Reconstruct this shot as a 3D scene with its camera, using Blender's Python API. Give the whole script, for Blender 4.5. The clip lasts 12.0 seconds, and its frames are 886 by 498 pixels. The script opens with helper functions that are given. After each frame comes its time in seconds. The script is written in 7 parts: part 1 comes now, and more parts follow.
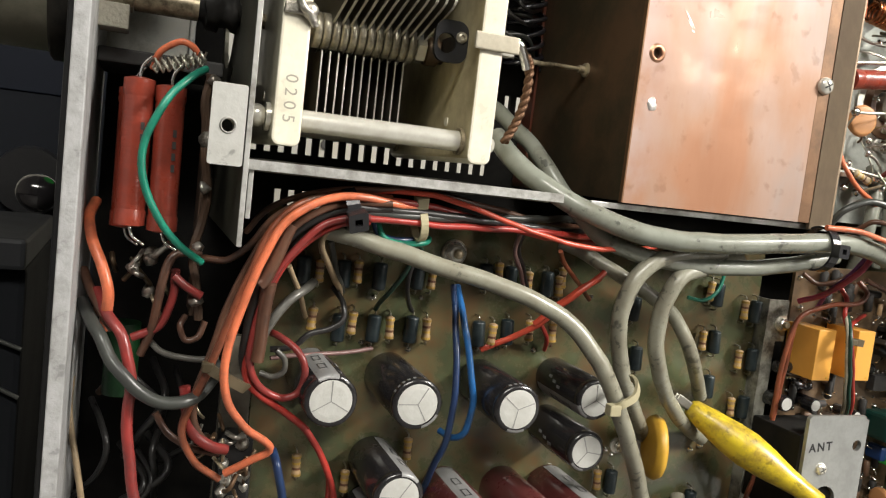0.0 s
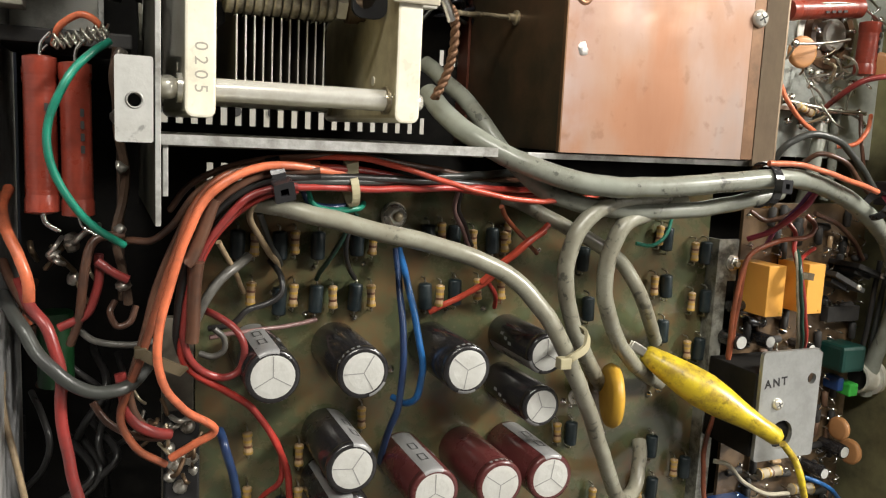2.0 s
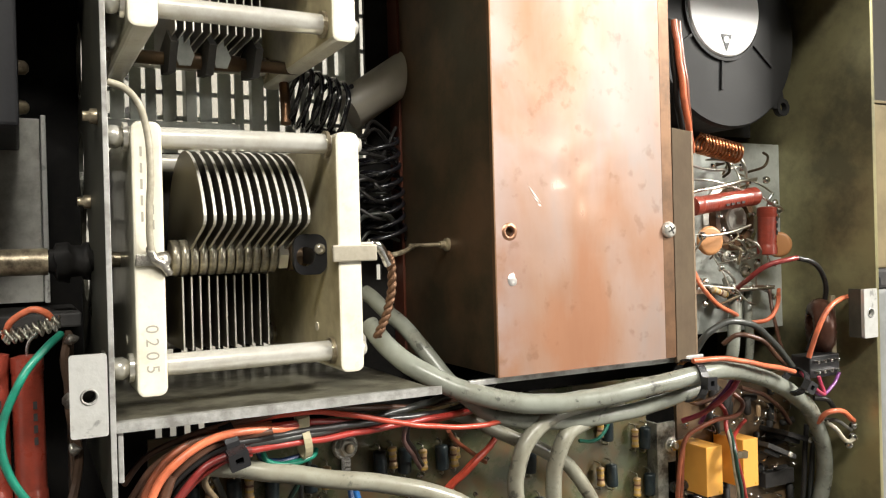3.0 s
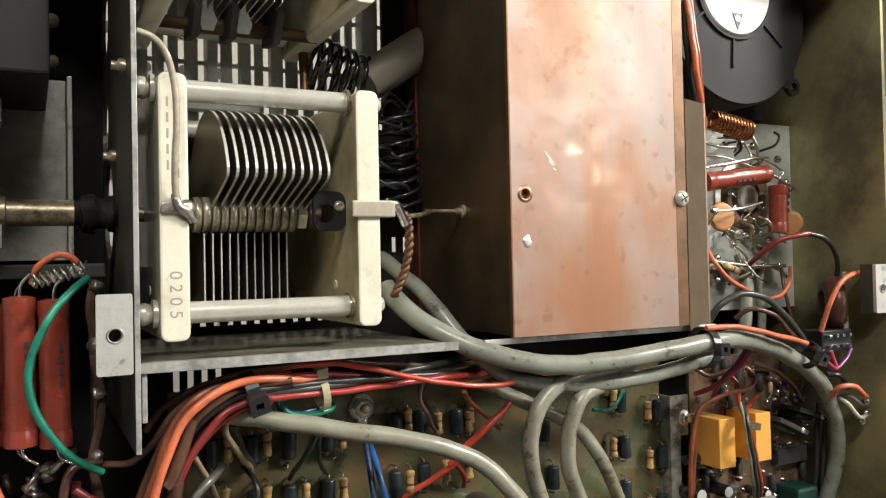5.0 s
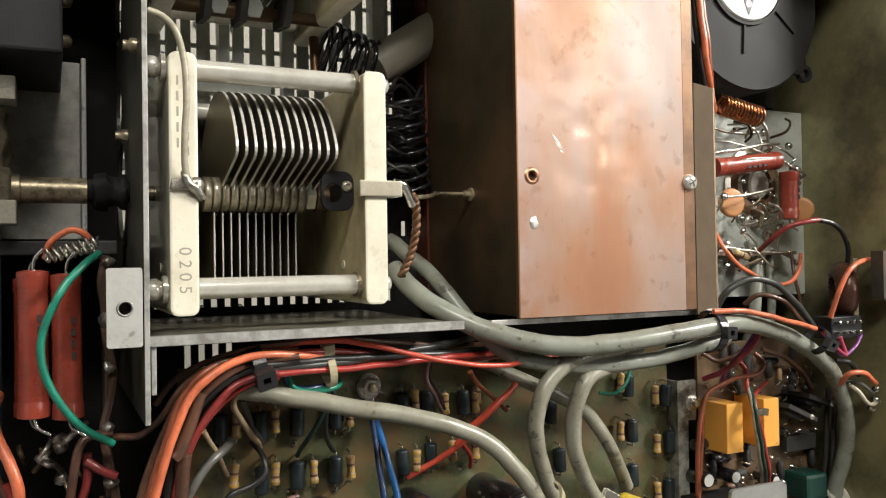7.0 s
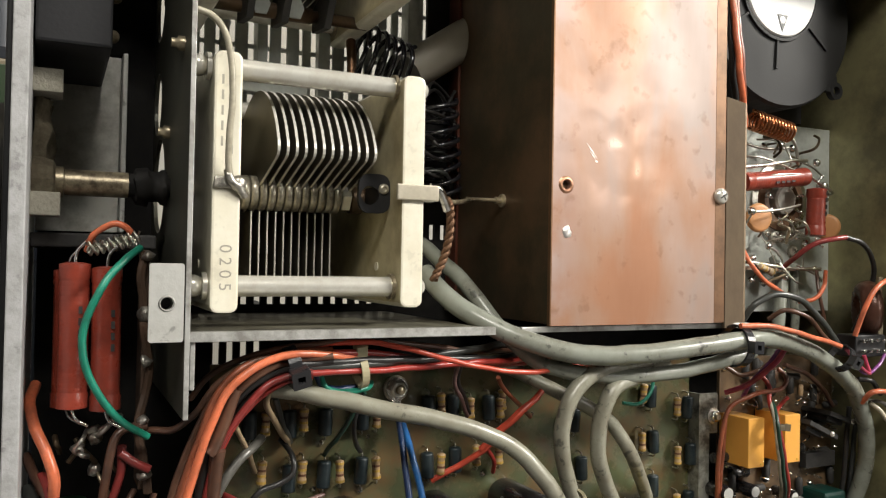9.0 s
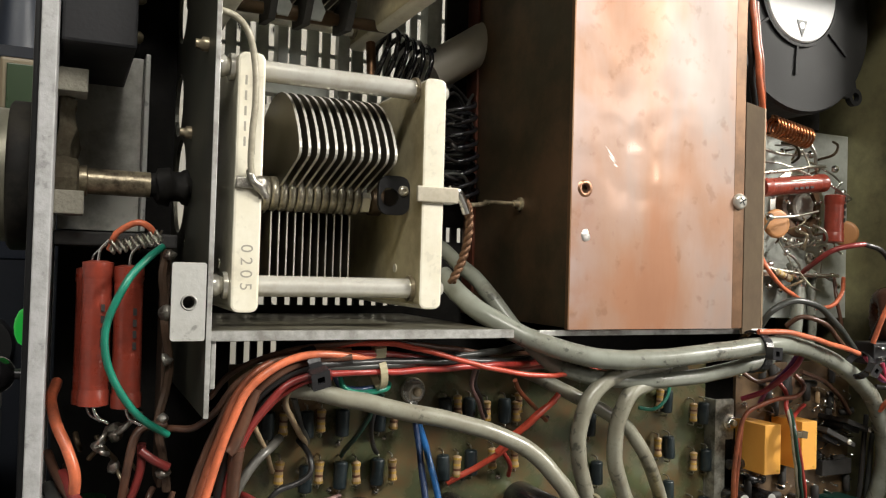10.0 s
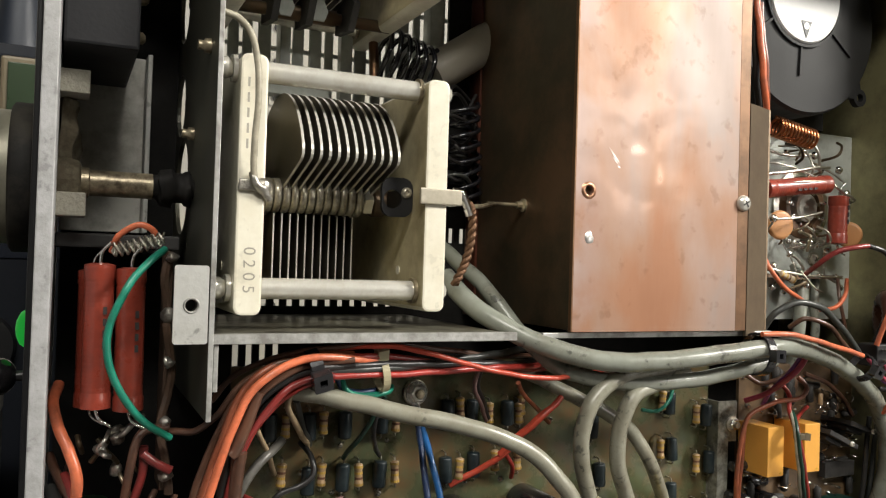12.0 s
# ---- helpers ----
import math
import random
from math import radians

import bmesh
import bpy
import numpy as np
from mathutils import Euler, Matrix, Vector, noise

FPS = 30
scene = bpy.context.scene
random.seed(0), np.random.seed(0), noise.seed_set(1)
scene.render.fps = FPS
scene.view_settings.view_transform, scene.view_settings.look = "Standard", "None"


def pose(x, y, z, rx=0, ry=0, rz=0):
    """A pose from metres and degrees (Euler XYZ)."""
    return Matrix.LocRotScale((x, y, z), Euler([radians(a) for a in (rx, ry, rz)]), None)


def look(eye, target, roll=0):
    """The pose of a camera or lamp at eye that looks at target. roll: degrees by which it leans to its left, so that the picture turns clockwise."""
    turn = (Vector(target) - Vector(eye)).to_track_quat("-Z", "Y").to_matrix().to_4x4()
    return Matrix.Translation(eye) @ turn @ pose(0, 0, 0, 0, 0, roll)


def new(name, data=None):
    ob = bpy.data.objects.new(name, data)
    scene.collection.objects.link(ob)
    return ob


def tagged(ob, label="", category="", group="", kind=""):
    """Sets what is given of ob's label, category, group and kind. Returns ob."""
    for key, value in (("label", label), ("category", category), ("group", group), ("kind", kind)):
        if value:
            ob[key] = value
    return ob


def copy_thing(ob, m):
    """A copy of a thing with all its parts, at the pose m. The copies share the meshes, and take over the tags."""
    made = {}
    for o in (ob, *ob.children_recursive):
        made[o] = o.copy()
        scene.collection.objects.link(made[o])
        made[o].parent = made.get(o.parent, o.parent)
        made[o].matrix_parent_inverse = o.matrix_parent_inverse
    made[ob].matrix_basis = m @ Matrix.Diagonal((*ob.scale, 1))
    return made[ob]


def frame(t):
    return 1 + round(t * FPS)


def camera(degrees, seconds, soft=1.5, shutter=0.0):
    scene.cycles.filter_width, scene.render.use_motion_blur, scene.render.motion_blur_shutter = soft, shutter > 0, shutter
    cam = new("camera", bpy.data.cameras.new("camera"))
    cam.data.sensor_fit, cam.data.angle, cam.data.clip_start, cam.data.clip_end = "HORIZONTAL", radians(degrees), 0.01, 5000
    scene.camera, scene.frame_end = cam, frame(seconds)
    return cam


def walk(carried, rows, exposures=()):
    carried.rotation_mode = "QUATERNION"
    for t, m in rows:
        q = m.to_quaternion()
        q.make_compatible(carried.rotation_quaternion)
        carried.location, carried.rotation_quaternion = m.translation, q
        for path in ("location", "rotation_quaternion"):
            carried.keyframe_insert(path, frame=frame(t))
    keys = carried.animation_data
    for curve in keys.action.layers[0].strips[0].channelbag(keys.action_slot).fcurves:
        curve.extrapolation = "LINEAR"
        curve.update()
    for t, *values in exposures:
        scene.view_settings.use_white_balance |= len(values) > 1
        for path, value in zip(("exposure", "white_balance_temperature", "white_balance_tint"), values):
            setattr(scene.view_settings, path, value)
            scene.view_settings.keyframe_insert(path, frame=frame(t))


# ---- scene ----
cam = camera(57.4, 12.0, soft=1.2)
PATH = [
    (0, (-0.09900, 0.02595, 0.24525), (-0.06300, 0.01645, 0.15245), 110.4),
    (0.5, (-0.09280, 0.02455, 0.24710), (-0.05655, 0.01495, 0.15440), 109.6),
    (1, (-0.09470, 0.02355, 0.24595), (-0.05865, 0.01345, 0.15320), 110.0),
    (1.5, (-0.09095, 0.02105, 0.23795), (-0.05380, 0.00590, 0.14635), 115.0),
    (2, (-0.08690, 0.02665, 0.24355), (-0.04780, 0.01255, 0.15260), 110.9),
    (2.5, (-0.08530, 0.04415, 0.23925), (-0.04075, 0.03400, 0.15025), 100.9),
    (3, (-0.09285, 0.06495, 0.25090), (-0.04650, 0.06450, 0.16230), 89.0),
    (3.5, (-0.09380, 0.05990, 0.25390), (-0.04770, 0.06040, 0.16520), 86.1),
    (3.7, (-0.10080, 0.05140, 0.24510), (-0.05380, 0.05200, 0.15685), 87.0),
    (5.5, (-0.09655, 0.04535, 0.25440), (-0.05125, 0.04745, 0.16530), 86.7),
    (6, (-0.09595, 0.04315, 0.25450), (-0.05090, 0.04500, 0.16525), 87.3),
    (6.5, (-0.09460, 0.04335, 0.25635), (-0.05010, 0.04525, 0.16680), 86.8),
    (7, (-0.09590, 0.04165, 0.25580), (-0.05210, 0.04310, 0.16590), 87.4),
    (7.2, (-0.09610, 0.04100, 0.25490), (-0.05250, 0.04200, 0.16495), 88.1),
    (9, (-0.10440, 0.04230, 0.25340), (-0.06125, 0.04410, 0.16320), 88.9),
    (9.5, (-0.11085, 0.04515, 0.25185), (-0.06840, 0.04770, 0.16135), 89.0),
    (10, (-0.10715, 0.04160, 0.25260), (-0.06510, 0.04390, 0.16190), 88.8),
    (10.5, (-0.10645, 0.04175, 0.25235), (-0.06425, 0.04360, 0.16170), 88.8),
    (11, (-0.10280, 0.04125, 0.25525), (-0.06080, 0.04300, 0.16450), 88.5),
    (11.5, (-0.10490, 0.04265, 0.25180), (-0.06265, 0.04420, 0.16120), 89.4),
    (12, (-0.10755, 0.04325, 0.25140), (-0.06555, 0.04515, 0.16070), 89.4),
]
# the path is given on the face of the set (x right, y up, z out); the set stands upright on the bench
STAND = Matrix(((1, 0, 0, 0), (0, 0, -1, 0), (0, 1, 0, 0.150), (0, 0, 0, 1)))
walk(cam, [(t, STAND @ look(eye, target, roll)) for t, eye, target, roll in PATH],
     exposures=[(0.0, -0.03), (2.0, -0.01), (2.6, 0.12), (3.0, 0.2), (3.5, 0.17), (3.7, 0.04), (5.5, -0.2), (12.0, -0.28)])

# ---------------------------------------------------------------- light
scene.view_settings.exposure = 0.0
world = bpy.data.worlds.new("world")
scene.world = world
world.use_nodes = True
world.node_tree.nodes["Background"].inputs[0].default_value = (0.9, 0.95, 1.0, 1)
world.node_tree.nodes["Background"].inputs[1].default_value = 0.0


def area_lamp(name, eye, target, sx, sy, watts, colour):
    data = bpy.data.lights.new(name, "AREA")
    data.shape, data.size, data.size_y = "RECTANGLE", sx, sy
    data.energy, data.color = watts, colour
    ob = new(name, data)
    ob.matrix_world = look(eye, target)
    return ob


LAMP_A = ((1.15, -0.92, 0.95), (0.05, 0.0, 0.2))
LAMP_B = ((-0.35, -1.20, 1.30), (0.05, 0.0, 0.2))
LAMP_C = ((1.02, -1.24, 0.43), (0.08, 0.0, 0.235))
area_lamp("desk_light_lamp", *LAMP_C, 0.30, 0.12, 3.2, (1.0, 0.95, 0.88))
area_lamp("bench_light_lamp", *LAMP_A, 0.45, 0.20, 40, (0.98, 0.94, 0.86))
area_lamp("ceiling_light_lamp", *LAMP_B, 0.90, 0.24, 19, (0.98, 0.94, 0.86))

# ---------------------------------------------------------------- frame of reference
# The set stands on its side on a bench. Plans below are in millimetres on the face of the set:
# x to the right, y up, z out of the set; LIFT is the height of y = 0 over the bench.
MM, LIFT = 0.001, 0.150
TURN = Matrix(((MM, 0, 0, 0), (0, 0, -MM, 0), (0, MM, 0, LIFT), (0, 0, 0, 1)))
LOCAL = Matrix(((MM, 0, 0, 0), (0, 0, -MM, 0), (0, MM, 0, 0), (0, 0, 0, 1)))


def spot(x, y, z, spin=0.0):
    """The pose of a thing whose base is at that place of the set; spin: degrees in the face's plane."""
    return Matrix.Translation(TURN @ Vector((x, y, z))) @ Matrix.Rotation(radians(-spin), 4, "Y")


# ---------------------------------------------------------------- materials
MATS = {}


def mat(name, base, rough=0.5, metal=0.0, vary=0.12, scale=250.0, bump=0.15, second=None, stain=0.0, stain_scale=40.0,
        coat=0.0, emit=0.0, rough_vary=0.12, spec=0.5, scuff=0.0):
    if name in MATS:
        return MATS[name]
    m = bpy.data.materials.new(name)
    m.use_nodes = True
    nt = m.node_tree
    b = nt.nodes["Principled BSDF"]
    n1 = nt.nodes.new("ShaderNodeTexNoise")
    n1.inputs["Scale"].default_value, n1.inputs["Detail"].default_value = scale, 5
    n2 = nt.nodes.new("ShaderNodeTexNoise")
    n2.inputs["Scale"].default_value, n2.inputs["Detail"].default_value = stain_scale, 10
    n2.inputs["Roughness"].default_value = 0.68
    geo = nt.nodes.new("ShaderNodeNewGeometry")
    for n in (n1, n2):
        nt.links.new(geo.outputs["Position"], n.inputs["Vector"])
    dark = [max(0, c * (1 - vary)) for c in base]
    light = [min(1, c * (1 + vary)) for c in base]
    r1 = nt.nodes.new("ShaderNodeMixRGB")
    r1.inputs[1].default_value, r1.inputs[2].default_value = (*dark, 1), (*light, 1)
    nt.links.new(n1.outputs["Fac"], r1.inputs[0])
    out = r1.outputs[0]
    if stain > 0:
        ramp = nt.nodes.new("ShaderNodeValToRGB")
        ramp.color_ramp.elements[0].position, ramp.color_ramp.elements[1].position = 0.43, 0.62
        ramp.color_ramp.elements[1].color = (stain, stain, stain, 1)
        ramp.color_ramp.elements[0].color = (0, 0, 0, 1)
        nt.links.new(n2.outputs["Fac"], ramp.inputs[0])
        r2 = nt.nodes.new("ShaderNodeMixRGB")
        nt.links.new(ramp.outputs[0], r2.inputs[0])
        nt.links.new(out, r2.inputs[1])
        r2.inputs[2].default_value = (*(second or [c * 0.4 for c in base]), 1)
        out = r2.outputs[0]
    if scuff > 0:
        n3 = nt.nodes.new("ShaderNodeTexNoise")
        n3.inputs["Scale"].default_value, n3.inputs["Detail"].default_value, n3.inputs["Distortion"].default_value = 330, 4, 0.6
        nt.links.new(geo.outputs["Position"], n3.inputs["Vector"])
        both = nt.nodes.new("ShaderNodeMath")
        both.operation = "MULTIPLY"
        nt.links.new(n2.outputs["Fac"], both.inputs[0])
        nt.links.new(n3.outputs["Fac"], both.inputs[1])
        r3 = nt.nodes.new("ShaderNodeValToRGB")
        r3.color_ramp.elements[0].position, r3.color_ramp.elements[1].position = 0.315, 0.37
        r3.color_ramp.elements[0].color, r3.color_ramp.elements[1].color = (0, 0, 0, 1), (scuff, scuff, scuff, 1)
        nt.links.new(both.outputs[0], r3.inputs[0])
        x3 = nt.nodes.new("ShaderNodeMixRGB")
        nt.links.new(r3.outputs[0], x3.inputs[0])
        nt.links.new(out, x3.inputs[1])
        x3.inputs[2].default_value = (*[c * 0.16 for c in base], 1)
        out = x3.outputs[0]
    nt.links.new(out, b.inputs["Base Color"])
    mr = nt.nodes.new("ShaderNodeMapRange")
    mr.inputs[3].default_value, mr.inputs[4].default_value = max(0.03, rough - rough_vary), min(1, rough + rough_vary)
    nt.links.new(n2.outputs["Fac"], mr.inputs[0])
    nt.links.new(mr.outputs[0], b.inputs["Roughness"])
    b.inputs["Metallic"].default_value = metal
    b.inputs["Coat Weight"].default_value = coat
    b.inputs["Specular IOR Level"].default_value = spec
    if bump > 0:
        bp = nt.nodes.new("ShaderNodeBump")
        bp.inputs["Strength"].default_value, bp.inputs["Distance"].default_value = bump, 0.0004
        nt.links.new(n1.outputs["Fac"], bp.inputs["Height"])
        nt.links.new(bp.outputs[0], b.inputs["Normal"])
    if emit:
        b.inputs["Emission Color"].default_value = (*base, 1)
        b.inputs["Emission Strength"].default_value = emit
    MATS[name] = m
    return m



def copper_lid():
    """Handled copper sheet: pink, brown and greyish bloom, smeared polish, shallow dents and fine scratches."""
    m = bpy.data.materials.new("copper_sheet")
    m.use_nodes = True
    nt = m.node_tree
    b = nt.nodes["Principled BSDF"]
    geo = nt.nodes.new("ShaderNodeNewGeometry")

    def nz(scale, detail, distort=0.0, stretch=None):
        n = nt.nodes.new("ShaderNodeTexNoise")
        n.inputs["Scale"].default_value, n.inputs["Detail"].default_value, n.inputs["Distortion"].default_value = scale, detail, distort
        src = geo.outputs["Position"]
        if stretch:
            mp = nt.nodes.new("ShaderNodeMapping")
            mp.inputs["Scale"].default_value = stretch
            nt.links.new(src, mp.inputs["Vector"])
            src = mp.outputs[0]
        nt.links.new(src, n.inputs["Vector"])
        return n.outputs["Fac"]

    def ramp(src, stops):
        r = nt.nodes.new("ShaderNodeValToRGB")
        while len(r.color_ramp.elements) < len(stops):
            r.color_ramp.elements.new(0.5)
        for e, (p, c) in zip(r.color_ramp.elements, stops):
            e.position, e.color = p, (*c, 1)
        nt.links.new(src, r.inputs[0])
        return r.outputs[0]

    def mix(f, a, c, kind="MIX"):
        x = nt.nodes.new("ShaderNodeMixRGB")
        x.blend_type = kind
        for k, v in ((0, f), (1, a), (2, c)):
            if isinstance(v, (int, float)):
                x.inputs[k].default_value = v
            else:
                nt.links.new(v, x.inputs[k])
        return x.outputs[0]

    bloom = ramp(nz(1.0, 6, 0.25, (34, 34, 13)), ((0.36, (0.350, 0.172, 0.098)), (0.46, (0.358, 0.218, 0.152)), (0.54, (0.372, 0.256, 0.206)), (0.63, (0.325, 0.268, 0.244))))
    # greyish handling film along the folded side
    sep = nt.nodes.new("ShaderNodeSeparateXYZ")
    nt.links.new(geo.outputs["Position"], sep.inputs[0])
    side = ramp(sep.outputs["X"], ((0.0400, (0.85, 0.85, 0.85)), (0.0545, (0.0, 0.0, 0.0))))
    film = mix(1.0, side, ramp(nz(42, 9, 0.2), ((0.40, (0.0, 0.0, 0.0)), (0.58, (1.0, 1.0, 1.0)))), "MULTIPLY")
    grey = nt.nodes.new("ShaderNodeRGB")
    grey.outputs[0].default_value = (0.40, 0.32, 0.30, 1)
    bloom = mix(film, bloom, grey.outputs[0])
    blot = ramp(nz(170, 12, 0.1), ((0.30, (0.72, 0.64, 0.58)), (0.40, (1.0, 1.0, 1.0))))
    streak = ramp(nz(1.0, 5, 0.0, (60, 60, 22)), ((0.35, (0.90, 0.86, 0.83)), (0.62, (1.0, 1.0, 1.0))))
    nt.links.new(mix(0.75, mix(0.6, bloom, blot, "MULTIPLY"), streak, "MULTIPLY"), b.inputs["Base Color"])
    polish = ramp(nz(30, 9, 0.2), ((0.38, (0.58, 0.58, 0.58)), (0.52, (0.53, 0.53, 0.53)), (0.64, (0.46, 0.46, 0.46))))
    # wear scuffs gathered round one spot, so that the lid's highlight shows there
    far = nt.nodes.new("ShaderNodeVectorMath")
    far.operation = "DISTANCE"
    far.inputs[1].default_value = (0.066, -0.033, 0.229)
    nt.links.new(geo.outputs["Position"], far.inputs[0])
    glint_zone = ramp(far.outputs["Value"], ((0.010, (1.0, 1.0, 1.0)), (0.044, (0.0, 0.0, 0.0))))
    worn = mix(1.0, glint_zone, ramp(nz(1.0, 14, 0.4, (105, 105, 150)), ((0.42, (0.0, 0.0, 0.0)), (0.66, (1.0, 1.0, 1.0)))), "MULTIPLY")
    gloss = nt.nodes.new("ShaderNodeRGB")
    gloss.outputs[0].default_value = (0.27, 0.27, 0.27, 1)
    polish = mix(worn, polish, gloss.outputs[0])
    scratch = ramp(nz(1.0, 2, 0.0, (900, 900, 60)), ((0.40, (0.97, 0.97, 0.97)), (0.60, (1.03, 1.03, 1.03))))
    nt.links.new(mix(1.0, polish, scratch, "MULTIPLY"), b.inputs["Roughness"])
    b.inputs["Metallic"].default_value = 0.45
    bp = nt.nodes.new("ShaderNodeBump")
    bp.inputs["Strength"].default_value, bp.inputs["Distance"].default_value = 0.22, 0.0016
    nt.links.new(nz(24, 3), bp.inputs["Height"])
    nt.links.new(bp.outputs[0], b.inputs["Normal"])
    return m


COPPER = copper_lid()
COPPER_EDGE = mat("copper_tarnished", (0.23, 0.120, 0.066), 0.45, 0.9, 0.15, 200, 0.1, (0.20, 0.13, 0.08), 0.7, 60)
BRONZE = mat("copper_dark_mottled", (0.070, 0.056, 0.034), 0.40, 0.6, 0.35, 90, 0.12, (0.17, 0.098, 0.055), 0.85, 26)
ALU = mat("aluminium_dull", (0.66, 0.66, 0.63), 0.42, 0.45, 0.08, 600, 0.2, (0.45, 0.44, 0.40), 0.5, 90, scuff=0.5)
ALU_PAINT = mat("panel_edge_paint", (0.43, 0.43, 0.435), 0.42, 0.1, 0.1, 700, 0.5, (0.25, 0.25, 0.24), 0.6, 160, scuff=0.3)
STEEL_DARK = mat("plated_steel_dark", (0.070, 0.070, 0.056), 0.45, 0.4, 0.15, 200, 0.1, (0.15, 0.14, 0.10), 0.6, 30)
CADMIUM = mat("olive_plated_steel", (0.36, 0.33, 0.175), 0.36, 0.5, 0.12, 150, 0.06, (0.13, 0.12, 0.075), 0.85, 22)
GREYPLATE = mat("grey_zinc_plate", (0.54, 0.57, 0.53), 0.45, 0.3, 0.1, 300, 0.1, (0.28, 0.30, 0.27), 0.6, 60)
CERAMIC = mat("cream_ceramic", (0.80, 0.765, 0.64), 0.33, 0.0, 0.04, 500, 0.06, (0.62, 0.55, 0.40), 0.35, 80, coat=0.2, scuff=0.12)
NICKEL = mat("nickel_rod", (0.93, 0.91, 0.83), 0.21, 0.55, 0.05, 400, 0.06, (0.66, 0.62, 0.51), 0.5, 140)
SPACER = mat("rotor_spacer_dull", (0.58, 0.54, 0.44), 0.33, 0.6, 0.25, 600, 0.4, (0.16, 0.14, 0.10), 0.7, 220)
SHELF_ALU = mat("dirty_sheet_aluminium", (0.21, 0.20, 0.15), 0.38, 0.4, 0.3, 180, 0.3, (0.045, 0.038, 0.027), 0.95, 48)
SMEAR = mat("flat_solder_smear", (0.78, 0.75, 0.72), 0.32, 0.6, 0.1, 900, 0.6)
DUSTY_BROWN = mat("caked_dust", (0.105, 0.085, 0.055), 0.95, 0, 0.45, 500, 1.0, (0.22, 0.19, 0.13), 0.7, 260)
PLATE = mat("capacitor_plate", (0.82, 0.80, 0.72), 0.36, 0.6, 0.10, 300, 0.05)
# broad plate faces coloured dark for the shade between plates; rims stay bright
PLATE_FACE = mat("capacitor_plate_gap_shade", (0.115, 0.102, 0.076), 0.36, 0.65, 0.25, 120, 0.05, (0.19, 0.17, 0.125), 0.6, 60)
CERAMIC_INNER = mat("yellow_brown_ceramic", (0.56, 0.50, 0.32), 0.4, 0.0, 0.1, 300, 0.06, (0.30, 0.24, 0.135), 0.75, 45)
FLANGE = mat("brown_grey_steel", (0.165, 0.125, 0.085), 0.34, 0.25, 0.15, 300, 0.1, (0.12, 0.085, 0.06), 0.6, 70)
RAIL_ALU = mat("rail_aluminium_dirty", (0.50, 0.50, 0.48), 0.45, 0.4, 0.15, 500, 0.4, (0.20, 0.19, 0.17), 0.8, 110)
BRASS = mat("dull_brass", (0.48, 0.41, 0.28), 0.36, 0.6, 0.25, 250, 0.3, (0.08, 0.06, 0.04), 0.9, 130)
SOLDER = mat("solder", (0.72, 0.71, 0.68), 0.18, 1.0, 0.1, 900, 0.6)
BLACK = mat("black_plastic", (0.016, 0.016, 0.017), 0.35, 0, 0.3, 500, 0.1)
BLACK_DULL = mat("black_dusty", (0.022, 0.021, 0.020), 0.7, 0, 0.4, 300, 0.2, (0.06, 0.055, 0.05), 0.5, 120)
FANBLACK = mat("fan_plastic", (0.012, 0.012, 0.0125), 0.65, 0, 0.10, 900, 0.04, (0.020, 0.020, 0.0205), 0.5, 60, spec=0.4)
GREY_JACKET = mat("grey_cable_jacket", (0.265, 0.28, 0.238), 0.26, 0, 0.10, 300, 0.08, (0.165, 0.160, 0.125), 0.7, 60, scuff=0.75)
BEIGE_JACKET = mat("beige_cable_jacket", (0.295, 0.290, 0.230), 0.29, 0, 0.10, 300, 0.08, (0.19, 0.17, 0.125), 0.7, 60, scuff=0.75)
PCB = mat("board_laminate", (0.088, 0.101, 0.051), 0.28, 0, 0.32, 250, 0.1, (0.150, 0.078, 0.032), 0.8, 66, coat=0.35)
PCB_BROWN = mat("board_brown", (0.15, 0.095, 0.05), 0.40, 0, 0.2, 250, 0.15, (0.06, 0.04, 0.025), 0.8, 80, coat=0.2)
SLEEVE_BLACK = mat("capacitor_sleeve_black", (0.018, 0.017, 0.018), 0.25, 0, 0.2, 400, 0.05, coat=0.4)
SLEEVE_MAROON = mat("capacitor_sleeve_maroon", (0.085, 0.022, 0.021), 0.28, 0, 0.1, 400, 0.05, coat=0.4)
SLEEVE_STRIPE = mat("sleeve_stripe_grey", (0.24, 0.24, 0.24), 0.3, 0, 0.05, 400, 0.05)
CAN_TOP = mat("can_top_aluminium", (0.62, 0.62, 0.59), 0.45, 0.35, 0.06, 800, 0.25, (0.50, 0.49, 0.45), 0.45, 140)
CAN_GROOVE = mat("can_vent_groove", (0.30, 0.30, 0.29), 0.5, 0.4, 0.05, 800, 0.1)
RESRED = mat("resistor_red_enamel", (0.29, 0.048, 0.028), 0.30, 0, 0.16, 500, 0.35, (0.15, 0.032, 0.022), 0.5, 200)
RELAY = mat("relay_orange", (0.72, 0.355, 0.07), 0.35, 0, 0.04, 300, 0.05)
YELLOW = mat("clip_yellow_vinyl", (0.70, 0.53, 0.03), 0.34, 0, 0.10, 250, 0.12, (0.26, 0.16, 0.03), 0.8, 150, scuff=0.6)
TIE_NAT = mat("tie_natural_nylon", (0.40, 0.36, 0.23), 0.4, 0, 0.08, 400, 0.1)
# near-black, low specular: chassis floor, shaft coupling, block under the aerial plate
NEAR_BLACK = mat("near_black", (0.009, 0.0085, 0.008), 0.7, 0, 0.4, 300, 0.2, (0.022, 0.020, 0.017), 0.5, 130, spec=0.2)
SOLDER_DULL = mat("solder_dull", (0.55, 0.53, 0.48), 0.35, 0.85, 0.25, 900, 0.8, (0.12, 0.09, 0.06), 0.7, 300)
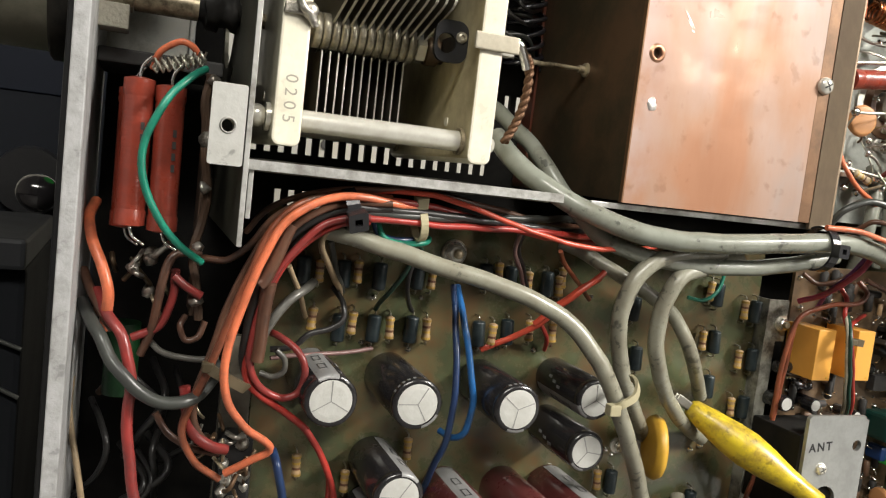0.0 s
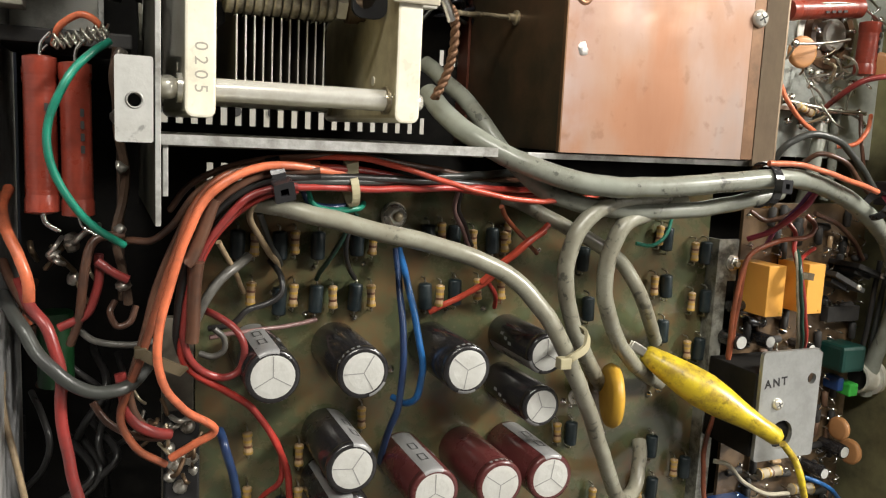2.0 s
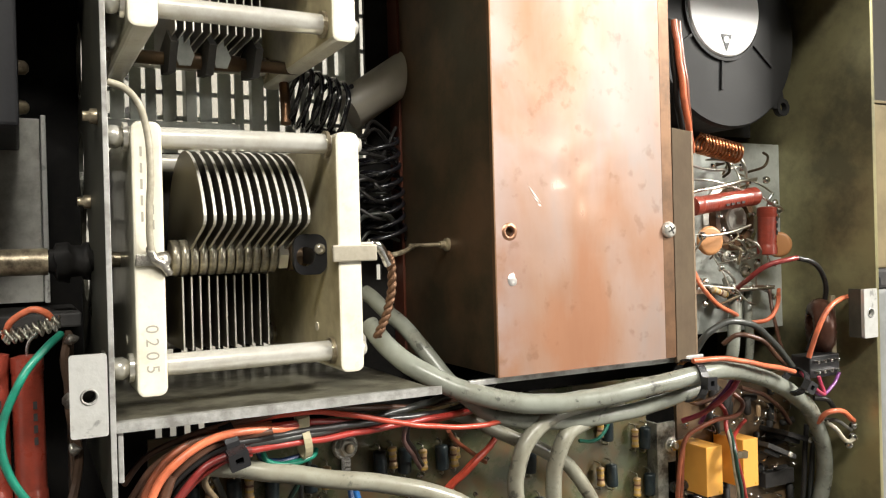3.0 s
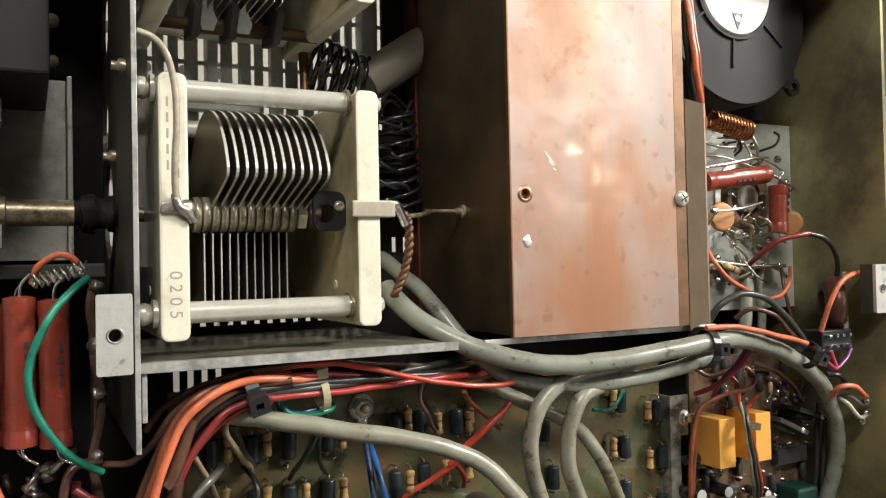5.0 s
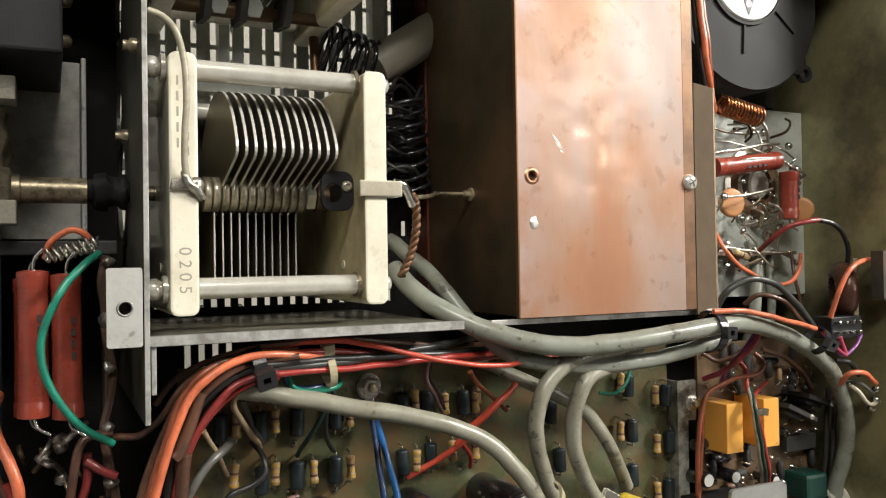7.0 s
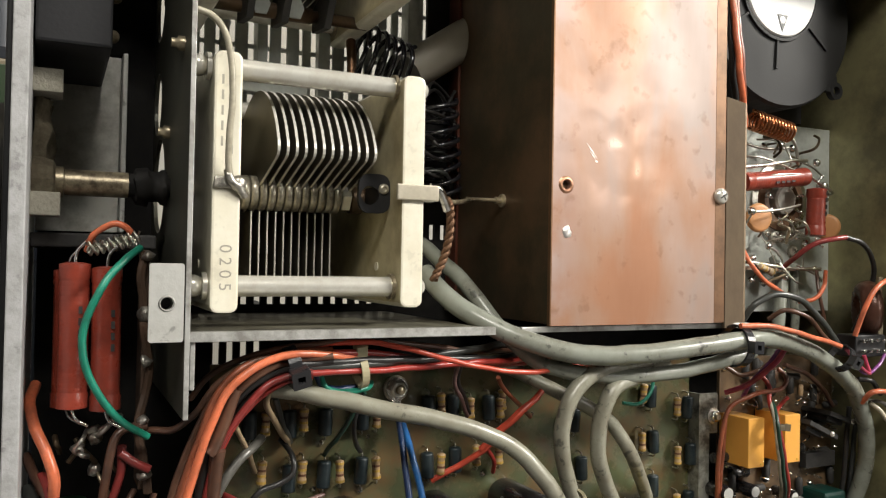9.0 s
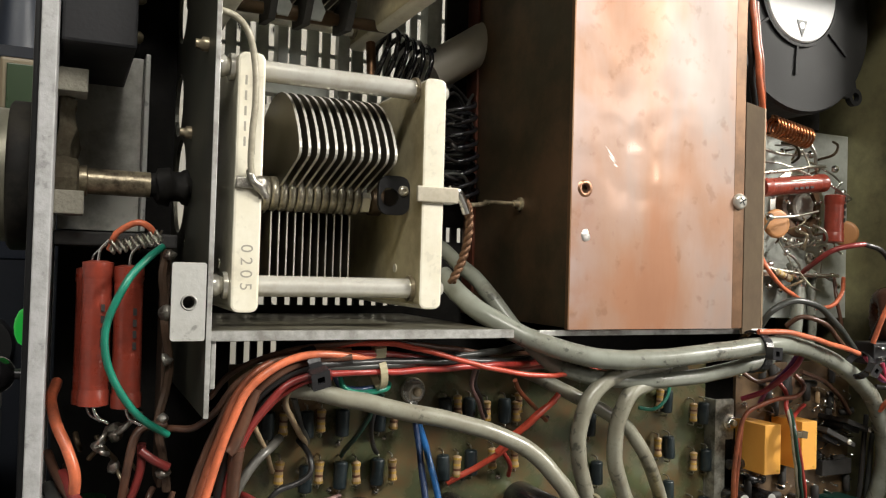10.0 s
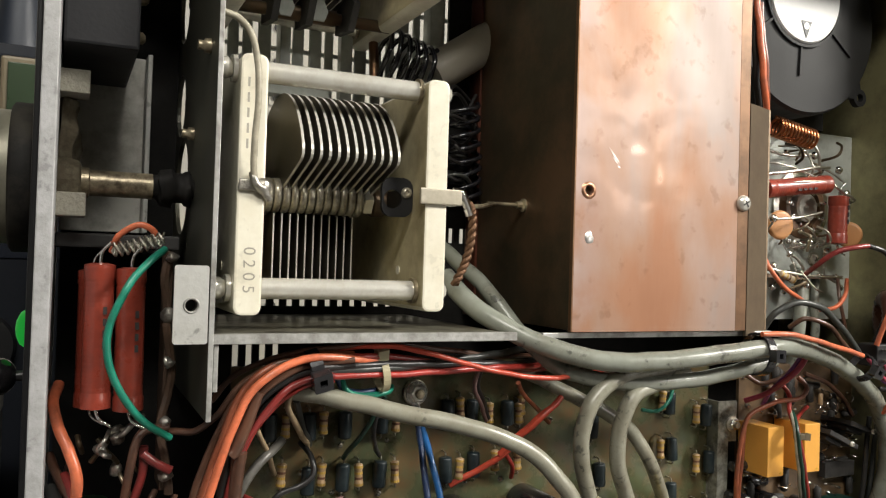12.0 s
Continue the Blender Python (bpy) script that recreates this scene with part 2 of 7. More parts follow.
WIRES = {
    "dkgreen": mat("wire_dark_green", (0.018, 0.062, 0.042), 0.31, 0, 0.22, 420, 0.15, (0.012, 0.03, 0.02), 0.75, 110),
    "rust": mat("wire_rust", (0.25, 0.072, 0.035), 0.31, 0, 0.22, 420, 0.15, (0.11, 0.04, 0.024), 0.75, 110),
    "mauve": mat("wire_mauve", (0.26, 0.15, 0.14), 0.31, 0, 0.22, 420, 0.15, (0.117, 0.071, 0.067), 0.75, 110),
    "orange": mat("wire_orange", (0.72, 0.185, 0.085), 0.31, 0, 0.22, 420, 0.15, (0.319, 0.092, 0.050), 0.75, 110),
    "red": mat("wire_red", (0.40, 0.040, 0.030), 0.31, 0, 0.22, 420, 0.15, (0.201, 0.024, 0.021), 0.75, 110),
    "pink": mat("wire_pink_red", (0.25, 0.034, 0.030), 0.31, 0, 0.22, 420, 0.15, (0.13, 0.03, 0.028), 0.75, 110),
    "brown": mat("wire_brown", (0.115, 0.055, 0.034), 0.31, 0, 0.22, 420, 0.15, (0.055, 0.03, 0.022), 0.75, 110),
    "black": mat("wire_black", (0.025, 0.024, 0.023), 0.31, 0, 0.22, 420, 0.15, (0.019, 0.018, 0.018), 0.75, 110),
    "darkgrey": mat("wire_dark_grey", (0.044, 0.047, 0.042), 0.31, 0, 0.22, 420, 0.15, (0.040, 0.041, 0.040), 0.75, 110),
    "grey": mat("wire_grey", (0.13, 0.125, 0.11), 0.31, 0, 0.22, 420, 0.15, (0.05, 0.047, 0.042), 0.75, 110),
    "blue": mat("wire_blue", (0.02, 0.12, 0.34), 0.31, 0, 0.22, 420, 0.15, (0.016, 0.058, 0.151), 0.75, 110),
    "navy": mat("wire_navy", (0.018, 0.042, 0.11), 0.31, 0, 0.22, 420, 0.15, (0.019, 0.027, 0.075), 0.75, 110),
    "green": mat("wire_green", (0.015, 0.23, 0.15), 0.31, 0, 0.22, 420, 0.15, (0.014, 0.105, 0.071), 0.75, 110),
    "tan": mat("wire_tan", (0.38, 0.28, 0.17), 0.31, 0, 0.22, 420, 0.15, (0.168, 0.126, 0.079), 0.75, 110),
    "purple": mat("wire_purple", (0.20, 0.05, 0.22), 0.31, 0, 0.22, 420, 0.15, (0.092, 0.029, 0.100), 0.75, 110),
    "vermilion": mat("wire_vermilion", (0.56, 0.075, 0.040), 0.31, 0, 0.22, 420, 0.15, (0.25, 0.04, 0.024), 0.75, 110),
    "magenta": mat("wire_magenta", (0.46, 0.055, 0.105), 0.31, 0, 0.22, 420, 0.15, (0.20, 0.03, 0.05), 0.75, 110),
    "yellow": YELLOW,
    "white": mat("wire_white", (0.50, 0.46, 0.36), 0.31, 0, 0.22, 420, 0.15, (0.24, 0.215, 0.16), 0.75, 110),
}


# ---------------------------------------------------------------- building helpers
def finish(name, bm, material, smooth=False):
    me = bpy.data.meshes.new(name)
    bmesh.ops.recalc_face_normals(bm, faces=bm.faces)
    for e in bm.edges:
        if len(e.link_faces) == 2 and e.calc_face_angle(0) > 1.15:
            e.smooth = False
    bm.to_mesh(me)
    bm.free()
    if smooth:
        for p in me.polygons:
            p.use_smooth = True
    me.materials.append(material)
    return me


def thing(name, label, category, group="", kind="", at=None):
    ob = new(name)
    ob.empty_display_size = 0.005
    if at is not None:
        ob.matrix_world = at
    return tagged(ob, label, category, group, kind)


def part(name, bm, material, parent=None, label="", smooth=False):
    """One mesh in millimetres, under a thing or a part."""
    bm.transform(LOCAL if parent is not None else TURN)
    ob = new(name, finish(name, bm, material, smooth))
    if parent is not None:
        ob.parent = parent
    if label:
        ob["label"] = label
    return ob


def two_faced(ob, material, pick):
    """Gives the faces that pick() accepts, by their normal, a second material."""
    ob.data.materials.append(material)
    for p in ob.data.polygons:
        if pick(p.normal):
            p.material_index = 1
    return ob


def solo(name, bm, material, label, category, group="", kind="", smooth=False):
    return tagged(part(name, bm, material, None, "", smooth), label, category, group, kind)


def box(x0, x1, y0, y1, z0, z1, bevel=0.0, bm=None):
    bm2 = bmesh.new()
    bmesh.ops.create_cube(bm2, size=1)
    for v in bm2.verts:
        v.co = ((x0 + x1) / 2 + v.co.x * (x1 - x0), (y0 + y1) / 2 + v.co.y * (y1 - y0), (z0 + z1) / 2 + v.co.z * (z1 - z0))
    if bevel:
        bmesh.ops.bevel(bm2, geom=bm2.edges[:], offset=bevel, segments=2, affect="EDGES", profile=0.6)
    return join(bm, bm2)


def join(bm, other):
    if bm is None:
        return other
    me = bpy.data.meshes.new("join")
    other.to_mesh(me)
    bm.from_mesh(me)
    other.free()
    bpy.data.meshes.remove(me)
    return bm


AXIS = {"z": Matrix.Identity(4), "x": Matrix.Rotation(radians(90), 4, "Y"), "y": Matrix.Rotation(radians(-90), 4, "X")}


def lathe(profile, axis="z", at=(0, 0, 0), seg=20, bm=None, turn=None, ring=False):
    """A turned body: profile of (radius, height) along the axis, closed at both ends, or an open ring."""
    b = bmesh.new()
    rings = []
    for r, h in profile:
        if r <= 1e-6:
            rings.append([b.verts.new((0, 0, h))])
        else:
            rings.append([b.verts.new((r * math.cos(2 * math.pi * i / seg), r * math.sin(2 * math.pi * i / seg), h)) for i in range(seg)])
    for a, c in zip(rings, rings[1:] + (rings[:1] if ring else [])):
        for i in range(seg):
            j = (i + 1) % seg
            if len(a) == 1 and len(c) > 1:
                b.faces.new((a[0], c[i], c[j]))
            elif len(c) == 1 and len(a) > 1:
                b.faces.new((a[i], a[j], c[0]))
            elif len(a) > 1:
                b.faces.new((a[i], a[j], c[j], c[i]))
    for loop, flip in ((rings[0], True), (rings[-1], False)):
        if len(loop) > 1 and not ring:
            b.faces.new(loop[::-1] if flip else loop)
    b.transform(Matrix.Translation(at) @ (turn if turn is not None else AXIS[axis]))
    return join(bm, b)


def rod(p, q, r, seg=12, bm=None):
    p, q = Vector(p), Vector(q)
    d = q - p
    return lathe([(r, 0), (r, d.length)], at=p, seg=seg, bm=bm, turn=d.to_track_quat("Z", "Y").to_matrix().to_4x4())


def spline(points, step=6):
    pts = [Vector(p) for p in points]
    pts = [2 * pts[0] - pts[1]] + pts + [2 * pts[-1] - pts[-2]]
    out = []
    for i in range(1, len(pts) - 2):
        a, b, c, d = pts[i - 1:i + 3]
        for k in range(step):
            t = k / step
            out.append(0.5 * (2 * b + (c - a) * t + (2 * a - 5 * b + 4 * c - d) * t * t + (3 * b - a - 3 * c + d) * t ** 3))
    out.append(pts[-2])
    return out


def tube(points, r, seg=10, step=6, bm=None, wob=0.0):
    """A round wire along a smooth line through the points."""
    b = bmesh.new()
    line = spline(points, step)
    if wob:
        line = [p + wob * noise.noise_vector(p * 0.11) for p in line]
    up = Vector((0.13, 0.21, 0.97))
    rings = []
    for i, p in enumerate(line):
        d = (line[min(i + 1, len(line) - 1)] - line[max(i - 1, 0)]).normalized()
        s = d.cross(up)
        if s.length < 1e-3:
            s = d.cross(Vector((1, 0, 0)))
        s.normalize()
        up = s.cross(d).normalized()
        rings.append([b.verts.new(p + r * (math.cos(2 * math.pi * k / seg) * s + math.sin(2 * math.pi * k / seg) * up)) for k in range(seg)])
    for a, c in zip(rings, rings[1:]):
        for k in range(seg):
            b.faces.new((a[k], a[(k + 1) % seg], c[(k + 1) % seg], c[k]))
    b.faces.new(rings[0][::-1])
    b.faces.new(rings[-1])
    return join(bm, b)


def prism(outline, z0, z1, axis="z", bm=None):
    """A flat outline of (a, b) pairs given thickness; axis x: the outline lies in y and z."""
    b = bmesh.new()
    put = (lambda u, v, w: (u, v, w)) if axis == "z" else (lambda u, v, w: (w, u, v)) if axis == "x" else (lambda u, v, w: (u, w, v))
    lo = [b.verts.new(put(u, v, z0)) for u, v in outline]
    hi = [b.verts.new(put(u, v, z1)) for u, v in outline]
    b.faces.new(lo[::-1])
    b.faces.new(hi)
    n = len(outline)
    for i in range(n):
        b.faces.new((lo[i], lo[(i + 1) % n], hi[(i + 1) % n], hi[i]))
    return join(bm, b)


def rounded(x0, x1, y0, y1, r):
    """The outline of a rectangle with rounded corners."""
    if r <= 0:
        return [(x0, y0), (x1, y0), (x1, y1), (x0, y1)]
    out = []
    for cx, cy, a in ((x0 + r, y0 + r, 180), (x1 - r, y0 + r, 270), (x1 - r, y1 - r, 0), (x0 + r, y1 - r, 90)):
        out += [(cx + r * math.cos(radians(a + 22.5 * k)), cy + r * math.sin(radians(a + 22.5 * k))) for k in range(5)]
    return out


def holed(x0, x1, y0, y1, z0, z1, holes, seg=24, axis="z", corner=0.0):
    """A plate with round holes (x, y, r) through it; corner: the radius of its corners."""
    b = bmesh.new()
    put = (lambda u, v, w: Vector((u, v, w))) if axis == "z" else (lambda u, v, w: Vector((w, u, v)))
    layers = []
    for z in (z0, z1):
        loops = []
        loops.append([b.verts.new(put(u, v, z)) for u, v in rounded(x0, x1, y0, y1, corner)])
        for hx, hy, hr in holes:
            loops.append([b.verts.new(put(hx + hr * math.cos(2 * math.pi * (k + 0.5) / seg), hy + hr * math.sin(2 * math.pi * (k + 0.5) / seg), z)) for k in range(seg)])
        edges = [b.edges.new((lp[k], lp[(k + 1) % len(lp)])) for lp in loops for k in range(len(lp))]
        bmesh.ops.triangle_fill(b, edges=edges, use_beauty=True, use_dissolve=False)
        layers.append(loops)
    for lo, hi in zip(*layers):
        n = len(lo)
        for k in range(n):
            b.faces.new((lo[k], lo[(k + 1) % n], hi[(k + 1) % n], hi[k]))
    return b


def wire(points, r, colour, label, name="wire", category="wire", group="", seg=10, wob=0.5):
    m = WIRES[colour] if isinstance(colour, str) else colour
    return solo(name, tube(points, r, seg=seg, wob=wob), m, label, category, group, smooth=True)


# ---------------------------------------------------------------- the room behind and around
def room():
    wallmat = mat("room_wall_paint", (0.22, 0.21, 0.19), 0.8, 0, 0.05, 30, 0.1, (0.18, 0.17, 0.15), 0.4, 4)
    for name, c, s in (("wall_back", (0.2, 1.05, 1.2), (4.4, 0.1, 2.6)), ("wall_front", (0.2, -2.65, 1.2), (4.4, 0.1, 2.6)),
                       ("wall_left", (-2.05, -0.8, 1.2), (0.1, 3.6, 2.6)), ("wall_right", (2.45, -0.8, 1.2), (0.1, 3.6, 2.6)),
                       ("ceiling", (0.2, -0.8, 2.55), (4.6, 3.8, 0.1)), ("floor", (0.2, -0.8, -0.80), (4.6, 3.8, 0.1))):
        b = bmesh.new()
        bmesh.ops.create_cube(b, size=1)
        for v in b.verts:
            v.co = (c[0] + v.co.x * s[0], c[1] + v.co.y * s[1], c[2] + v.co.z * s[2])
        fm = wallmat if name != "floor" else mat("room_floor_lino", (0.18, 0.17, 0.16), 0.6, 0, 0.1, 40, 0.1, (0.12, 0.11, 0.10), 0.5, 6)
        ob = new(name, finish(name, b, fm))
        tagged(ob, "plain painted workshop " + name.split("_")[0], name.split("_")[0], kind="structure")


room()


def bench():
    t = thing("workbench", "dark laminate workbench under the opened set", "workbench", at=Matrix.Translation((0.1, -0.05, 0)))
    wood = mat("bench_laminate", (0.06, 0.055, 0.05), 0.5, 0, 0.15, 60, 0.1, (0.10, 0.09, 0.08), 0.4, 12)
    for name, c, s in (("benchtop", (0, 0, -0.02), (1.8, 0.9, 0.04)), ("leg", (-0.8, -0.35, -0.395), (0.06, 0.06, 0.71)), ("leg", (0.8, -0.35, -0.395), (0.06, 0.06, 0.71)),
                       ("leg", (-0.8, 0.35, -0.395), (0.06, 0.06, 0.71)), ("leg", (0.8, 0.35, -0.395), (0.06, 0.06, 0.71))):
        b = bmesh.new()
        bmesh.ops.create_cube(b, size=1)
        for v in b.verts:
            v.co = (c[0] + v.co.x * s[0], c[1] + v.co.y * s[1], c[2] + v.co.z * s[2])
        bmesh.ops.bevel(b, geom=b.edges[:], offset=0.003, segments=2, affect="EDGES")
        ob = new(name, finish(name, b, wood))
        ob.parent = t


bench()


def light_fixture(name, lamp, sx, sy):
    """The housing and diffuser of a tube light, just behind its lamp."""
    t = thing(name, "white fluorescent light fixture hung over the bench", "light", at=look(*lamp))
    white = mat("fixture_white", (0.7, 0.7, 0.68), 0.5, 0, 0.05, 50, 0.05)
    glow = mat("diffuser", (1.0, 0.97, 0.90), 0.6, 0, 0.0, 50, 0, emit=4.0)
    for n, z0, z1, g, m in (("housing", 0.015, 0.07, 0.02, white), ("diffuser", 0.004, 0.013, 0.0, glow)):
        b = bmesh.new()
        bmesh.ops.create_cube(b, size=1)
        for v in b.verts:
            v.co = (v.co.x * (sx + g), v.co.y * (sy + g), (z0 + z1) / 2 + v.co.z * (z1 - z0))
        ob = new(n, finish(n, b, m))
        ob.parent = t
    for x in (-0.4 * sx, 0.4 * sx):
        top = look(*lamp) @ Vector((x, 0, 0.06))
        b = bmesh.new()
        bmesh.ops.create_cone(b, cap_ends=True, segments=10, radius1=0.004, radius2=0.004, depth=2.5 - top.z)
        b.transform(look(*lamp).inverted() @ Matrix.Translation((top.x, top.y, (2.5 + top.z) / 2)))
        ob = new("hanger", finish("hanger", b, white))
        ob.parent = t


light_fixture("desk_light", LAMP_C, 0.30, 0.12)
light_fixture("bench_light", LAMP_A, 0.60, 0.22)
light_fixture("ceiling_light", LAMP_B, 1.10, 0.28)

# ---------------------------------------------------------------- the set's chassis
FLOOR = -46.0


def slotted_floor():
    """Chassis floor: plain sheet round two fields of ventilation slots."""
    b = box(-110, 216.5, -140, -3, FLOOR - 2, FLOOR)
    box(-110, -55, -3, 6, FLOOR - 2, FLOOR, bm=b)
    box(-33, 216.5, -3, 6, FLOOR - 2, FLOOR, bm=b)
    box(-110, -80, 6, 176, FLOOR - 2, FLOOR, bm=b)
    box(-80, -73.6, 48, 140, FLOOR - 2, FLOOR, bm=b)
    box(-80, -70, 6, 48, FLOOR - 2, FLOOR, bm=b)
    box(-80, -70, 140, 176, FLOOR - 2, FLOOR, bm=b)
    box(47, 216.5, 6, 176, FLOOR - 2, FLOOR, bm=b)
    box(30, 47, 6, 52, FLOOR - 2, FLOOR, bm=b)
    box(30, 47, 58, 176, FLOOR - 2, FLOOR, bm=b)
    box(-70, -55, 6, 26, FLOOR - 2, FLOOR, bm=b)
    box(-33, 30, 6, 26, FLOOR - 2, FLOOR, bm=b)
    box(-55, -33, 13, 26, FLOOR - 2, FLOOR, bm=b)
    box(-70, 30, 32, 100, FLOOR - 2, FLOOR, bm=b)
    box(-70, 30, 172, 176, FLOOR - 2, FLOOR, bm=b)
    for x0, x1, y0, y1 in ((-55, -33, -3, 13), (-70, 30, 26, 32), (30, 47, 52, 58)):
        x = x0
        while x < x1 - 1:
            box(x, min(x + 2.5, x1), y0, y1, FLOOR - 2, FLOOR, bm=b)
            x += 4.9
    bars = None
    grate = random.Random(11)
    x = -70.0
    while x < 29:
        w = grate.uniform(2.8, 5.0)
        bars = box(x, min(x + w, 30), 100, 172, FLOOR - 1.5, FLOOR + grate.choice((0, 0, 3, 6)), 0.2, bm=bars)
        x += w + grate.uniform(1.3, 2.8)
    bars = box(-68, -22, 103, 110, FLOOR + 1, FLOOR + 8, 0.4, bm=bars)
    for y in (112, 121, 131, 142, 156):
        bars = box(-70, 30, y, y + 1.4, FLOOR - 3.0, FLOOR - 1.6, bm=bars)
    solo("grille", bars, GREYPLATE, "grey metal ventilation bars at the back of the chassis", "grille", kind="structure")
    solo("chassis_floor", b, NEAR_BLACK, "dark plated chassis floor with rows of ventilation slots", "chassis", kind="structure")


slotted_floor()


def chassis_walls():
    b = box(-114.7, -111.0, -150, 178, FLOOR - 2, 41, 0.35)
    solo("front_panel", b, ALU_PAINT, "worn light grey front panel seen along its edge", "panel", kind="structure")
    b = box(-116.1, -114.75, -150, 178, FLOOR - 4, 39, 0.4)
    solo("front_bezel", b, BLACK, "black front bezel of the set", "panel", kind="structure")
    b = box(216.5, 218.5, -150, 178, FLOOR - 2, 40, 0.3)
    solo("side_panel", b, CADMIUM, "olive plated side panel of the chassis", "panel", kind="structure")
    b = box(-112, 216.5, -150, -147, FLOOR - 2, 40, 0.3)
    solo("bottom_panel", b, STEEL_DARK, "dark lower side panel of the chassis", "panel", kind="structure")
    b = box(-112, 216.5, 175, 178, FLOOR - 2, 40, 0.3)
    solo("top_panel", b, STEEL_DARK, "dark upper side panel of the chassis", "panel", kind="structure")
    # partition with large clearance holes deep down
    b = holed(1.5, 174.5, -45.5, 40, -74.5, -73.2, [(66, -26, 15.5), (94, -34, 10.5), (127, -32, 12), (33, 4, 2), (48, -8, 1.6)], axis="x")
    solo("partition", b, STEEL_DARK, "grey plated partition sheet with large round holes", "panel", kind="structure")
    b = box(-74.5, -73.2, 1.5, 174.5, 40.05, 40.6, 0.15)
    solo("partition_edge", b, RAIL_ALU, "bright sheared edge of the partition sheet", "panel edge", kind="structure")


chassis_walls()


def corner_bracket(at, label):
    t = thing("bracket", label, "bracket", "cover brackets", at=at)
    b = holed(-4.2, 4.2, -9.9, 9.9, -1.4, 0.0, [(0.1, -0.2, 1.55)], corner=0.7)
    part("tab", b, ALU, t)
    ring = lathe([(1.55, 0.0), (2.1, 0.0), (2.0, 0.2), (1.8, 0.3), (1.55, 0.15)], at=(0.1, -0.2, 0), seg=20, ring=True)
    part("rivet_ring", ring, RAIL_ALU, t, smooth=True)
    # black disc below the hole stands in for the shade inside it
    part("hole_shade_disc", lathe([(1.55, -6), (1.55, -5)], at=(0.1, -0.2, 0)), BLACK_DULL, t)
    part("leg", box(3.4, 4.1, -9.9, 9.9, -7, -1.5), STEEL_DARK, t)
    return t


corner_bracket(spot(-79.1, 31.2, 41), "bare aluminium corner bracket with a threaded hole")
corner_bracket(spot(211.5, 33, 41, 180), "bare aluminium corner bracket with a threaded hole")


def rail():
    t = thing("support_rail", "tapering aluminium support rail beside the tuning capacitor", "rail", at=spot(-73, 22.4, 38))
    out = [(0, -3.2), (0, 0), (90, 0), (86, -1.6), (60, -2.6), (30, -3)]
    part("rail_bar", prism(out, -1.5, 1.0, axis="y"), RAIL_ALU, t)
    part("rail_foot", box(0.4, 1.7, -14, -1.2, -3, -1, 0.2), RAIL_ALU, t)
    b = box(-72.9, 14, 20.4, 23.0, FLOOR, 34.6)
    solo("screen_wall", b, SHELF_ALU, "smudged aluminium sheet screen below the support rail", "panel", kind="structure")


rail()


# ---------------------------------------------------------------- copper box
def screw(r, name="screw", parent=None, at=(0, 0, 0), material=None):
    """A domed cross-head screw, head up z."""
    b = lathe([(r, 0), (r, 0.25 * r), (0.85 * r, 0.5 * r), (0.5 * r, 0.66 * r), (0, 0.7 * r)], at=at, seg=20)
    ob = part(name, b, material or NICKEL, parent, smooth=True)
    c = box(at[0] - 0.55 * r, at[0] + 0.55 * r, at[1] - 0.09 * r, at[1] + 0.09 * r, at[2] + 0.5 * r, at[2] + 0.71 * r)
    box(at[0] - 0.09 * r, at[0] + 0.09 * r, at[1] - 0.55 * r, at[1] + 0.55 * r, at[2] + 0.5 * r, at[2] + 0.712 * r, bm=c)
    c.transform(Matrix.Translation(Vector(at)) @ Matrix.Rotation(0.5, 4, "Z") @ Matrix.Translation(-Vector(at)))
    part("slot", c, BLACK_DULL, ob)
    return ob


mat("bare_copper", (0.50, 0.27, 0.17), 0.38, 0.8, 0.2, 500, 0.4, (0.25, 0.12, 0.06), 0.7, 160)


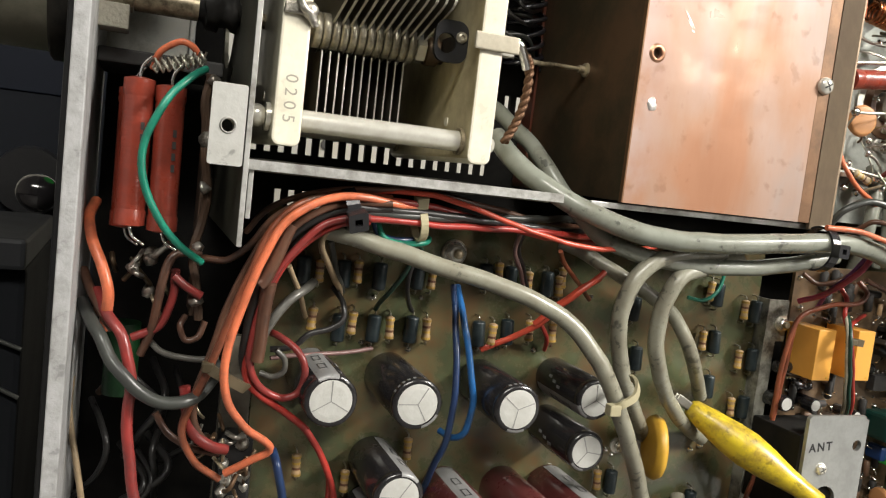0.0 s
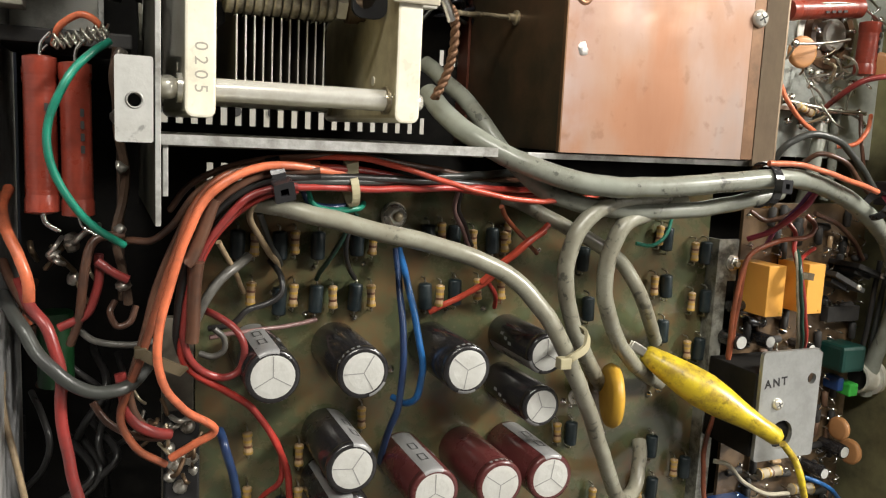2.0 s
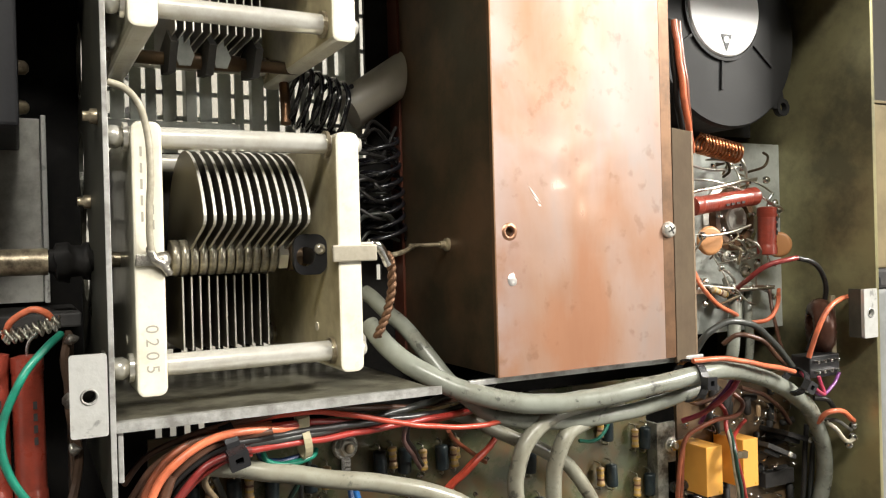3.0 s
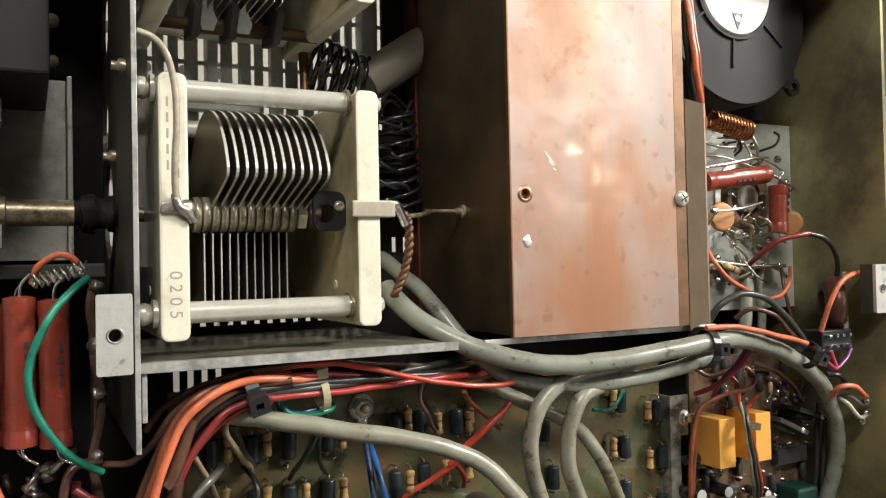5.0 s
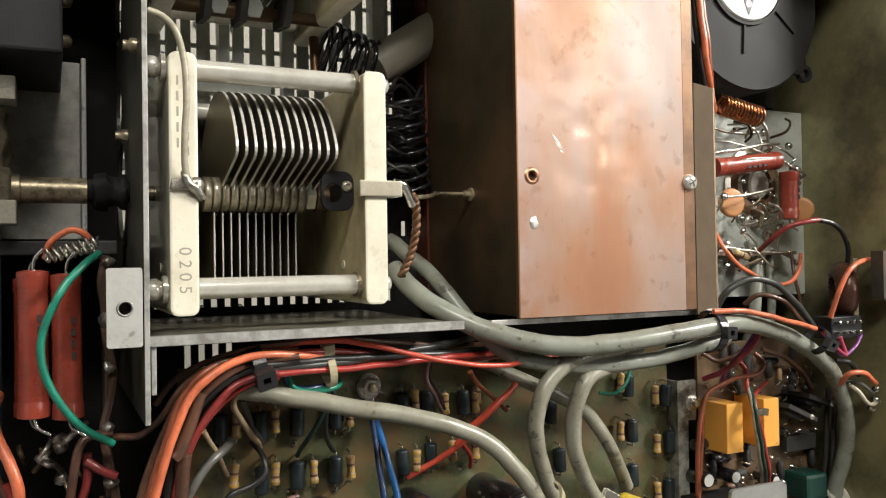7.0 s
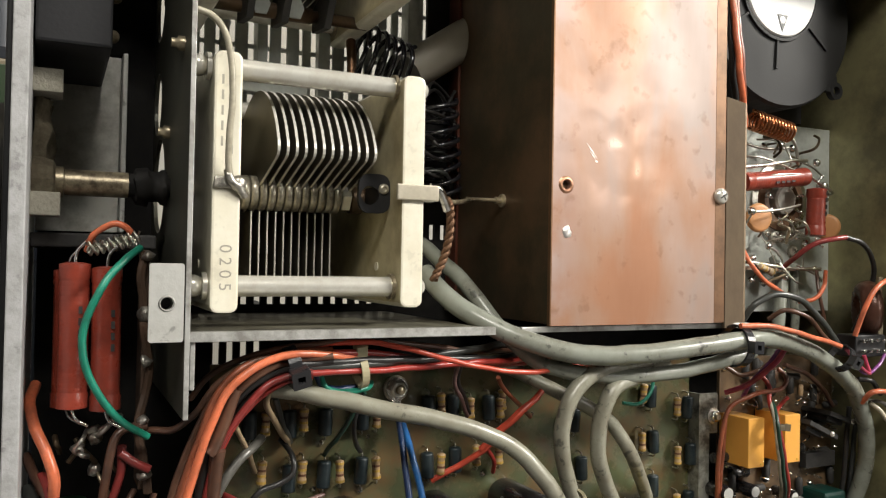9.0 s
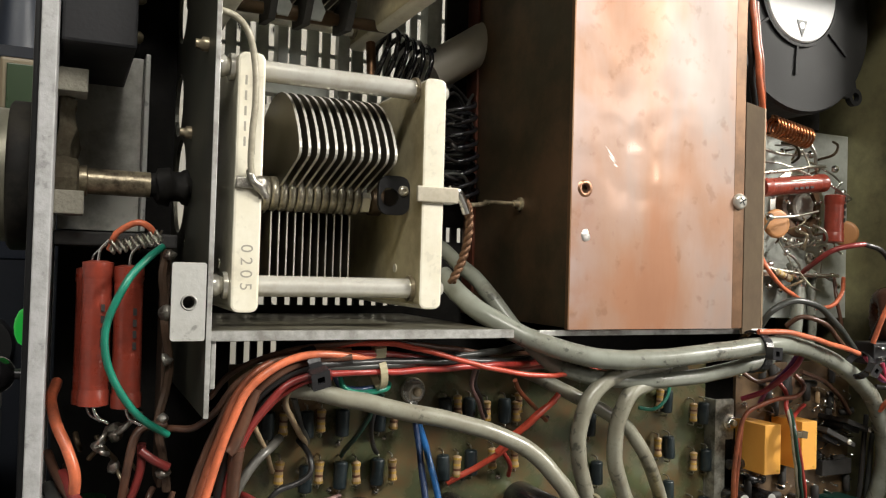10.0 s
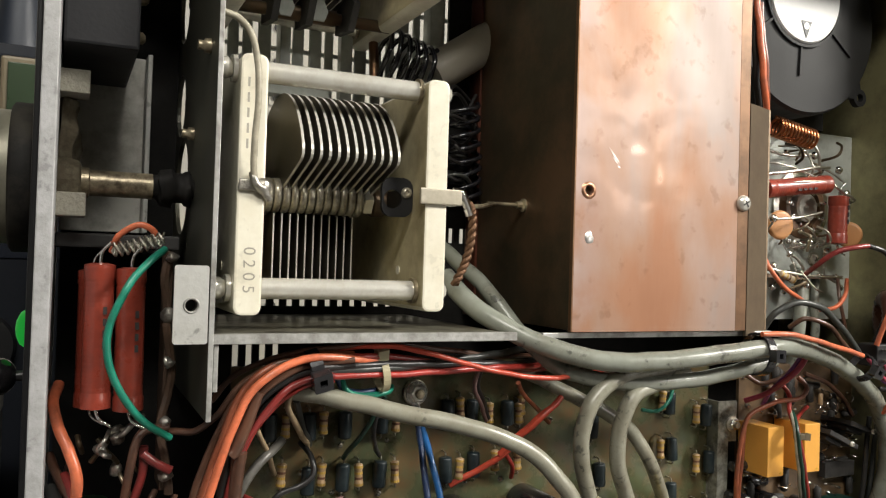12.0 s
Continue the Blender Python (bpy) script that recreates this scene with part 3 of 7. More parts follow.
def copper_box():
    t = thing("shield_box", "tall copper shield box with a polished mottled lid", "shield box", at=spot(39.4, 22.8, FLOOR))
    h = 33.3 - FLOOR
    # the side walls are a much darker, mottled brown than the lid
    part("body", box(0.4, 74, 0.4, 152, 0, h - 1.4, 0.3), BRONZE, t, "dark mottled brown copper side")
    lid = holed(0, 69.6, 0, 152, h - 1.3, h, [(5.5, 45.9, 1.6)])
    part("lid_edge", box(69.7, 74.6, 0, 152, h - 1.3, h - 0.05, 0.2), mat("brown_copper_edge", (0.20, 0.110, 0.060), 0.42, 0.5, 0.25, 220, 0.1, (0.10, 0.06, 0.035), 0.75, 60), t, "brown oxidised edge of the lid")
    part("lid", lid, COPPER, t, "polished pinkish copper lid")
    part("grommet", lathe([(1.5, 0), (2.9, 0), (2.4, 0.35), (1.9, 0.5), (1.5, 0.2)], at=(5.5, 45.9, h), seg=20, ring=True), MATS["bare_copper"], t, "torn copper rim of the hole", smooth=True)
    b = lathe([(1.7, 0), (1.5, 0.25), (0.8, 0.4), (0, 0.42)], at=(6.1, 30.6, h), seg=14)
    for v in b.verts:
        v.co.x += 0.8 * noise.noise(v.co * 0.9)
        v.co.y = 30.6 + (v.co.y - 30.6) * 1.25 + 0.7 * noise.noise(v.co * 1.3 + Vector((5, 0, 0)))
    part("solder_blob", b, SMEAR, t, "flat smear of bright solder", smooth=True)
    for x, y, u, v in ((13.2, 60.5, 4.6, -5.4), (14.6, 57.6, 2.6, -2.6), (16.5, 54.8, 1.6, -0.8)):
        n = Vector((-v, u, 0)).normalized() * 0.22
        part("gouge", prism([(x, y), (x + u / 2 + n.x, y + v / 2 + n.y), (x + u, y + v), (x + u / 2 - n.x, y + v / 2 - n.y)], h - 0.1, h + 0.05), SMEAR, t, "bright scratch in the copper")
    screw(2.9, parent=t, at=(72, 45.6, h))
    lip = prism([(74.9, h), (89.2, h - 5.2), (89.2, h - 6.4), (74.9, h - 1.4)], -2, 82, axis="y")
    part("side_flange", lip, FLANGE, t, "tarnished folded flange")
    part("flange_edge", box(89.0, 89.9, -2.2, 82, h - 16, h - 5.0, 0.15), mat("worn_flange_edge", (0.33, 0.25, 0.17), 0.4, 0.4, 0.2, 400, 0.2, (0.16, 0.10, 0.06), 0.6, 90), t)
    part("lid_fold", box(-0.15, 0.45, 0, 152, h - 1.6, h + 0.12, 0.15), COPPER_EDGE, t, "rubbed fold of the lid")
    part("front_lip", box(-9, 90, -2.2, -0.4, h - 4.0, h - 2.4, 0.3), RAIL_ALU, t)
    part("left_flange", box(-0.9, 0.2, 2, 152, 3, 12, 0.2), mat("red_lacquered_copper", (0.105, 0.030, 0.016), 0.40, 0.4, 0.15, 200, 0.1, (0.10, 0.04, 0.03), 0.6, 60), t, "reddish copper inner flange")
    part("side_stud", lathe([(1.6, 0), (1.6, 1.6), (0.9, 2.4), (0, 2.6)], axis="x", at=(-2.4, 130, h - 12), seg=12), NICKEL, t, smooth=True)
    # insulated feed-through pin on the side wall
    part("feedthrough", lathe([(2.4, 0), (2.4, 0.8), (1.3, 1.2), (1.3, 3.2), (0.7, 3.4), (0.7, 15)], at=(0.4, 42.4, 47), seg=14, turn=Matrix.Rotation(radians(-90), 4, "Y")), BRASS, t, smooth=True)
    return t


copper_box()


# ---------------------------------------------------------------- variable capacitors
def variable_capacitor(label):
    """Air-spaced tuning capacitor between two ceramic end plates; its base is the lower left of the frame."""
    t = thing("variable_capacitor", label, "capacitor", "tuning capacitors", at=spot(-67, 29, FLOOR))
    top = 31 - FLOOR
    for x0, x1, name, y0, y1 in ((0, 7.6, "end_plate", -1.2, 70), (55.2, 62.4, "end_plate", 0, 69.5)):
        outline = [(u, v) for u, v in rounded(x0, x1, y0, y1, 2.2)]
        b = prism(outline, top - 76, top)
        bmesh.ops.bevel(b, geom=[e for e in b.edges if all(abs(v.co.z - top) < 0.01 for v in e.verts)], offset=0.7, segments=2, affect="EDGES", profile=0.6)
        lathe([(0.05, -0.3), (1.4, -0.3), (1.4, 0.06), (0.05, 0.06)], axis="x", at=(x0 if x0 else x0 - 0.02, 12, top - 20), seg=14, bm=b)
        # faces towards the plates take the darker yellow-brown ceramic
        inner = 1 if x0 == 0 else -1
        two_faced(part(name, b, CERAMIC, t, "cream ceramic end plate"), CERAMIC_INNER, lambda n: n.x * inner > 0.9)
    for y, z in ((6.0, top - 6), (66.5, top - 6), (6.0, top - 68), (66.5, top - 68)):
        b = lathe([(3.0, 0), (3.0, 48)], axis="x", at=(7.4, y, z), seg=24)
        part("tie_rod", b, NICKEL, t, smooth=True)
        b = lathe([(3.9, 0), (3.9, 1.0)], axis="x", at=(53.8, y, z), seg=20)
        part("washer", b, BRASS, t)
        b = lathe([(3.8, -1.4), (3.8, -0.2), (2.8, -0.1), (2.8, 0.3)], axis="x", at=(0, y, z), seg=20)
        lathe([(1.8, -5.8), (2.9, -5.2), (3.1, -3.0), (2.4, -1.5)], axis="x", at=(0, y, z), seg=16, bm=b)
        part("spacer", b, NICKEL, t, smooth=True)
        b = lathe([(2.7, 0), (2.7, 1.2), (2.0, 2.6), (0.9, 2.9)], axis="x", at=(62.4, y, z), seg=16)
        part("screw_end", b, NICKEL, t, smooth=True)
    ay, az = 34.3, top - 33
    part("shaft", lathe([(2.2, 0), (2.2, 66)], axis="x", at=(-12, ay, az), seg=16), BRASS, t, smooth=True)
    turn0 = math.atan2(29, 9)
    for i in range(12):
        x = 18.4 + 2.65 * i
        out = [(ay, az)]
        big, soft = 32.0, 3.8
        for a0, a1 in ((turn0, turn0 - 0.12), (turn0 - math.pi, turn0 - math.pi + 0.12)):
            p, c, q = (Vector((ay + g * math.cos(w), az + g * math.sin(w))) for g, w in ((big - soft, a0), (big, a0), (big, a1)))
            bend = [tuple(p * (1 - f) ** 2 + c * 2 * f * (1 - f) + q * f * f) for f in (0, 0.25, 0.5, 0.75, 1)]
            if a1 < a0:
                out += bend
                out += [(ay + big * math.cos(a0 - 0.12 - (math.pi - 0.24) * k / 18), az + big * math.sin(a0 - 0.12 - (math.pi - 0.24) * k / 18)) for k in range(1, 18)]
            else:
                out += bend[::-1]
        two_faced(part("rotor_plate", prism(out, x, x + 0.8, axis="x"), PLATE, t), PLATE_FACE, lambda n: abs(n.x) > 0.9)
        b = lathe([(5.0, 0), (5.4, 0.2), (5.4, 2.1), (5.0, 2.3)], axis="x", at=(13.6 + 2.65 * i, ay, az + 2), seg=20)
        part("rotor_spacer", b, SPACER, t, smooth=True)
    part("rotor_nut", lathe([(4.3, 0), (4.9, 0.3), (4.9, 3.0), (4.3, 3.3)], axis="x", at=(45.6, ay, az + 2), seg=6), NICKEL, t)
    b = holed(45.0, 55.1, ay - 6.0, ay + 6.0, 66.0, 67.6, [(48.6, ay - 0.6, 2.9)], corner=3.2)
    box(53.4, 55.1, ay - 3, ay + 3, az + 6, 66.0, bm=b)
    part("bearing_bracket", b, BLACK, t, "black oval bearing bracket")
    part("bearing", lathe([(4.4, 49.2), (4.6, 49.6), (4.6, 53.0), (3.6, 53.3), (3.6, 55.1)], axis="x", at=(0, ay - 0.6, az + 2), seg=20), BRONZE, t, "greasy brown bearing sleeve", smooth=True)
    part("bearing_screw", lathe([(1.7, 0), (1.6, 0.6), (0.8, 0.9), (0.8, 0.4), (0, 0.4)], at=(52.9, ay + 1.5, 67.6), seg=14), SPACER, t, smooth=True)
    part("contact_strap", box(53.2, 66.8, 32, 36.8, top + 0.05, top + 1.3, 0.4), mat("dull_plated_strap", (0.50, 0.46, 0.37), 0.42, 0.5, 0.12, 300, 0.1, (0.28, 0.24, 0.17), 0.6, 90), t, "plated contact strap over the end plate")
    for i in range(11):
        x = 16.6 + 2.55 * i
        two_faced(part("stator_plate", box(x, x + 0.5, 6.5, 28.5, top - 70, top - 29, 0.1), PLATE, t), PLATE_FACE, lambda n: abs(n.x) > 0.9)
    return t


VC = variable_capacitor("air tuning capacitor with cream ceramic end plates and nickel rods")
copy_thing(VC, spot(-67, 124.5, FLOOR))["label"] = "second air tuning capacitor with cream ceramic end plates"


def cam_shaft():
    """Brown shaft with two pale contact cams, deep below the second capacitor."""
    t = thing("cam_shaft", "greasy brown switch shaft with two pale contact cams", "shaft", at=spot(-71, 126.5, -17))
    part("shaft", lathe([(2.1, 0), (2.1, 20), (2.7, 20.5), (2.7, 44), (2.1, 44.5), (2.1, 64)], axis="x", seg=16), BRONZE, t, smooth=True)
    for x in (26, 37.5):
        out = [(-3, 1), (-1.8, -2.4), (1.8, -2.4), (3, 1), (1.7, 4), (1.7, 17), (-1.7, 17), (-1.7, 4)]
        cam = prism([(x + u, v) for u, v in out], 2.9, 3.9)
        part("cam", cam, GREYPLATE, t, "pale plated contact cam")
    for x in (20, 31.5, 46):
        part("black_blade", prism([(-4, -6), (4, -6), (7, 8), (2, 15), (-6, 9)], x, x + 2.2, axis="x"), BLACK_DULL, t, "black insulating blade")


cam_shaft()


def tuning_shaft():
    t = thing("tuning_shaft", "dusty brass control shaft with a black coupling", "shaft", at=spot(-112, 63.3, 2))
    part("shaft_sleeve", lathe([(4.4, 0), (4.4, 9), (3.7, 9.3), (3.7, 26)], axis="x", seg=20), BRASS, t, smooth=True)
    b = lathe([(3.4, 26), (3.4, 27.5), (5.2, 28), (5.6, 31), (4.4, 32), (4.4, 34.5), (5.0, 35), (5.0, 36.5), (3.2, 37), (3.2, 42)], axis="x", seg=20)
    for v in b.verts:
        v.co += 0.9 * noise.noise_vector(v.co * 0.35)
    part("coupling", b, NEAR_BLACK, t, "greasy black flexible coupling", smooth=True)
    part("bushing", lathe([(6.6, 0.2), (6.9, 3.2), (6.0, 6.4), (5.0, 7)], axis="x", seg=10), DUSTY_BROWN, t, "dust-caked bushing nut")


tuning_shaft()


# ---------------------------------------------------------------- circuit boards
def boards():
    t = thing("circuit_board", "green-brown fibre circuit board with two rows of parts", "circuit board", at=spot(-61, -140, 0))
    part("laminate", box(0, 189.6, 0, 150, -1.6, 0, 0.15), PCB, t)
    t2 = thing("circuit_board", "crowded brown circuit board beside the aerial plate", "circuit board", at=spot(141, -140, 4))
    part("laminate", box(0, 66, 0, 146, -1.6, 0, 0.15), PCB_BROWN, t2)
    b = box(129.0, 130.2, -140, -8, FLOOR, 5.5)
    box(130.2, 134.4, -140, -24, 4.2, 5.5, bm=b)
    box(130.2, 138.6, -24, -8, 4.2, 5.5, bm=b)
    solo("board_rail", b, mat("board_rail_grimy", (0.38, 0.38, 0.33), 0.42, 0.4, 0.25, 400, 0.4, (0.05, 0.045, 0.035), 0.9, 120), "grey zinc-plated angle between the boards", "rail", kind="structure")


boards()


def electrolytic(r, h, sleeve, label, stripe_at=70.0):
    t = thing("electrolytic_capacitor", label, "capacitor", "electrolytic capacitors")
    prof = [(r * 0.98, 0), (r, 0.6), (r, h - 3.6), (r * 0.965, h - 3.2), (r * 0.965, h - 2.6), (r, h - 2.2), (r, h - 0.7), (r * 0.96, h - 0.15), (r * 0.86, h), (r * 0.80, h - 0.05)]
    part("sleeve", lathe(prof, seg=28), sleeve, t, smooth=True)
    top = part("can_top", lathe([(r * 0.80, h - 0.3), (r * 0.80, h - 0.02), (r * 0.6, h + 0.12), (0, h + 0.15)], seg=28), CAN_TOP, t, "bare aluminium vent top")
    g = None
    for k in range(3):
        b = box(0, r * 0.76, -0.14, 0.14, h, h + 0.2)
        b.transform(Matrix.Rotation(radians(90 + 120 * k), 4, "Z"))
        g = join(g, b)
    part("vent_groove", g, CAN_GROOVE, top)
    # printed stripe, wrapped round the sleeve and over its rolled edge
    b = bmesh.new()
    a0, n = radians(stripe_at - 24), 8
    rows = [(r + 0.06, 1.5), (r + 0.06, h - 3.9), (r + 0.06, h - 0.75), (r * 0.96 + 0.06, h - 0.1), (r * 0.86, h + 0.06)]
    grid = [[b.verts.new((q * math.cos(a0 + radians(48) * k / n), q * math.sin(a0 + radians(48) * k / n), z)) for k in range(n + 1)] for q, z in rows]
    for u, w in zip(grid, grid[1:]):
        for k in range(n):
            b.faces.new((u[k], u[k + 1], w[k + 1], w[k]))
    ob = part("stripe", b, SLEEVE_STRIPE, t, smooth=True)
    bars = None
    for z in (h * 0.35, h * 0.62):
        c = box(r + 0.03, r + 0.12, -1.2, -0.9, z, z + 4.6)
        for y0, y1, z0, z1 in ((0.9, 1.2, z, z + 4.6), (-0.9, 0.9, z, z + 0.3), (-0.9, 0.9, z + 4.3, z + 4.6)):
            box(r + 0.03, r + 0.12, y0, y1, z0, z1, bm=c)
        c.transform(Matrix.Rotation(radians(stripe_at), 4, "Z"))
        bars = join(bars, c)
    part("minus_mark", bars, BLACK, ob)
    glyph = None
    for k in range(5):
        c = box(r + 0.02, r + 0.1, -0.42, 0.42, h - 2.0 + 0.1 * (k % 2), h - 0.9)
        c.transform(Matrix.Rotation(radians(stripe_at + 150 + 13 * k), 4, "Z"))
        glyph = join(glyph, c)
    for k in range(3):
        c = box(r + 0.02, r + 0.1, -0.5, 0.5, h * 0.3 + 3.2 * k, h * 0.3 + 3.2 * k + 2.0)
        c.transform(Matrix.Rotation(radians(stripe_at - 62 + 9 * k), 4, "Z"))
        glyph = join(glyph, c)
    part("printed_mark", glyph, SLEEVE_STRIPE, t)
    return t


BLACK_CAP = electrolytic(7.6, 31.8, SLEEVE_BLACK, "black sleeved electrolytic capacitor with a silver vented top", 100)
BLACK_CAP.matrix_world = spot(-44.0, -40.7, 0)
for x, y, spin in ((-18.4, -41.5, -150), (14.1, -42.9, -190), (-20.8, -69.6, -35), (-20.8, -85.5, 10)):
    copy_thing(BLACK_CAP, spot(x, y, 0, spin))
SMALL_CAP = electrolytic(6.6, 29.5, SLEEVE_BLACK, "slimmer black electrolytic capacitor with a silver top", 220)
SMALL_CAP.matrix_world = spot(42.6, -40.6, 0)
copy_thing(SMALL_CAP, spot(41.8, -57.6, 0, 20))
RED_CAP = electrolytic(7.9, 31.8, SLEEVE_MAROON, "maroon sleeved electrolytic capacitor with a silver vented top", 95)
RED_CAP.matrix_world = spot(5.4, -80.7, 0)
for x, y, spin in ((27.5, -81.0, 175), (45.5, -81.0, -10)):
    copy_thing(RED_CAP, spot(x, y, 0, spin))


# ---------------------------------------------------------------- left bay: power resistors
def power_resistor(length, r, label):
    t = thing("power_resistor", label, "resistor", "power resistors")
    prof = [(r * 0.5, 0), (r, 0.5), (r, 4.0), (r * 0.93, 4.6)]
    n = 22
    for k in range(n):
        z = 4.8 + (length - 9.6) * k / n
        prof += [(r * 0.93, z), (r * 0.95, z + 0.4 * (length - 9.6) / n), (r * 0.93, z + 0.8 * (length - 9.6) / n)]
    prof += [(r * 0.93, length - 4.6), (r, length - 4.0), (r, length - 0.5), (r * 0.5, length)]
    part("body", lathe(prof, axis="y", seg=24), RESRED, t, smooth=True)
    b = None
    for k in range(4):
        b = box(1.0, 1.9, length * 0.42 + 3.0 * k, length * 0.42 + 3.0 * k + 1.9, r * 0.9, r * 0.97, bm=b)
    part("printed_mark", b, BLACK_DULL, t)
    part("lead", tube([(0, length - 0.5, 0), (0.5, length + 3, 0.3), (2.5, length + 5.5, 1)], 0.45, seg=6), SOLDER, t, smooth=True)
    part("lead", tube([(0, 0.5, 0), (1, -2.5, 0.3), (4, -4.5, 1)], 0.45, seg=6), SOLDER, t, smooth=True)
    return t


PR = power_resistor(38.5, 3.9, "brick-red wirewound power resistor standing on end")
PR.matrix_world = spot(-99.7, 2.4, 20)
copy_thing(PR, spot(-91.6, 1.4, 20, 0.5))
copy_thing(PR, spot(-101.0, 0.5, 6))


# ---------------------------------------------------------------- right bay
def right_bay():
    b = holed(122, 216.3, 24, 107, -8, -6, [(182, 74, 14)])
    solo("bay_floor", b, GREYPLATE, "grey plated sub-chassis plate with a valve socket hole", "panel", kind="structure")


right_bay()


def blower():
    t = thing("blower_fan", "black plastic blower fan with a white hub label", "fan", at=spot(168.5, 150.2, -20))
    hub = Matrix.Translation((-3, 9, 0))
    prof = [(40, 0), (40, 28.5), (39, 30), (0, 30.2)]
    part("housing", lathe(prof, seg=56), FANBLACK, t)
    ring = lathe([(20.4, 29.5), (20.4, 31.2), (21.6, 31.2), (21.9, 29.5)], seg=40)
    ring.transform(hub)
    part("hub_ring", ring, FANBLACK, t, smooth=True)
    disc = lathe([(20.0, 26), (20.0, 31), (19.4, 31.8), (0, 31.9)], seg=40)
    disc.transform(hub)
    part("hub", disc, mat("hub_label", (0.85, 0.85, 0.84), 0.5, 0, 0.03, 400, 0.05), t, "white round hub label")
    for a, ln in ((-93, 12), (-38, 14), (20, 13), (160, 10), (215, 12)):
        b = box(21.5, 21.5 + ln, -0.55, 0.55, 29.6, 31.0, 0.2)
        b.transform(hub @ Matrix.Rotation(radians(a), 4, "Z"))
        part("rib", b, FANBLACK, t)
    for a in (-41, 60, 140):
        b = lathe([(2.0, 6.5), (3.8, 6.5), (3.8, 9), (2.0, 9)], at=(44.5, 0, 0), seg=20, ring=True)
        prism([(37, -7), (42.4, -3.0), (41.6, 0), (42.4, 3.0), (37, 7)], 6.5, 8.9, bm=b)
        b.transform(Matrix.Rotation(radians(a), 4, "Z") @ Matrix.Translation((0, 0, 20)))
        part("mounting_lug", b, FANBLACK, t)
    tri = prism([(-3, 3), (3, 3), (0, -4)], 31.95, 32.1)
    b = lathe([(1.5, 31.95), (1.5, 32.16)], at=(0, 0.9, 0), seg=18)
    lg = part("printed_triangle", tri, BLACK, t)
    lg.location = LOCAL @ Vector((-3, -5, 0))
    wh = part("printed_dot", b, MATS["hub_label"], t)
    wh.location = LOCAL @ Vector((-3, -5, 0))
    b = box(-46, 50, -38, 27, -26, -2)
    part("backing", b, BLACK_DULL, t)


blower()


# ---------------------------------------------------------------- thick cables
wire([(9.4, 39.3, 2), (12.1, 32.0, 12), (18.5, 25.2, 22), (32.9, 17.8, 30), (55.9, 13.1, 35), (81.5, 13.8, 38), (111.1, 16.6, 39), (135.3, 16.7, 37), (163.9, 8.7, 33), (191.2, -6.1, 27), (205.5, -24.5, 22), (210.8, -40.2, 18), (211.3, -59.1, 12), (213.2, -74.7, 8)], 3.3, GREY_JACKET, "thick grey sheathed cable curving past the copper box", "cable", "cable", seg=14)
wire([(13.4, 49.3, -12), (16.4, 44.3, -4), (21.5, 35.7, 8), (26.0, 26.6, 16), (31.4, 17.6, 22), (43.6, 9.0, 27), (64.3, 5.2, 30), (86.9, 5.2, 32), (115.2, 9.8, 35), (126.2, 12.6, 35)], 2.7, GREY_JACKET, "thick grey sheathed cable running beneath its twin", "cable", "cable", seg=14)
wire([(83.5, 9.8, 30), (68.4, 8.4, 30), (55.7, 4.6, 31), (48.3, -4.3, 31), (47.7, -17.7, 29), (54.3, -33.1, 25), (67.8, -49.1, 16), (81.1, -61.5, 4)], 2.7, BEIGE_JACKET, "grey coaxial cable looping down to the board", "cable", "cable", seg=14)
wire([(90.6, 7.8, 30), (77.7, 4.5, 30), (66.3, 0.3, 31), (62.2, -10.2, 30), (63.7, -23.3, 28), (72.9, -37.9, 22), (89.0, -52.3, 13), (109.2, -63.8, 2)], 2.7, BEIGE_JACKET, "grey coaxial cable in a wider loop", "cable", "cable", seg=14)
wire([(38.4, 6.8, 1), (46.7, 3.4, 6), (54.3, -1.2, 12), (66.9, -7.1, 14), (79.8, -15.3, 15), (88.6, -28.0, 15), (104.2, -46.3, 4)], 2.5, BEIGE_JACKET, "grey coaxial cable half hidden behind the loops", "cable", "cable", seg=14)
wire([(-48.4, 6.3, 24), (-39.6, 4.5, 26), (-27.5, 1.6, 28), (-11.6, -2.2, 30), (8.7, -6.9, 32), (26.8, -15.3, 34), (39.1, -29.1, 37), (49.4, -46.3, 36), (62.3, -67.5, 30), (73.4, -86.5, 24), (83.7, -99.7, 18), (94.0, -100.0, 12), (99.5, -91.7, 7), (102.5, -86.2, 2)], 2.7, BEIGE_JACKET, "beige coaxial cable crossing the board in a long arc", "cable", "cable", seg=14)
wire([(177.8, 47.6, -2), (176.4, 36.7, 3), (173.6, 24.8, 5), (171.6, 12.9, 4), (171.4, 3.1, 2)], 2.6, GREY_JACKET, "grey cable rising behind the arched wires", "cable", "cable", seg=14)
wire([(190.9, 44.2, -2), (185.0, 31.9, 2), (184.7, 19.8, 3), (184.0, 7.6, 2)], 1.8, GREY_JACKET, "darker grey cable rising behind the arched wires", "cable", "cable", seg=14)


# ---------------------------------------------------------------- parts soldered to the large board
DUST = mat("lead_wire_tinned", (0.50, 0.48, 0.42), 0.30, 1.0, 0.1, 400, 0.1)
RES_BODY = mat("resistor_tan", (0.41, 0.275, 0.15), 0.3, 0, 0.08, 500, 0.1)
BAND_Y = mat("band_yellow", (0.50, 0.32, 0.06), 0.4, 0, 0.05, 500, 0.05)
BAND_V = mat("band_brown", (0.13, 0.055, 0.030), 0.4, 0, 0.05, 500, 0.05)
BAND_G = mat("band_gold", (0.45, 0.30, 0.08), 0.35, 0.5, 0.05, 500, 0.05)
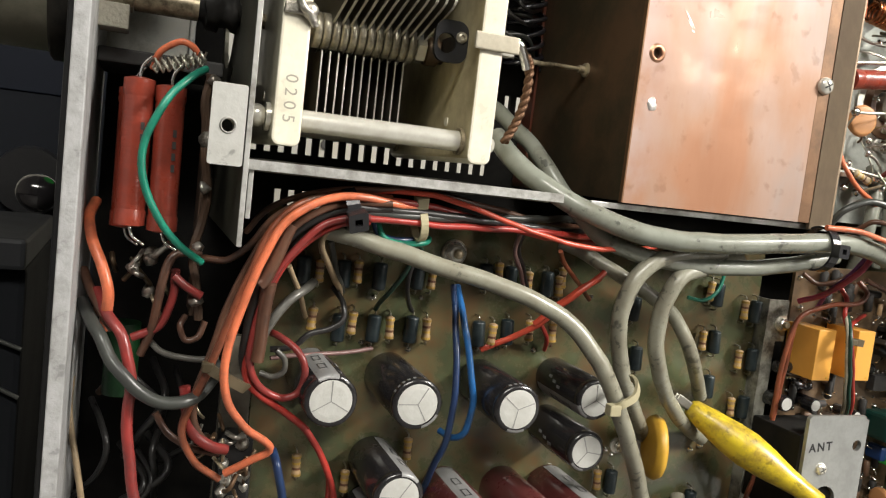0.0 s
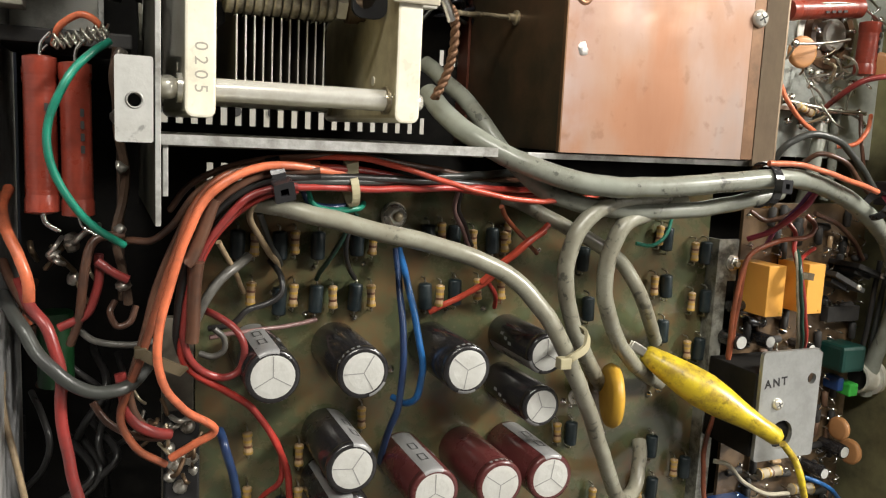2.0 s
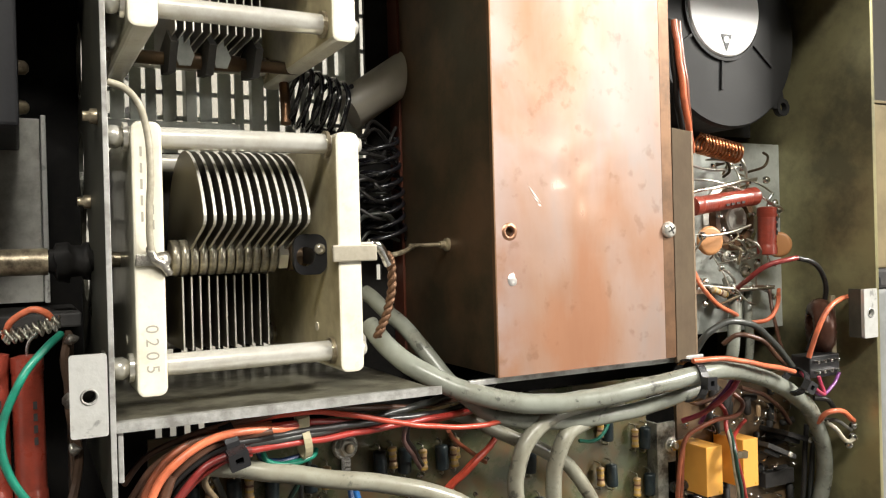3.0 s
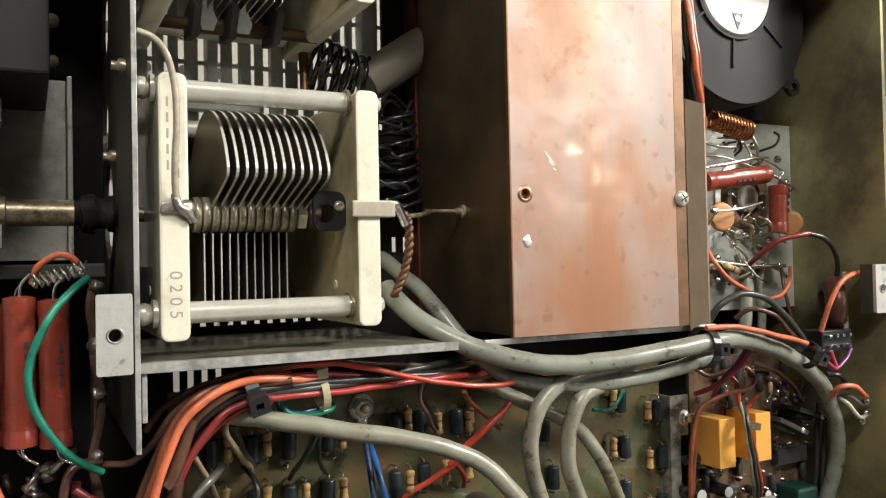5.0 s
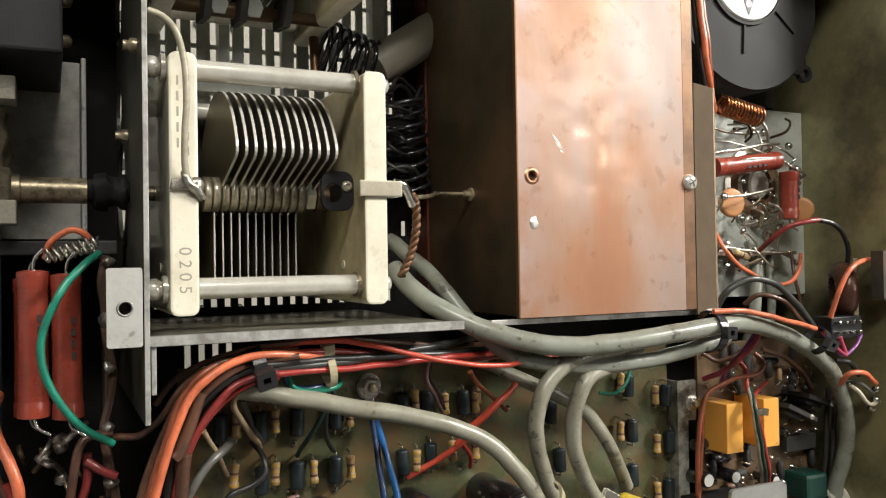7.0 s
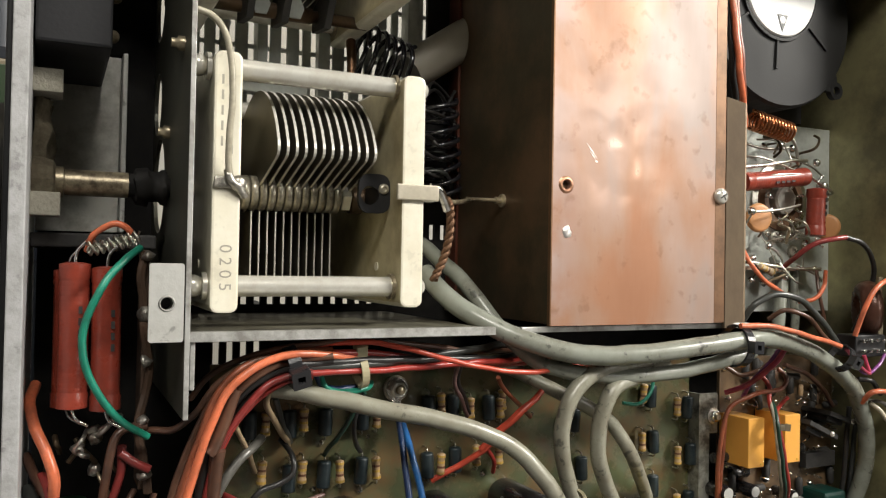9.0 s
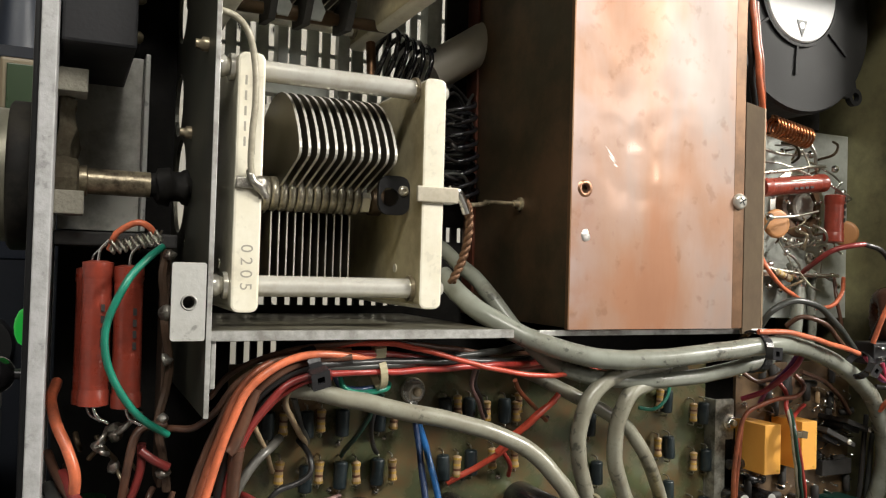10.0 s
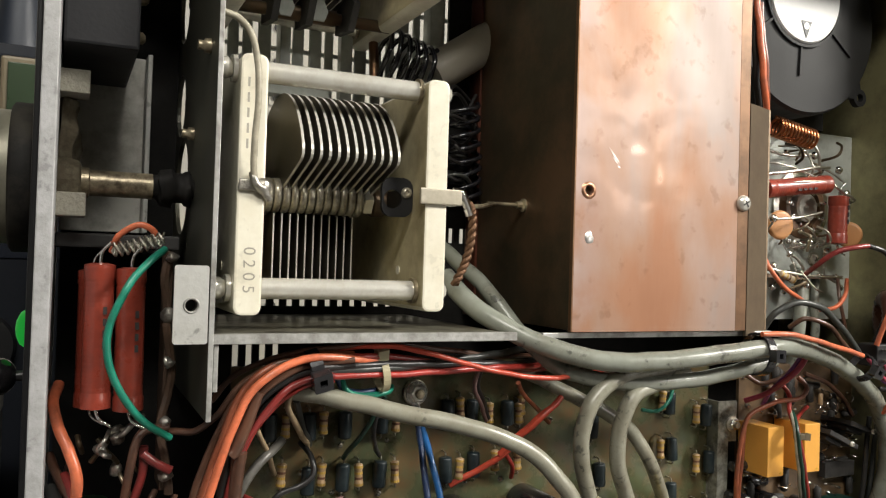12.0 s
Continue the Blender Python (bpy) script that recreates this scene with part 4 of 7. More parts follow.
BLUECASE = mat("dark_blue_case", (0.010, 0.019, 0.023), 0.38, 0, 0.25, 400, 0.15, (0.05, 0.06, 0.06), 0.4, 200)


def resistor(label, length=7.6, r=1.5, body=None):
    t = thing("resistor", label, "resistor", "small resistors")
    h, L2 = r + 1.6, length / 2
    prof = [(r * 0.5, -L2), (r, -L2 + 0.4), (r, -L2 + 1.6), (r * 0.86, -L2 + 2.0), (r * 0.86, L2 - 2.0), (r, L2 - 1.6), (r, L2 - 0.4), (r * 0.5, L2)]
    b = part("body", lathe(prof, axis="y", at=(0, 0, h), seg=12), body or RES_BODY, t, smooth=True)
    for y, m, q in ((-L2 + 0.9, BAND_G, 1.02), (-0.9, BAND_V, 0.9), (0.75, BAND_Y, 0.9), (L2 - 1.0, BAND_Y, 1.02)):
        part("band", lathe([(r * q, -0.36), (r * q, 0.36)], axis="y", at=(0, y, h), seg=12), m, b)
    for s in (-1, 1):
        part("lead", tube([(0, s * L2, h), (0, s * (L2 + 0.8), h + 0.1), (0, s * (L2 + 1.3), h - 0.6), (0, s * (L2 + 1.4), 0)], 0.3, seg=6, step=3), DUST, t, smooth=True)
    return t


def blue_part(label, length=8.8, r=2.2):
    t = thing("film_capacitor", label, "capacitor", "dark blue axial capacitors")
    h, L2 = r + 0.6, length / 2
    prof = [(r * 0.55, -L2), (r * 0.95, -L2 + 0.3), (r, -L2 + 0.8), (r, L2 - 0.8), (r * 0.95, L2 - 0.3), (r * 0.55, L2)]
    part("body", lathe(prof, axis="y", at=(0, 0, h), seg=12), BLUECASE, t, smooth=True)
    for s in (-1, 1):
        part("lead", tube([(0, s * L2, h), (0, s * (L2 + 0.9), h + 0.2), (0, s * (L2 + 1.5), h - 0.8), (0, s * (L2 + 1.6), 0)], 0.32, seg=6, step=3), DUST, t, smooth=True)
    return t


rng = random.Random(4)
R1 = resistor("tan colour-banded resistor lying on the circuit board")
B1 = blue_part("dark blue axial capacitor lying on the circuit board")
RES_AT = [(-44.4, -8.4), (-32.3, -8.0), (-7.6, -8.6), (15.8, -5.5), (27.1, -7.9), (39.8, -5.6), (-45.3, -23.5), (-32.5, -24.3), (-20.1, -25.4), (-7.6, -25.4), (16.1, -26.2), (29.8, -24.4), (38.7, -24.7), (102.5, -25.4), (119.9, -12.9), (120.4, -32.2), (120.3, -50.9), (119.1, -98.4), (64.9, -78.3), (-45.6, -70.2), (-29.6, -75.9), (-9.4, -65.5), (82.0, -105.6), (103.0, -105.4), (102.9, -6.7), (-45.7, -88.0), (-29.6, -90.4), (39.0, -8.5)]
BLUE_AT = [(-49.3, -8.5), (-36.8, -9.0), (-25.1, -9.1), (-12.6, -8.2), (11.4, -6.9), (20.3, -7.2), (34.4, -8.1), (-36.7, -26.0), (-25.4, -25.8), (-12.8, -25.7), (11.1, -26.2), (21.6, -25.2), (125.2, -13.5), (108.2, -25.8), (127.1, -32.2), (108.3, -43.0), (126.2, -51.0), (124.6, -98.9), (70.9, -79.3), (107.7, -88.4), (70.8, -14.9), (74.4, -33.0), (106.7, -8.0), (116.3, -58.9), (-34.9, -93.7), (109.5, -105.6)]
for proto, places in ((R1, RES_AT), (B1, BLUE_AT)):
    for k, (x, y) in enumerate(places):
        m = spot(x, y, 0, rng.uniform(-4, 4) + (180 if rng.random() < 0.3 else 0))
        if k == 0:
            proto.matrix_world = m
        else:
            copy_thing(proto, m)


def solder_joint(x, y, z, r):
    b = lathe([(r, 0), (0.85 * r, 0.35 * r), (0.45 * r, 0.8 * r), (0.2 * r, 1.2 * r), (0, 1.25 * r)], at=(x, y, z), seg=10)
    return solo("solder_joint", b, SOLDER, "shiny domed solder joint on the circuit board", "solder", "solder joints", smooth=True)


for x, y in ((-38, -24), (-25.5, -16.5), (-9.5, -15.5), (27, -14), (49, -24), (68.5, -68), (71.5, -70), (106.5, -68.5), (111, -67), (-28, -31), (1.0, -51), (-12, -33), (54, -12), (87, -82), (20, -31.5), (34, -32)):
    solder_joint(x, y, 0, rng.uniform(0.9, 1.6))


def hex_terminal():
    t = thing("ring_terminal", "hexagon nut on a stud with a tinned ring terminal", "terminal", at=spot(0, 0, 0))
    part("washer", lathe([(4.4, 0), (4.4, 0.9), (4.1, 1.1)], seg=24), SPACER, t)
    part("nut", lathe([(3.0, 1.1), (3.3, 1.5), (3.3, 3.4), (2.7, 4.0)], seg=6), NICKEL, t)
    part("lug_eye", lathe([(1.9, 1.1), (3.9, 1.1), (3.9, 1.5), (1.9, 1.5)], seg=24, ring=True), SOLDER, t)
    part("stud", lathe([(1.6, 3.4), (1.6, 5.0), (1.2, 5.4)], seg=14), BRASS, t, smooth=True)
    part("ring_lug", box(-1.7, 1.7, -8.2, -3.6, 0.2, 1.3, 0.4), SOLDER, t)


hex_terminal()


def small_nut(x, y, z, r, label):
    t = thing("nut", label, "nut", "small nuts", at=spot(x, y, z))
    part("washer", lathe([(r * 1.3, 0), (r * 1.3, 0.6)], seg=20), NICKEL, t)
    part("hexagon", lathe([(r, 0.6), (r, 2.2), (r * 0.8, 2.5)], seg=6), SOLDER, t)
    part("stud", lathe([(r * 0.5, 2.4), (r * 0.5, 3.6)], seg=12), BRASS, t)


small_nut(73.2, -66.5, 0, 2.2, "small plated nut on the circuit board")
small_nut(136.0, -17.0, 5.5, 2.4, "plated nut on the grey board rail")


def disc_capacitor(label, r, thick, material, at):
    t = thing("disc_capacitor", label, "capacitor", "disc capacitors", at=at)
    b = lathe([(r * 0.75, -thick / 2), (r * 0.93, -thick * 0.42), (r, 0), (r * 0.93, thick * 0.42), (r * 0.75, thick / 2)], axis="x", seg=28)
    part("disc", b, material, t, smooth=True)
    part("lead", rod((0, -r * 0.4, 0), (0, -r * 0.4, -r - 3), 0.35, 6), DUST, t)
    part("lead", rod((0, r * 0.4, 0), (0, r * 0.4, -r - 3), 0.35, 6), DUST, t)
    return t


OCHRE = mat("ochre_lacquer", (0.62, 0.36, 0.04), 0.4, 0, 0.08, 300, 0.08, (0.45, 0.24, 0.03), 0.5, 150)
TANDISC = mat("tan_ceramic_disc", (0.52, 0.25, 0.10), 0.42, 0, 0.06, 300, 0.05)
disc_capacitor("ochre lacquered disc capacitor standing on edge", 11.5, 4.2, OCHRE, spot(80, -62.5, 13) @ Matrix.Rotation(radians(-19), 4, "Z"))


# ---------------------------------------------------------------- cable ties
def cable_tie(at, label, r, width, material, axis="x", head=(2.6, 2.2), head_at=40):
    t = thing("cable_tie", label, "cable tie", "cable ties", at=at)
    seg = 24
    prof = [(r, -width / 2), (r + 0.7, -width / 2), (r + 0.7, width / 2), (r, width / 2), (r, -width / 2)]
    b = bmesh.new()
    rings = [[b.verts.new((q * math.cos(2 * math.pi * k / seg), q * math.sin(2 * math.pi * k / seg), h)) for k in range(seg)] for q, h in prof[:4]]
    for a, c in zip(rings, rings[1:] + rings[:1]):
        for k in range(seg):
            b.faces.new((a[k], a[(k + 1) % seg], c[(k + 1) % seg], c[k]))
    b.transform(AXIS[axis])
    part("band", b, material, t, smooth=False)
    a = radians(head_at)
    hb = holed(-head[0], head[0], -head[1], head[1], 0, 3.2, [(0, 0, head[0] * 0.55)], seg=4, corner=0.5)
    turn = Matrix.Rotation(a - radians(90), 4, "X") @ Matrix.Translation((0, 0, r + 0.5))
    hb.transform(turn)
    part("head", hb, material, t)
    return t


TIEBLACK = mat("tie_black_nylon", (0.022, 0.022, 0.024), 0.25, 0, 0.1, 500, 0.1)
cable_tie(spot(-44, 13.0, 30.0, 15), "black nylon cable tie with a square head round the harness", 5.2, 3.6, TIEBLACK, head=(2.7, 2.7), head_at=112)
cable_tie(spot(117.2, 14.6, 36.2, -4), "black nylon cable tie round the grey cables", 7.0, 3.4, TIEBLACK, head=(2.2, 2.2), head_at=88)
cable_tie(spot(174.5, 8.2, 34, -30), "black nylon cable tie round the grey cable", 4.8, 3.2, TIEBLACK, head=(2.2, 2.2), head_at=100)
cable_tie(spot(-22.5, 10.5, 27, 8), "dirty nylon tie on the wire bundle", 4.6, 2.2, TIE_NAT, head=(1.8, 1.9), head_at=20)


def strap_tie(points, label, width, material, head):
    """A flat nylon strap laid over cables, with its locking head at the first point."""
    p = [Vector(q) for q in points]
    t = thing("cable_tie", label, "cable tie", "cable ties", at=spot(*p[0]))
    p = [q - p[0] for q in p]
    line = spline(p, 6)
    b = bmesh.new()
    rows = []
    for i, q in enumerate(line):
        d = (line[min(i + 1, len(line) - 1)] - line[max(i - 1, 0)]).normalized()
        s = d.cross(Vector((0, 0, 1))).normalized() * width / 2
        u = s.cross(d).normalized() * 0.5
        rows.append([b.verts.new(q + v) for v in (s - u, s + u, -s + u, -s - u)])
    for a, c in zip(rows, rows[1:]):
        for k in range(4):
            b.faces.new((a[k], a[(k + 1) % 4], c[(k + 1) % 4], c[k]))
    b.faces.new(rows[0][::-1])
    b.faces.new(rows[-1])
    part("strap", b, material, t)
    part("head", box(-head, head, -head * 0.9, head * 0.9, -1.2, 2.2, 0.4), material, t)


TIE_DIRTY = mat("tie_brown_nylon", (0.095, 0.073, 0.042), 0.45, 0, 0.15, 400, 0.1)
strap_tie(((40.8, -39.6, 41.5), (43.5, -37.5, 43.2), (48.5, -35.5, 41.5), (52.5, -33.0, 36), (53.5, -32.5, 31)), "yellowed natural nylon cable tie joining two cables", 2.3, TIE_NAT, 1.9)
strap_tie(((-77.5, -32.5, 28), (-75.5, -33.5, 30.5), (-71.5, -35.5, 31), (-67.5, -38, 29), (-66.5, -39, 25)), "dirty brown nylon tie round the front harness", 2.8, TIE_DIRTY, 1.5)
strap_tie(((149.8, -18.6, 26), (151.2, -18.6, 27.7), (154.2, -19, 27.5), (155.4, -19.2, 25)), "small dirty nylon tie on the relay harness", 2.6, TIE_DIRTY, 1.3)


# ---------------------------------------------------------------- test clip
def test_clip():
    a, e = Vector((93.4, -48.0, 12)), Vector((133.5, -74.5, 40))
    d = e - a
    n = d.length
    t = thing("crocodile_clip", "worn yellow vinyl-booted crocodile clip on the board", "test clip", at=spot(*a))
    turn = d.to_track_quat("Z", "Y").to_matrix().to_4x4()
    prof = [(2.9, 0), (3.9, 1.5), (5.3, n * 0.16), (6.6, n * 0.32), (7.0, n * 0.44), (6.2, n * 0.58), (4.7, n * 0.72), (3.7, n * 0.85), (3.5, n * 0.97), (2.2, n)]
    b = lathe(prof, seg=22)
    for v in b.verts:
        v.co.x *= 0.94
        v.co += 0.25 * noise.noise_vector(v.co * 0.22)
    b.transform(turn)
    part("boot", b, YELLOW, t, smooth=True)
    b = box(-1.6, 1.6, -1.9, -0.5, -6, 3, 0.4)
    box(-1.6, 1.6, 0.5, 1.9, -5.4, 3, 0.4, bm=b)
    b.transform(turn)
    part("jaw", b, DUST, t)


test_clip()


# ---------------------------------------------------------------- aerial plate and relay board
def aerial_plate():
    t = thing("aerial_plate", "bare aluminium plate lettered ANT with a socket hole", "plate", at=spot(130.2, -86, 32))
    b = holed(0, 28.4, 0, 41, -1.6, 0, [(12, 9.4, 5.4), (24.3, 29.8, 2.1)], seg=28, corner=1.6)
    for v in b.verts:
        if v.co.y > 40 and v.co.x > 27:
            v.co.x -= 1.2
    part("plate", b, mat("aerial_plate_aluminium", (0.42, 0.43, 0.42), 0.36, 0.6, 0.08, 600, 0.2, (0.28, 0.28, 0.27), 0.5, 90), t)
    screw(2.2, parent=t, at=(8.5, 21.4, 0))
    part("stand", box(-1.0, 25, 1.5, 33, -26, -1.8, 0.5), NEAR_BLACK, t, "dusty black block under the plate")
    # part of the socket
    part("socket_rim", lathe([(5.4, -1.5), (6.4, -1.5), (6.4, -2.6), (5.4, -2.6)], at=(12, 9.4, 0), ring=True), BRASS, t)
    part("socket", lathe([(5.2, -12), (5.2, -5), (1.6, -5), (1.6, -3), (0, -3)], at=(12, 9.4, 0)), DUST, t)
    cu = bpy.data.curves.new("lettering", "FONT")
    cu.body, cu.size, cu.extrude, cu.offset, cu.space_character = "ANT", 0.0044, 0.00003, 0.00012, 1.35
    cu.materials.append(BLACK)
    ob = new("lettering", cu)
    ob.parent = t
    ob.matrix_basis = Matrix.Translation(LOCAL @ Vector((1.8, 27.6, 0.05))) @ Matrix.Rotation(radians(90), 4, "X") @ Matrix.Rotation(radians(5), 4, "Z")


aerial_plate()


def relay(at, label):
    t = thing("relay", label, "relay", "orange relays", at=at)
    part("case", box(-4.2, 4.2, -9.6, 9.6, 0.8, 16.4, 0.3), RELAY, t)
    part("base", box(-4.0, 4.0, -9.4, 9.4, 0, 0.8), BLACK, t)
    part("pip", lathe([(0.5, 16.4), (0.45, 16.55)], at=(2.6, -8.4, 0), seg=8), OCHRE, t)
    return t


relay(spot(144.4, -25.6, 4), "orange plastic-cased relay on the brown board")
relay(spot(164.2, -25.3, 4), "orange plastic-cased relay partly behind wires")


def small_can(at, r, h, label, axis):
    t = thing("electrolytic_capacitor", label, "capacitor", "small electrolytics", at=at)
    prof = [(r * 0.9, 0), (r, 0.4), (r, h - 1.6), (r * 0.92, h - 1.2), (r, h - 0.8), (r * 0.9, h)]
    part("sleeve", lathe(prof, axis=axis, seg=16), SLEEVE_BLACK, t, smooth=True)
    tip = {"x": (h, 0, 0), "y": (0, h, 0), "z": (0, 0, h)}[axis]
    part("can_top", lathe([(r * 0.78, -0.05), (r * 0.78, 0.12), (0, 0.18)], axis=axis, at=tip, seg=16), CAN_TOP, t)
    return t


for x, y, z, r, h, ax in ((133.5, -33.2, 8.5, 2.2, 8, "x"), (152.5, -31.5, 8, 1.9, 5, "x"), (135.6, -46, 5, 3.1, 10, "z"), (150, -46.6, 4, 2.7, 11, "z"),
                          (176, -33, 8, 2.2, 8, "x"), (171, -50.5, 5, 2.2, 11, "z"), (146, -41, 5, 2.6, 9, "x"), (196, -96, 4, 3, 12, "z"), (186, -104, 4, 2.6, 12, "z")):
    small_can(spot(x, y, z), r, h, "small black electrolytic capacitor on the brown board", ax)


def dual_in_line(at, n, label):
    t = thing("integrated_circuit", label, "chip", at=at)
    w = 2.54 * n
    part("package", box(0, w, -3.2, 3.2, 1.0, 4.6, 0.3), BLACK_DULL, t)
    for k in range(n):
        for s in (-1, 1):
            b = box(k * 2.54 + 0.7, k * 2.54 + 1.8, s * 3.9 - 0.2, s * 3.9 + 0.2, -1, 2.4)
            box(k * 2.54 + 0.7, k * 2.54 + 1.8, min(s * 3.1, s * 4.0), max(s * 3.1, s * 4.0), 2.4, 2.8, bm=b)
            part("pin", b, SOLDER, t)


dual_in_line(spot(186, -39, 4), 7, "black dual-in-line chip on the brown board")


def heatsink_pair():
    for x, y, s, label in ((176, -20, -24, "black finned heat sink plate leaning on the brown board"), (188, -17, -18, "black power transistor plate on the brown board")):
        t = thing("heat_sink", label, "heat sink", at=spot(x, y, 4, s))
        part("plate", box(0, 18, -1, 1, 0, 15, 0.3), BLACK_DULL, t)
        part("tab", box(2, 12, -3, -1.1, 2, 12, 0.4), BLACK, t)
        screw(1.2, parent=t, at=(14, 0, 15))


heatsink_pair()
b = box(-6.5, 6.5, -5.5, 5.5, 0, 13, 1.6)
b.transform(Matrix.Translation((194, -56, 4)))
solo("coil_former", b, mat("dark_green_wax", (0.006, 0.042, 0.033), 0.4, 0, 0.15, 300, 0.2), "dark green dipped coil on the brown board", "coil")
b = box(197, 202, -73, -67.5, 4, 14, 0.8)
solo("trimmer", b, mat("bright_green_plastic", (0.05, 0.42, 0.06), 0.35, 0, 0.1, 300, 0.1), "bright green trimmer on the brown board", "trimmer")
b = box(192.5, 196, -71, -65, 4, 12, 1.0)
solo("trimmer", b, mat("blue_trimmer_plastic", (0.012, 0.045, 0.16), 0.35, 0, 0.1, 300, 0.1), "blue trimmer beside a green one", "trimmer")
b = box(136, 152, -122, -112, 4, 14, 0.8)
solo("trimmer", b, MATS["blue_trimmer_plastic"], "blue box trimmer at the edge of the board", "trimmer")
R2 = resistor("pale large resistor lying across the brown board", 12, 2.3, mat("resistor_pale", (0.50, 0.42, 0.30), 0.4, 0, 0.08, 400, 0.1))
R2.matrix_world = spot(164, -104, 4, 92)
R3 = copy_thing(R2, spot(182, -113, 5, 84))
disc_capacitor("orange disc capacitor on the brown board", 5, 2.6, TANDISC, spot(196, -87, 12))
disc_capacitor("orange disc capacitor beside another on the brown board", 5.5, 2.6, TANDISC, spot(204, -98, 12))

# leads, beads and joints that crowd the relay board, too many to count
b = None
for k in range(230):
    x, y = rng.uniform(143, 205), rng.uniform(-122, 2)
    if 136 < x < 170 and -36 < y < -14:
        continue
    q = rng.random()
    if q < 0.55:
        r = rng.uniform(0.5, 1.3)
        b = lathe([(r, 0), (0.8 * r, 0.5 * r), (0.3 * r, 1.1 * r), (0, 1.2 * r)], at=(x, y, 4), seg=7, bm=b)
    else:
        p = Vector((x, y, 4))
        g = Vector((rng.uniform(-4, 4), rng.uniform(-4, 4), 0))
        b = tube([p, p + g * 0.2 + Vector((0, 0, 3)), p + g * 0.8 + Vector((0, 0, 3.4)), p + g], 0.32, seg=5, step=3, bm=b)
solo("solder_joints", b, SOLDER, "scattered bright solder joints and component leads", "solder", kind="stuff", smooth=True)
for col, nm, n, sz in ((RES_BODY, "tan resistors", 9, 1.0), (BLACK_DULL, "dark small components", 56, 1.5), (mat("dusty_brown_part", (0.13, 0.07, 0.04), 0.5, 0, 0.2, 300, 0.1), "brown small components", 22, 1.3)):
    b = None
    for k in range(n):
        x, y, a = rng.uniform(145, 204), rng.uniform(-122, 2), rng.choice((0, 0, 1.57)) + rng.uniform(-0.12, 0.12)
        if 136 < x < 170 and -36 < y < -14:
            continue
        c = lathe([(0.5 * sz, -2.6 * sz), (sz, -2.2 * sz), (sz, 2.2 * sz), (0.5 * sz, 2.6 * sz)], axis="y", seg=8)
        c.transform(Matrix.Translation((x, y, 4.6 + sz)) @ Matrix.Rotation(a, 4, "Z"))
        b = join(b, c)
    solo("small_components", b, col, nm + " crowding the brown board", "component", kind="stuff", smooth=True)


# ---------------------------------------------------------------- side bay: valve socket and its parts
def valve_socket():
    t = thing("valve_socket", "ceramic valve socket with a brown ring of tinned lugs", "valve socket", at=spot(184, 73, -6))
    ring = mat("brown_bakelite", (0.16, 0.09, 0.05), 0.4, 0, 0.15, 300, 0.1)
    part("flange", lathe([(13.8, -3), (16.5, -3), (16.5, 1.0), (13.8, 1.5)], seg=36, ring=True), DUST, t)
    part("base", lathe([(13.6, -3), (13.6, 2), (11.5, 3.2), (9, 3.2), (9, 0)], seg=32), ring, t)
    part("core", lathe([(6.2, -2), (6.2, 4), (5.2, 4.6), (0, 4.6)], seg=24), mat("socket_ceramic", (0.55, 0.53, 0.47), 0.45, 0, 0.08, 400, 0.1), t)
    for k in range(9):
        a = 2 * math.pi * (k + 0.3) / 9
        b = box(7.2, 11.0, -0.9, 0.9, 2.8, 3.6, 0.2)
        lathe([(1.2, 3.2), (1.1, 4.6), (0.4, 5.4)], at=(10.6, 0, 0), seg=8, bm=b)
        b.transform(Matrix.Rotation(a, 4, "Z"))
        part("lug", b, SOLDER, t)


valve_socket()
PR2 = power_resistor(37, 3.9, "brick-red wirewound resistor lying across the valve socket")
PR2.matrix_world = spot(149, 78.0, 7, -83)
PR3 = power_resistor(21, 4.2, "short brick-red wirewound resistor by the valve socket")
PR3.matrix_world = spot(192.0, 57.0, 7, -2)


def coil():
    t = thing("wire_coil", "close-wound bare copper wire coil", "coil", at=spot(151, 103.5, 10))
    d = Vector((21.5, -3.6, 0))
    turns, pts = 12, []
    u = d.normalized()
    side, out = Vector((-u.y, u.x, 0)), Vector((0, 0, 1))
    for k in range(turns * 8 + 1):
        a = 2 * math.pi * k / 8
        pts.append(d * k / (turns * 8) + 3.9 * (math.cos(a) * side + math.sin(a) * out))
    part("winding", tube(pts, 0.62, seg=6, step=2), mat("enamelled_copper", (0.42, 0.17, 0.075), 0.28, 1.0, 0.1, 300, 0.05), t, smooth=True)
    part("tail", tube([pts[-1], pts[-1] + Vector((0.5, -4, -4)), pts[-1] + Vector((-1, -12, -8))], 0.5, seg=6), BRASS, t, smooth=True)


coil()
disc_capacitor("tan ceramic disc capacitor facing outward", 6.2, 2.4, TANDISC, spot(161.6, 64, 4) @ Matrix.Rotation(radians(80), 4, "Z"))
disc_capacitor("tan ceramic disc capacitor edge-on by the side panel", 5.6, 2.4, TANDISC, spot(200.4, 61.5, 6) @ Matrix.Rotation(radians(35), 4, "Z"))


def lead(points, r, label, m=None, name="lead_wire"):
    return solo(name, tube(points, r * 0.72, seg=6, wob=0.4), m or DUST, label, "wire", "bare leads", smooth=True)


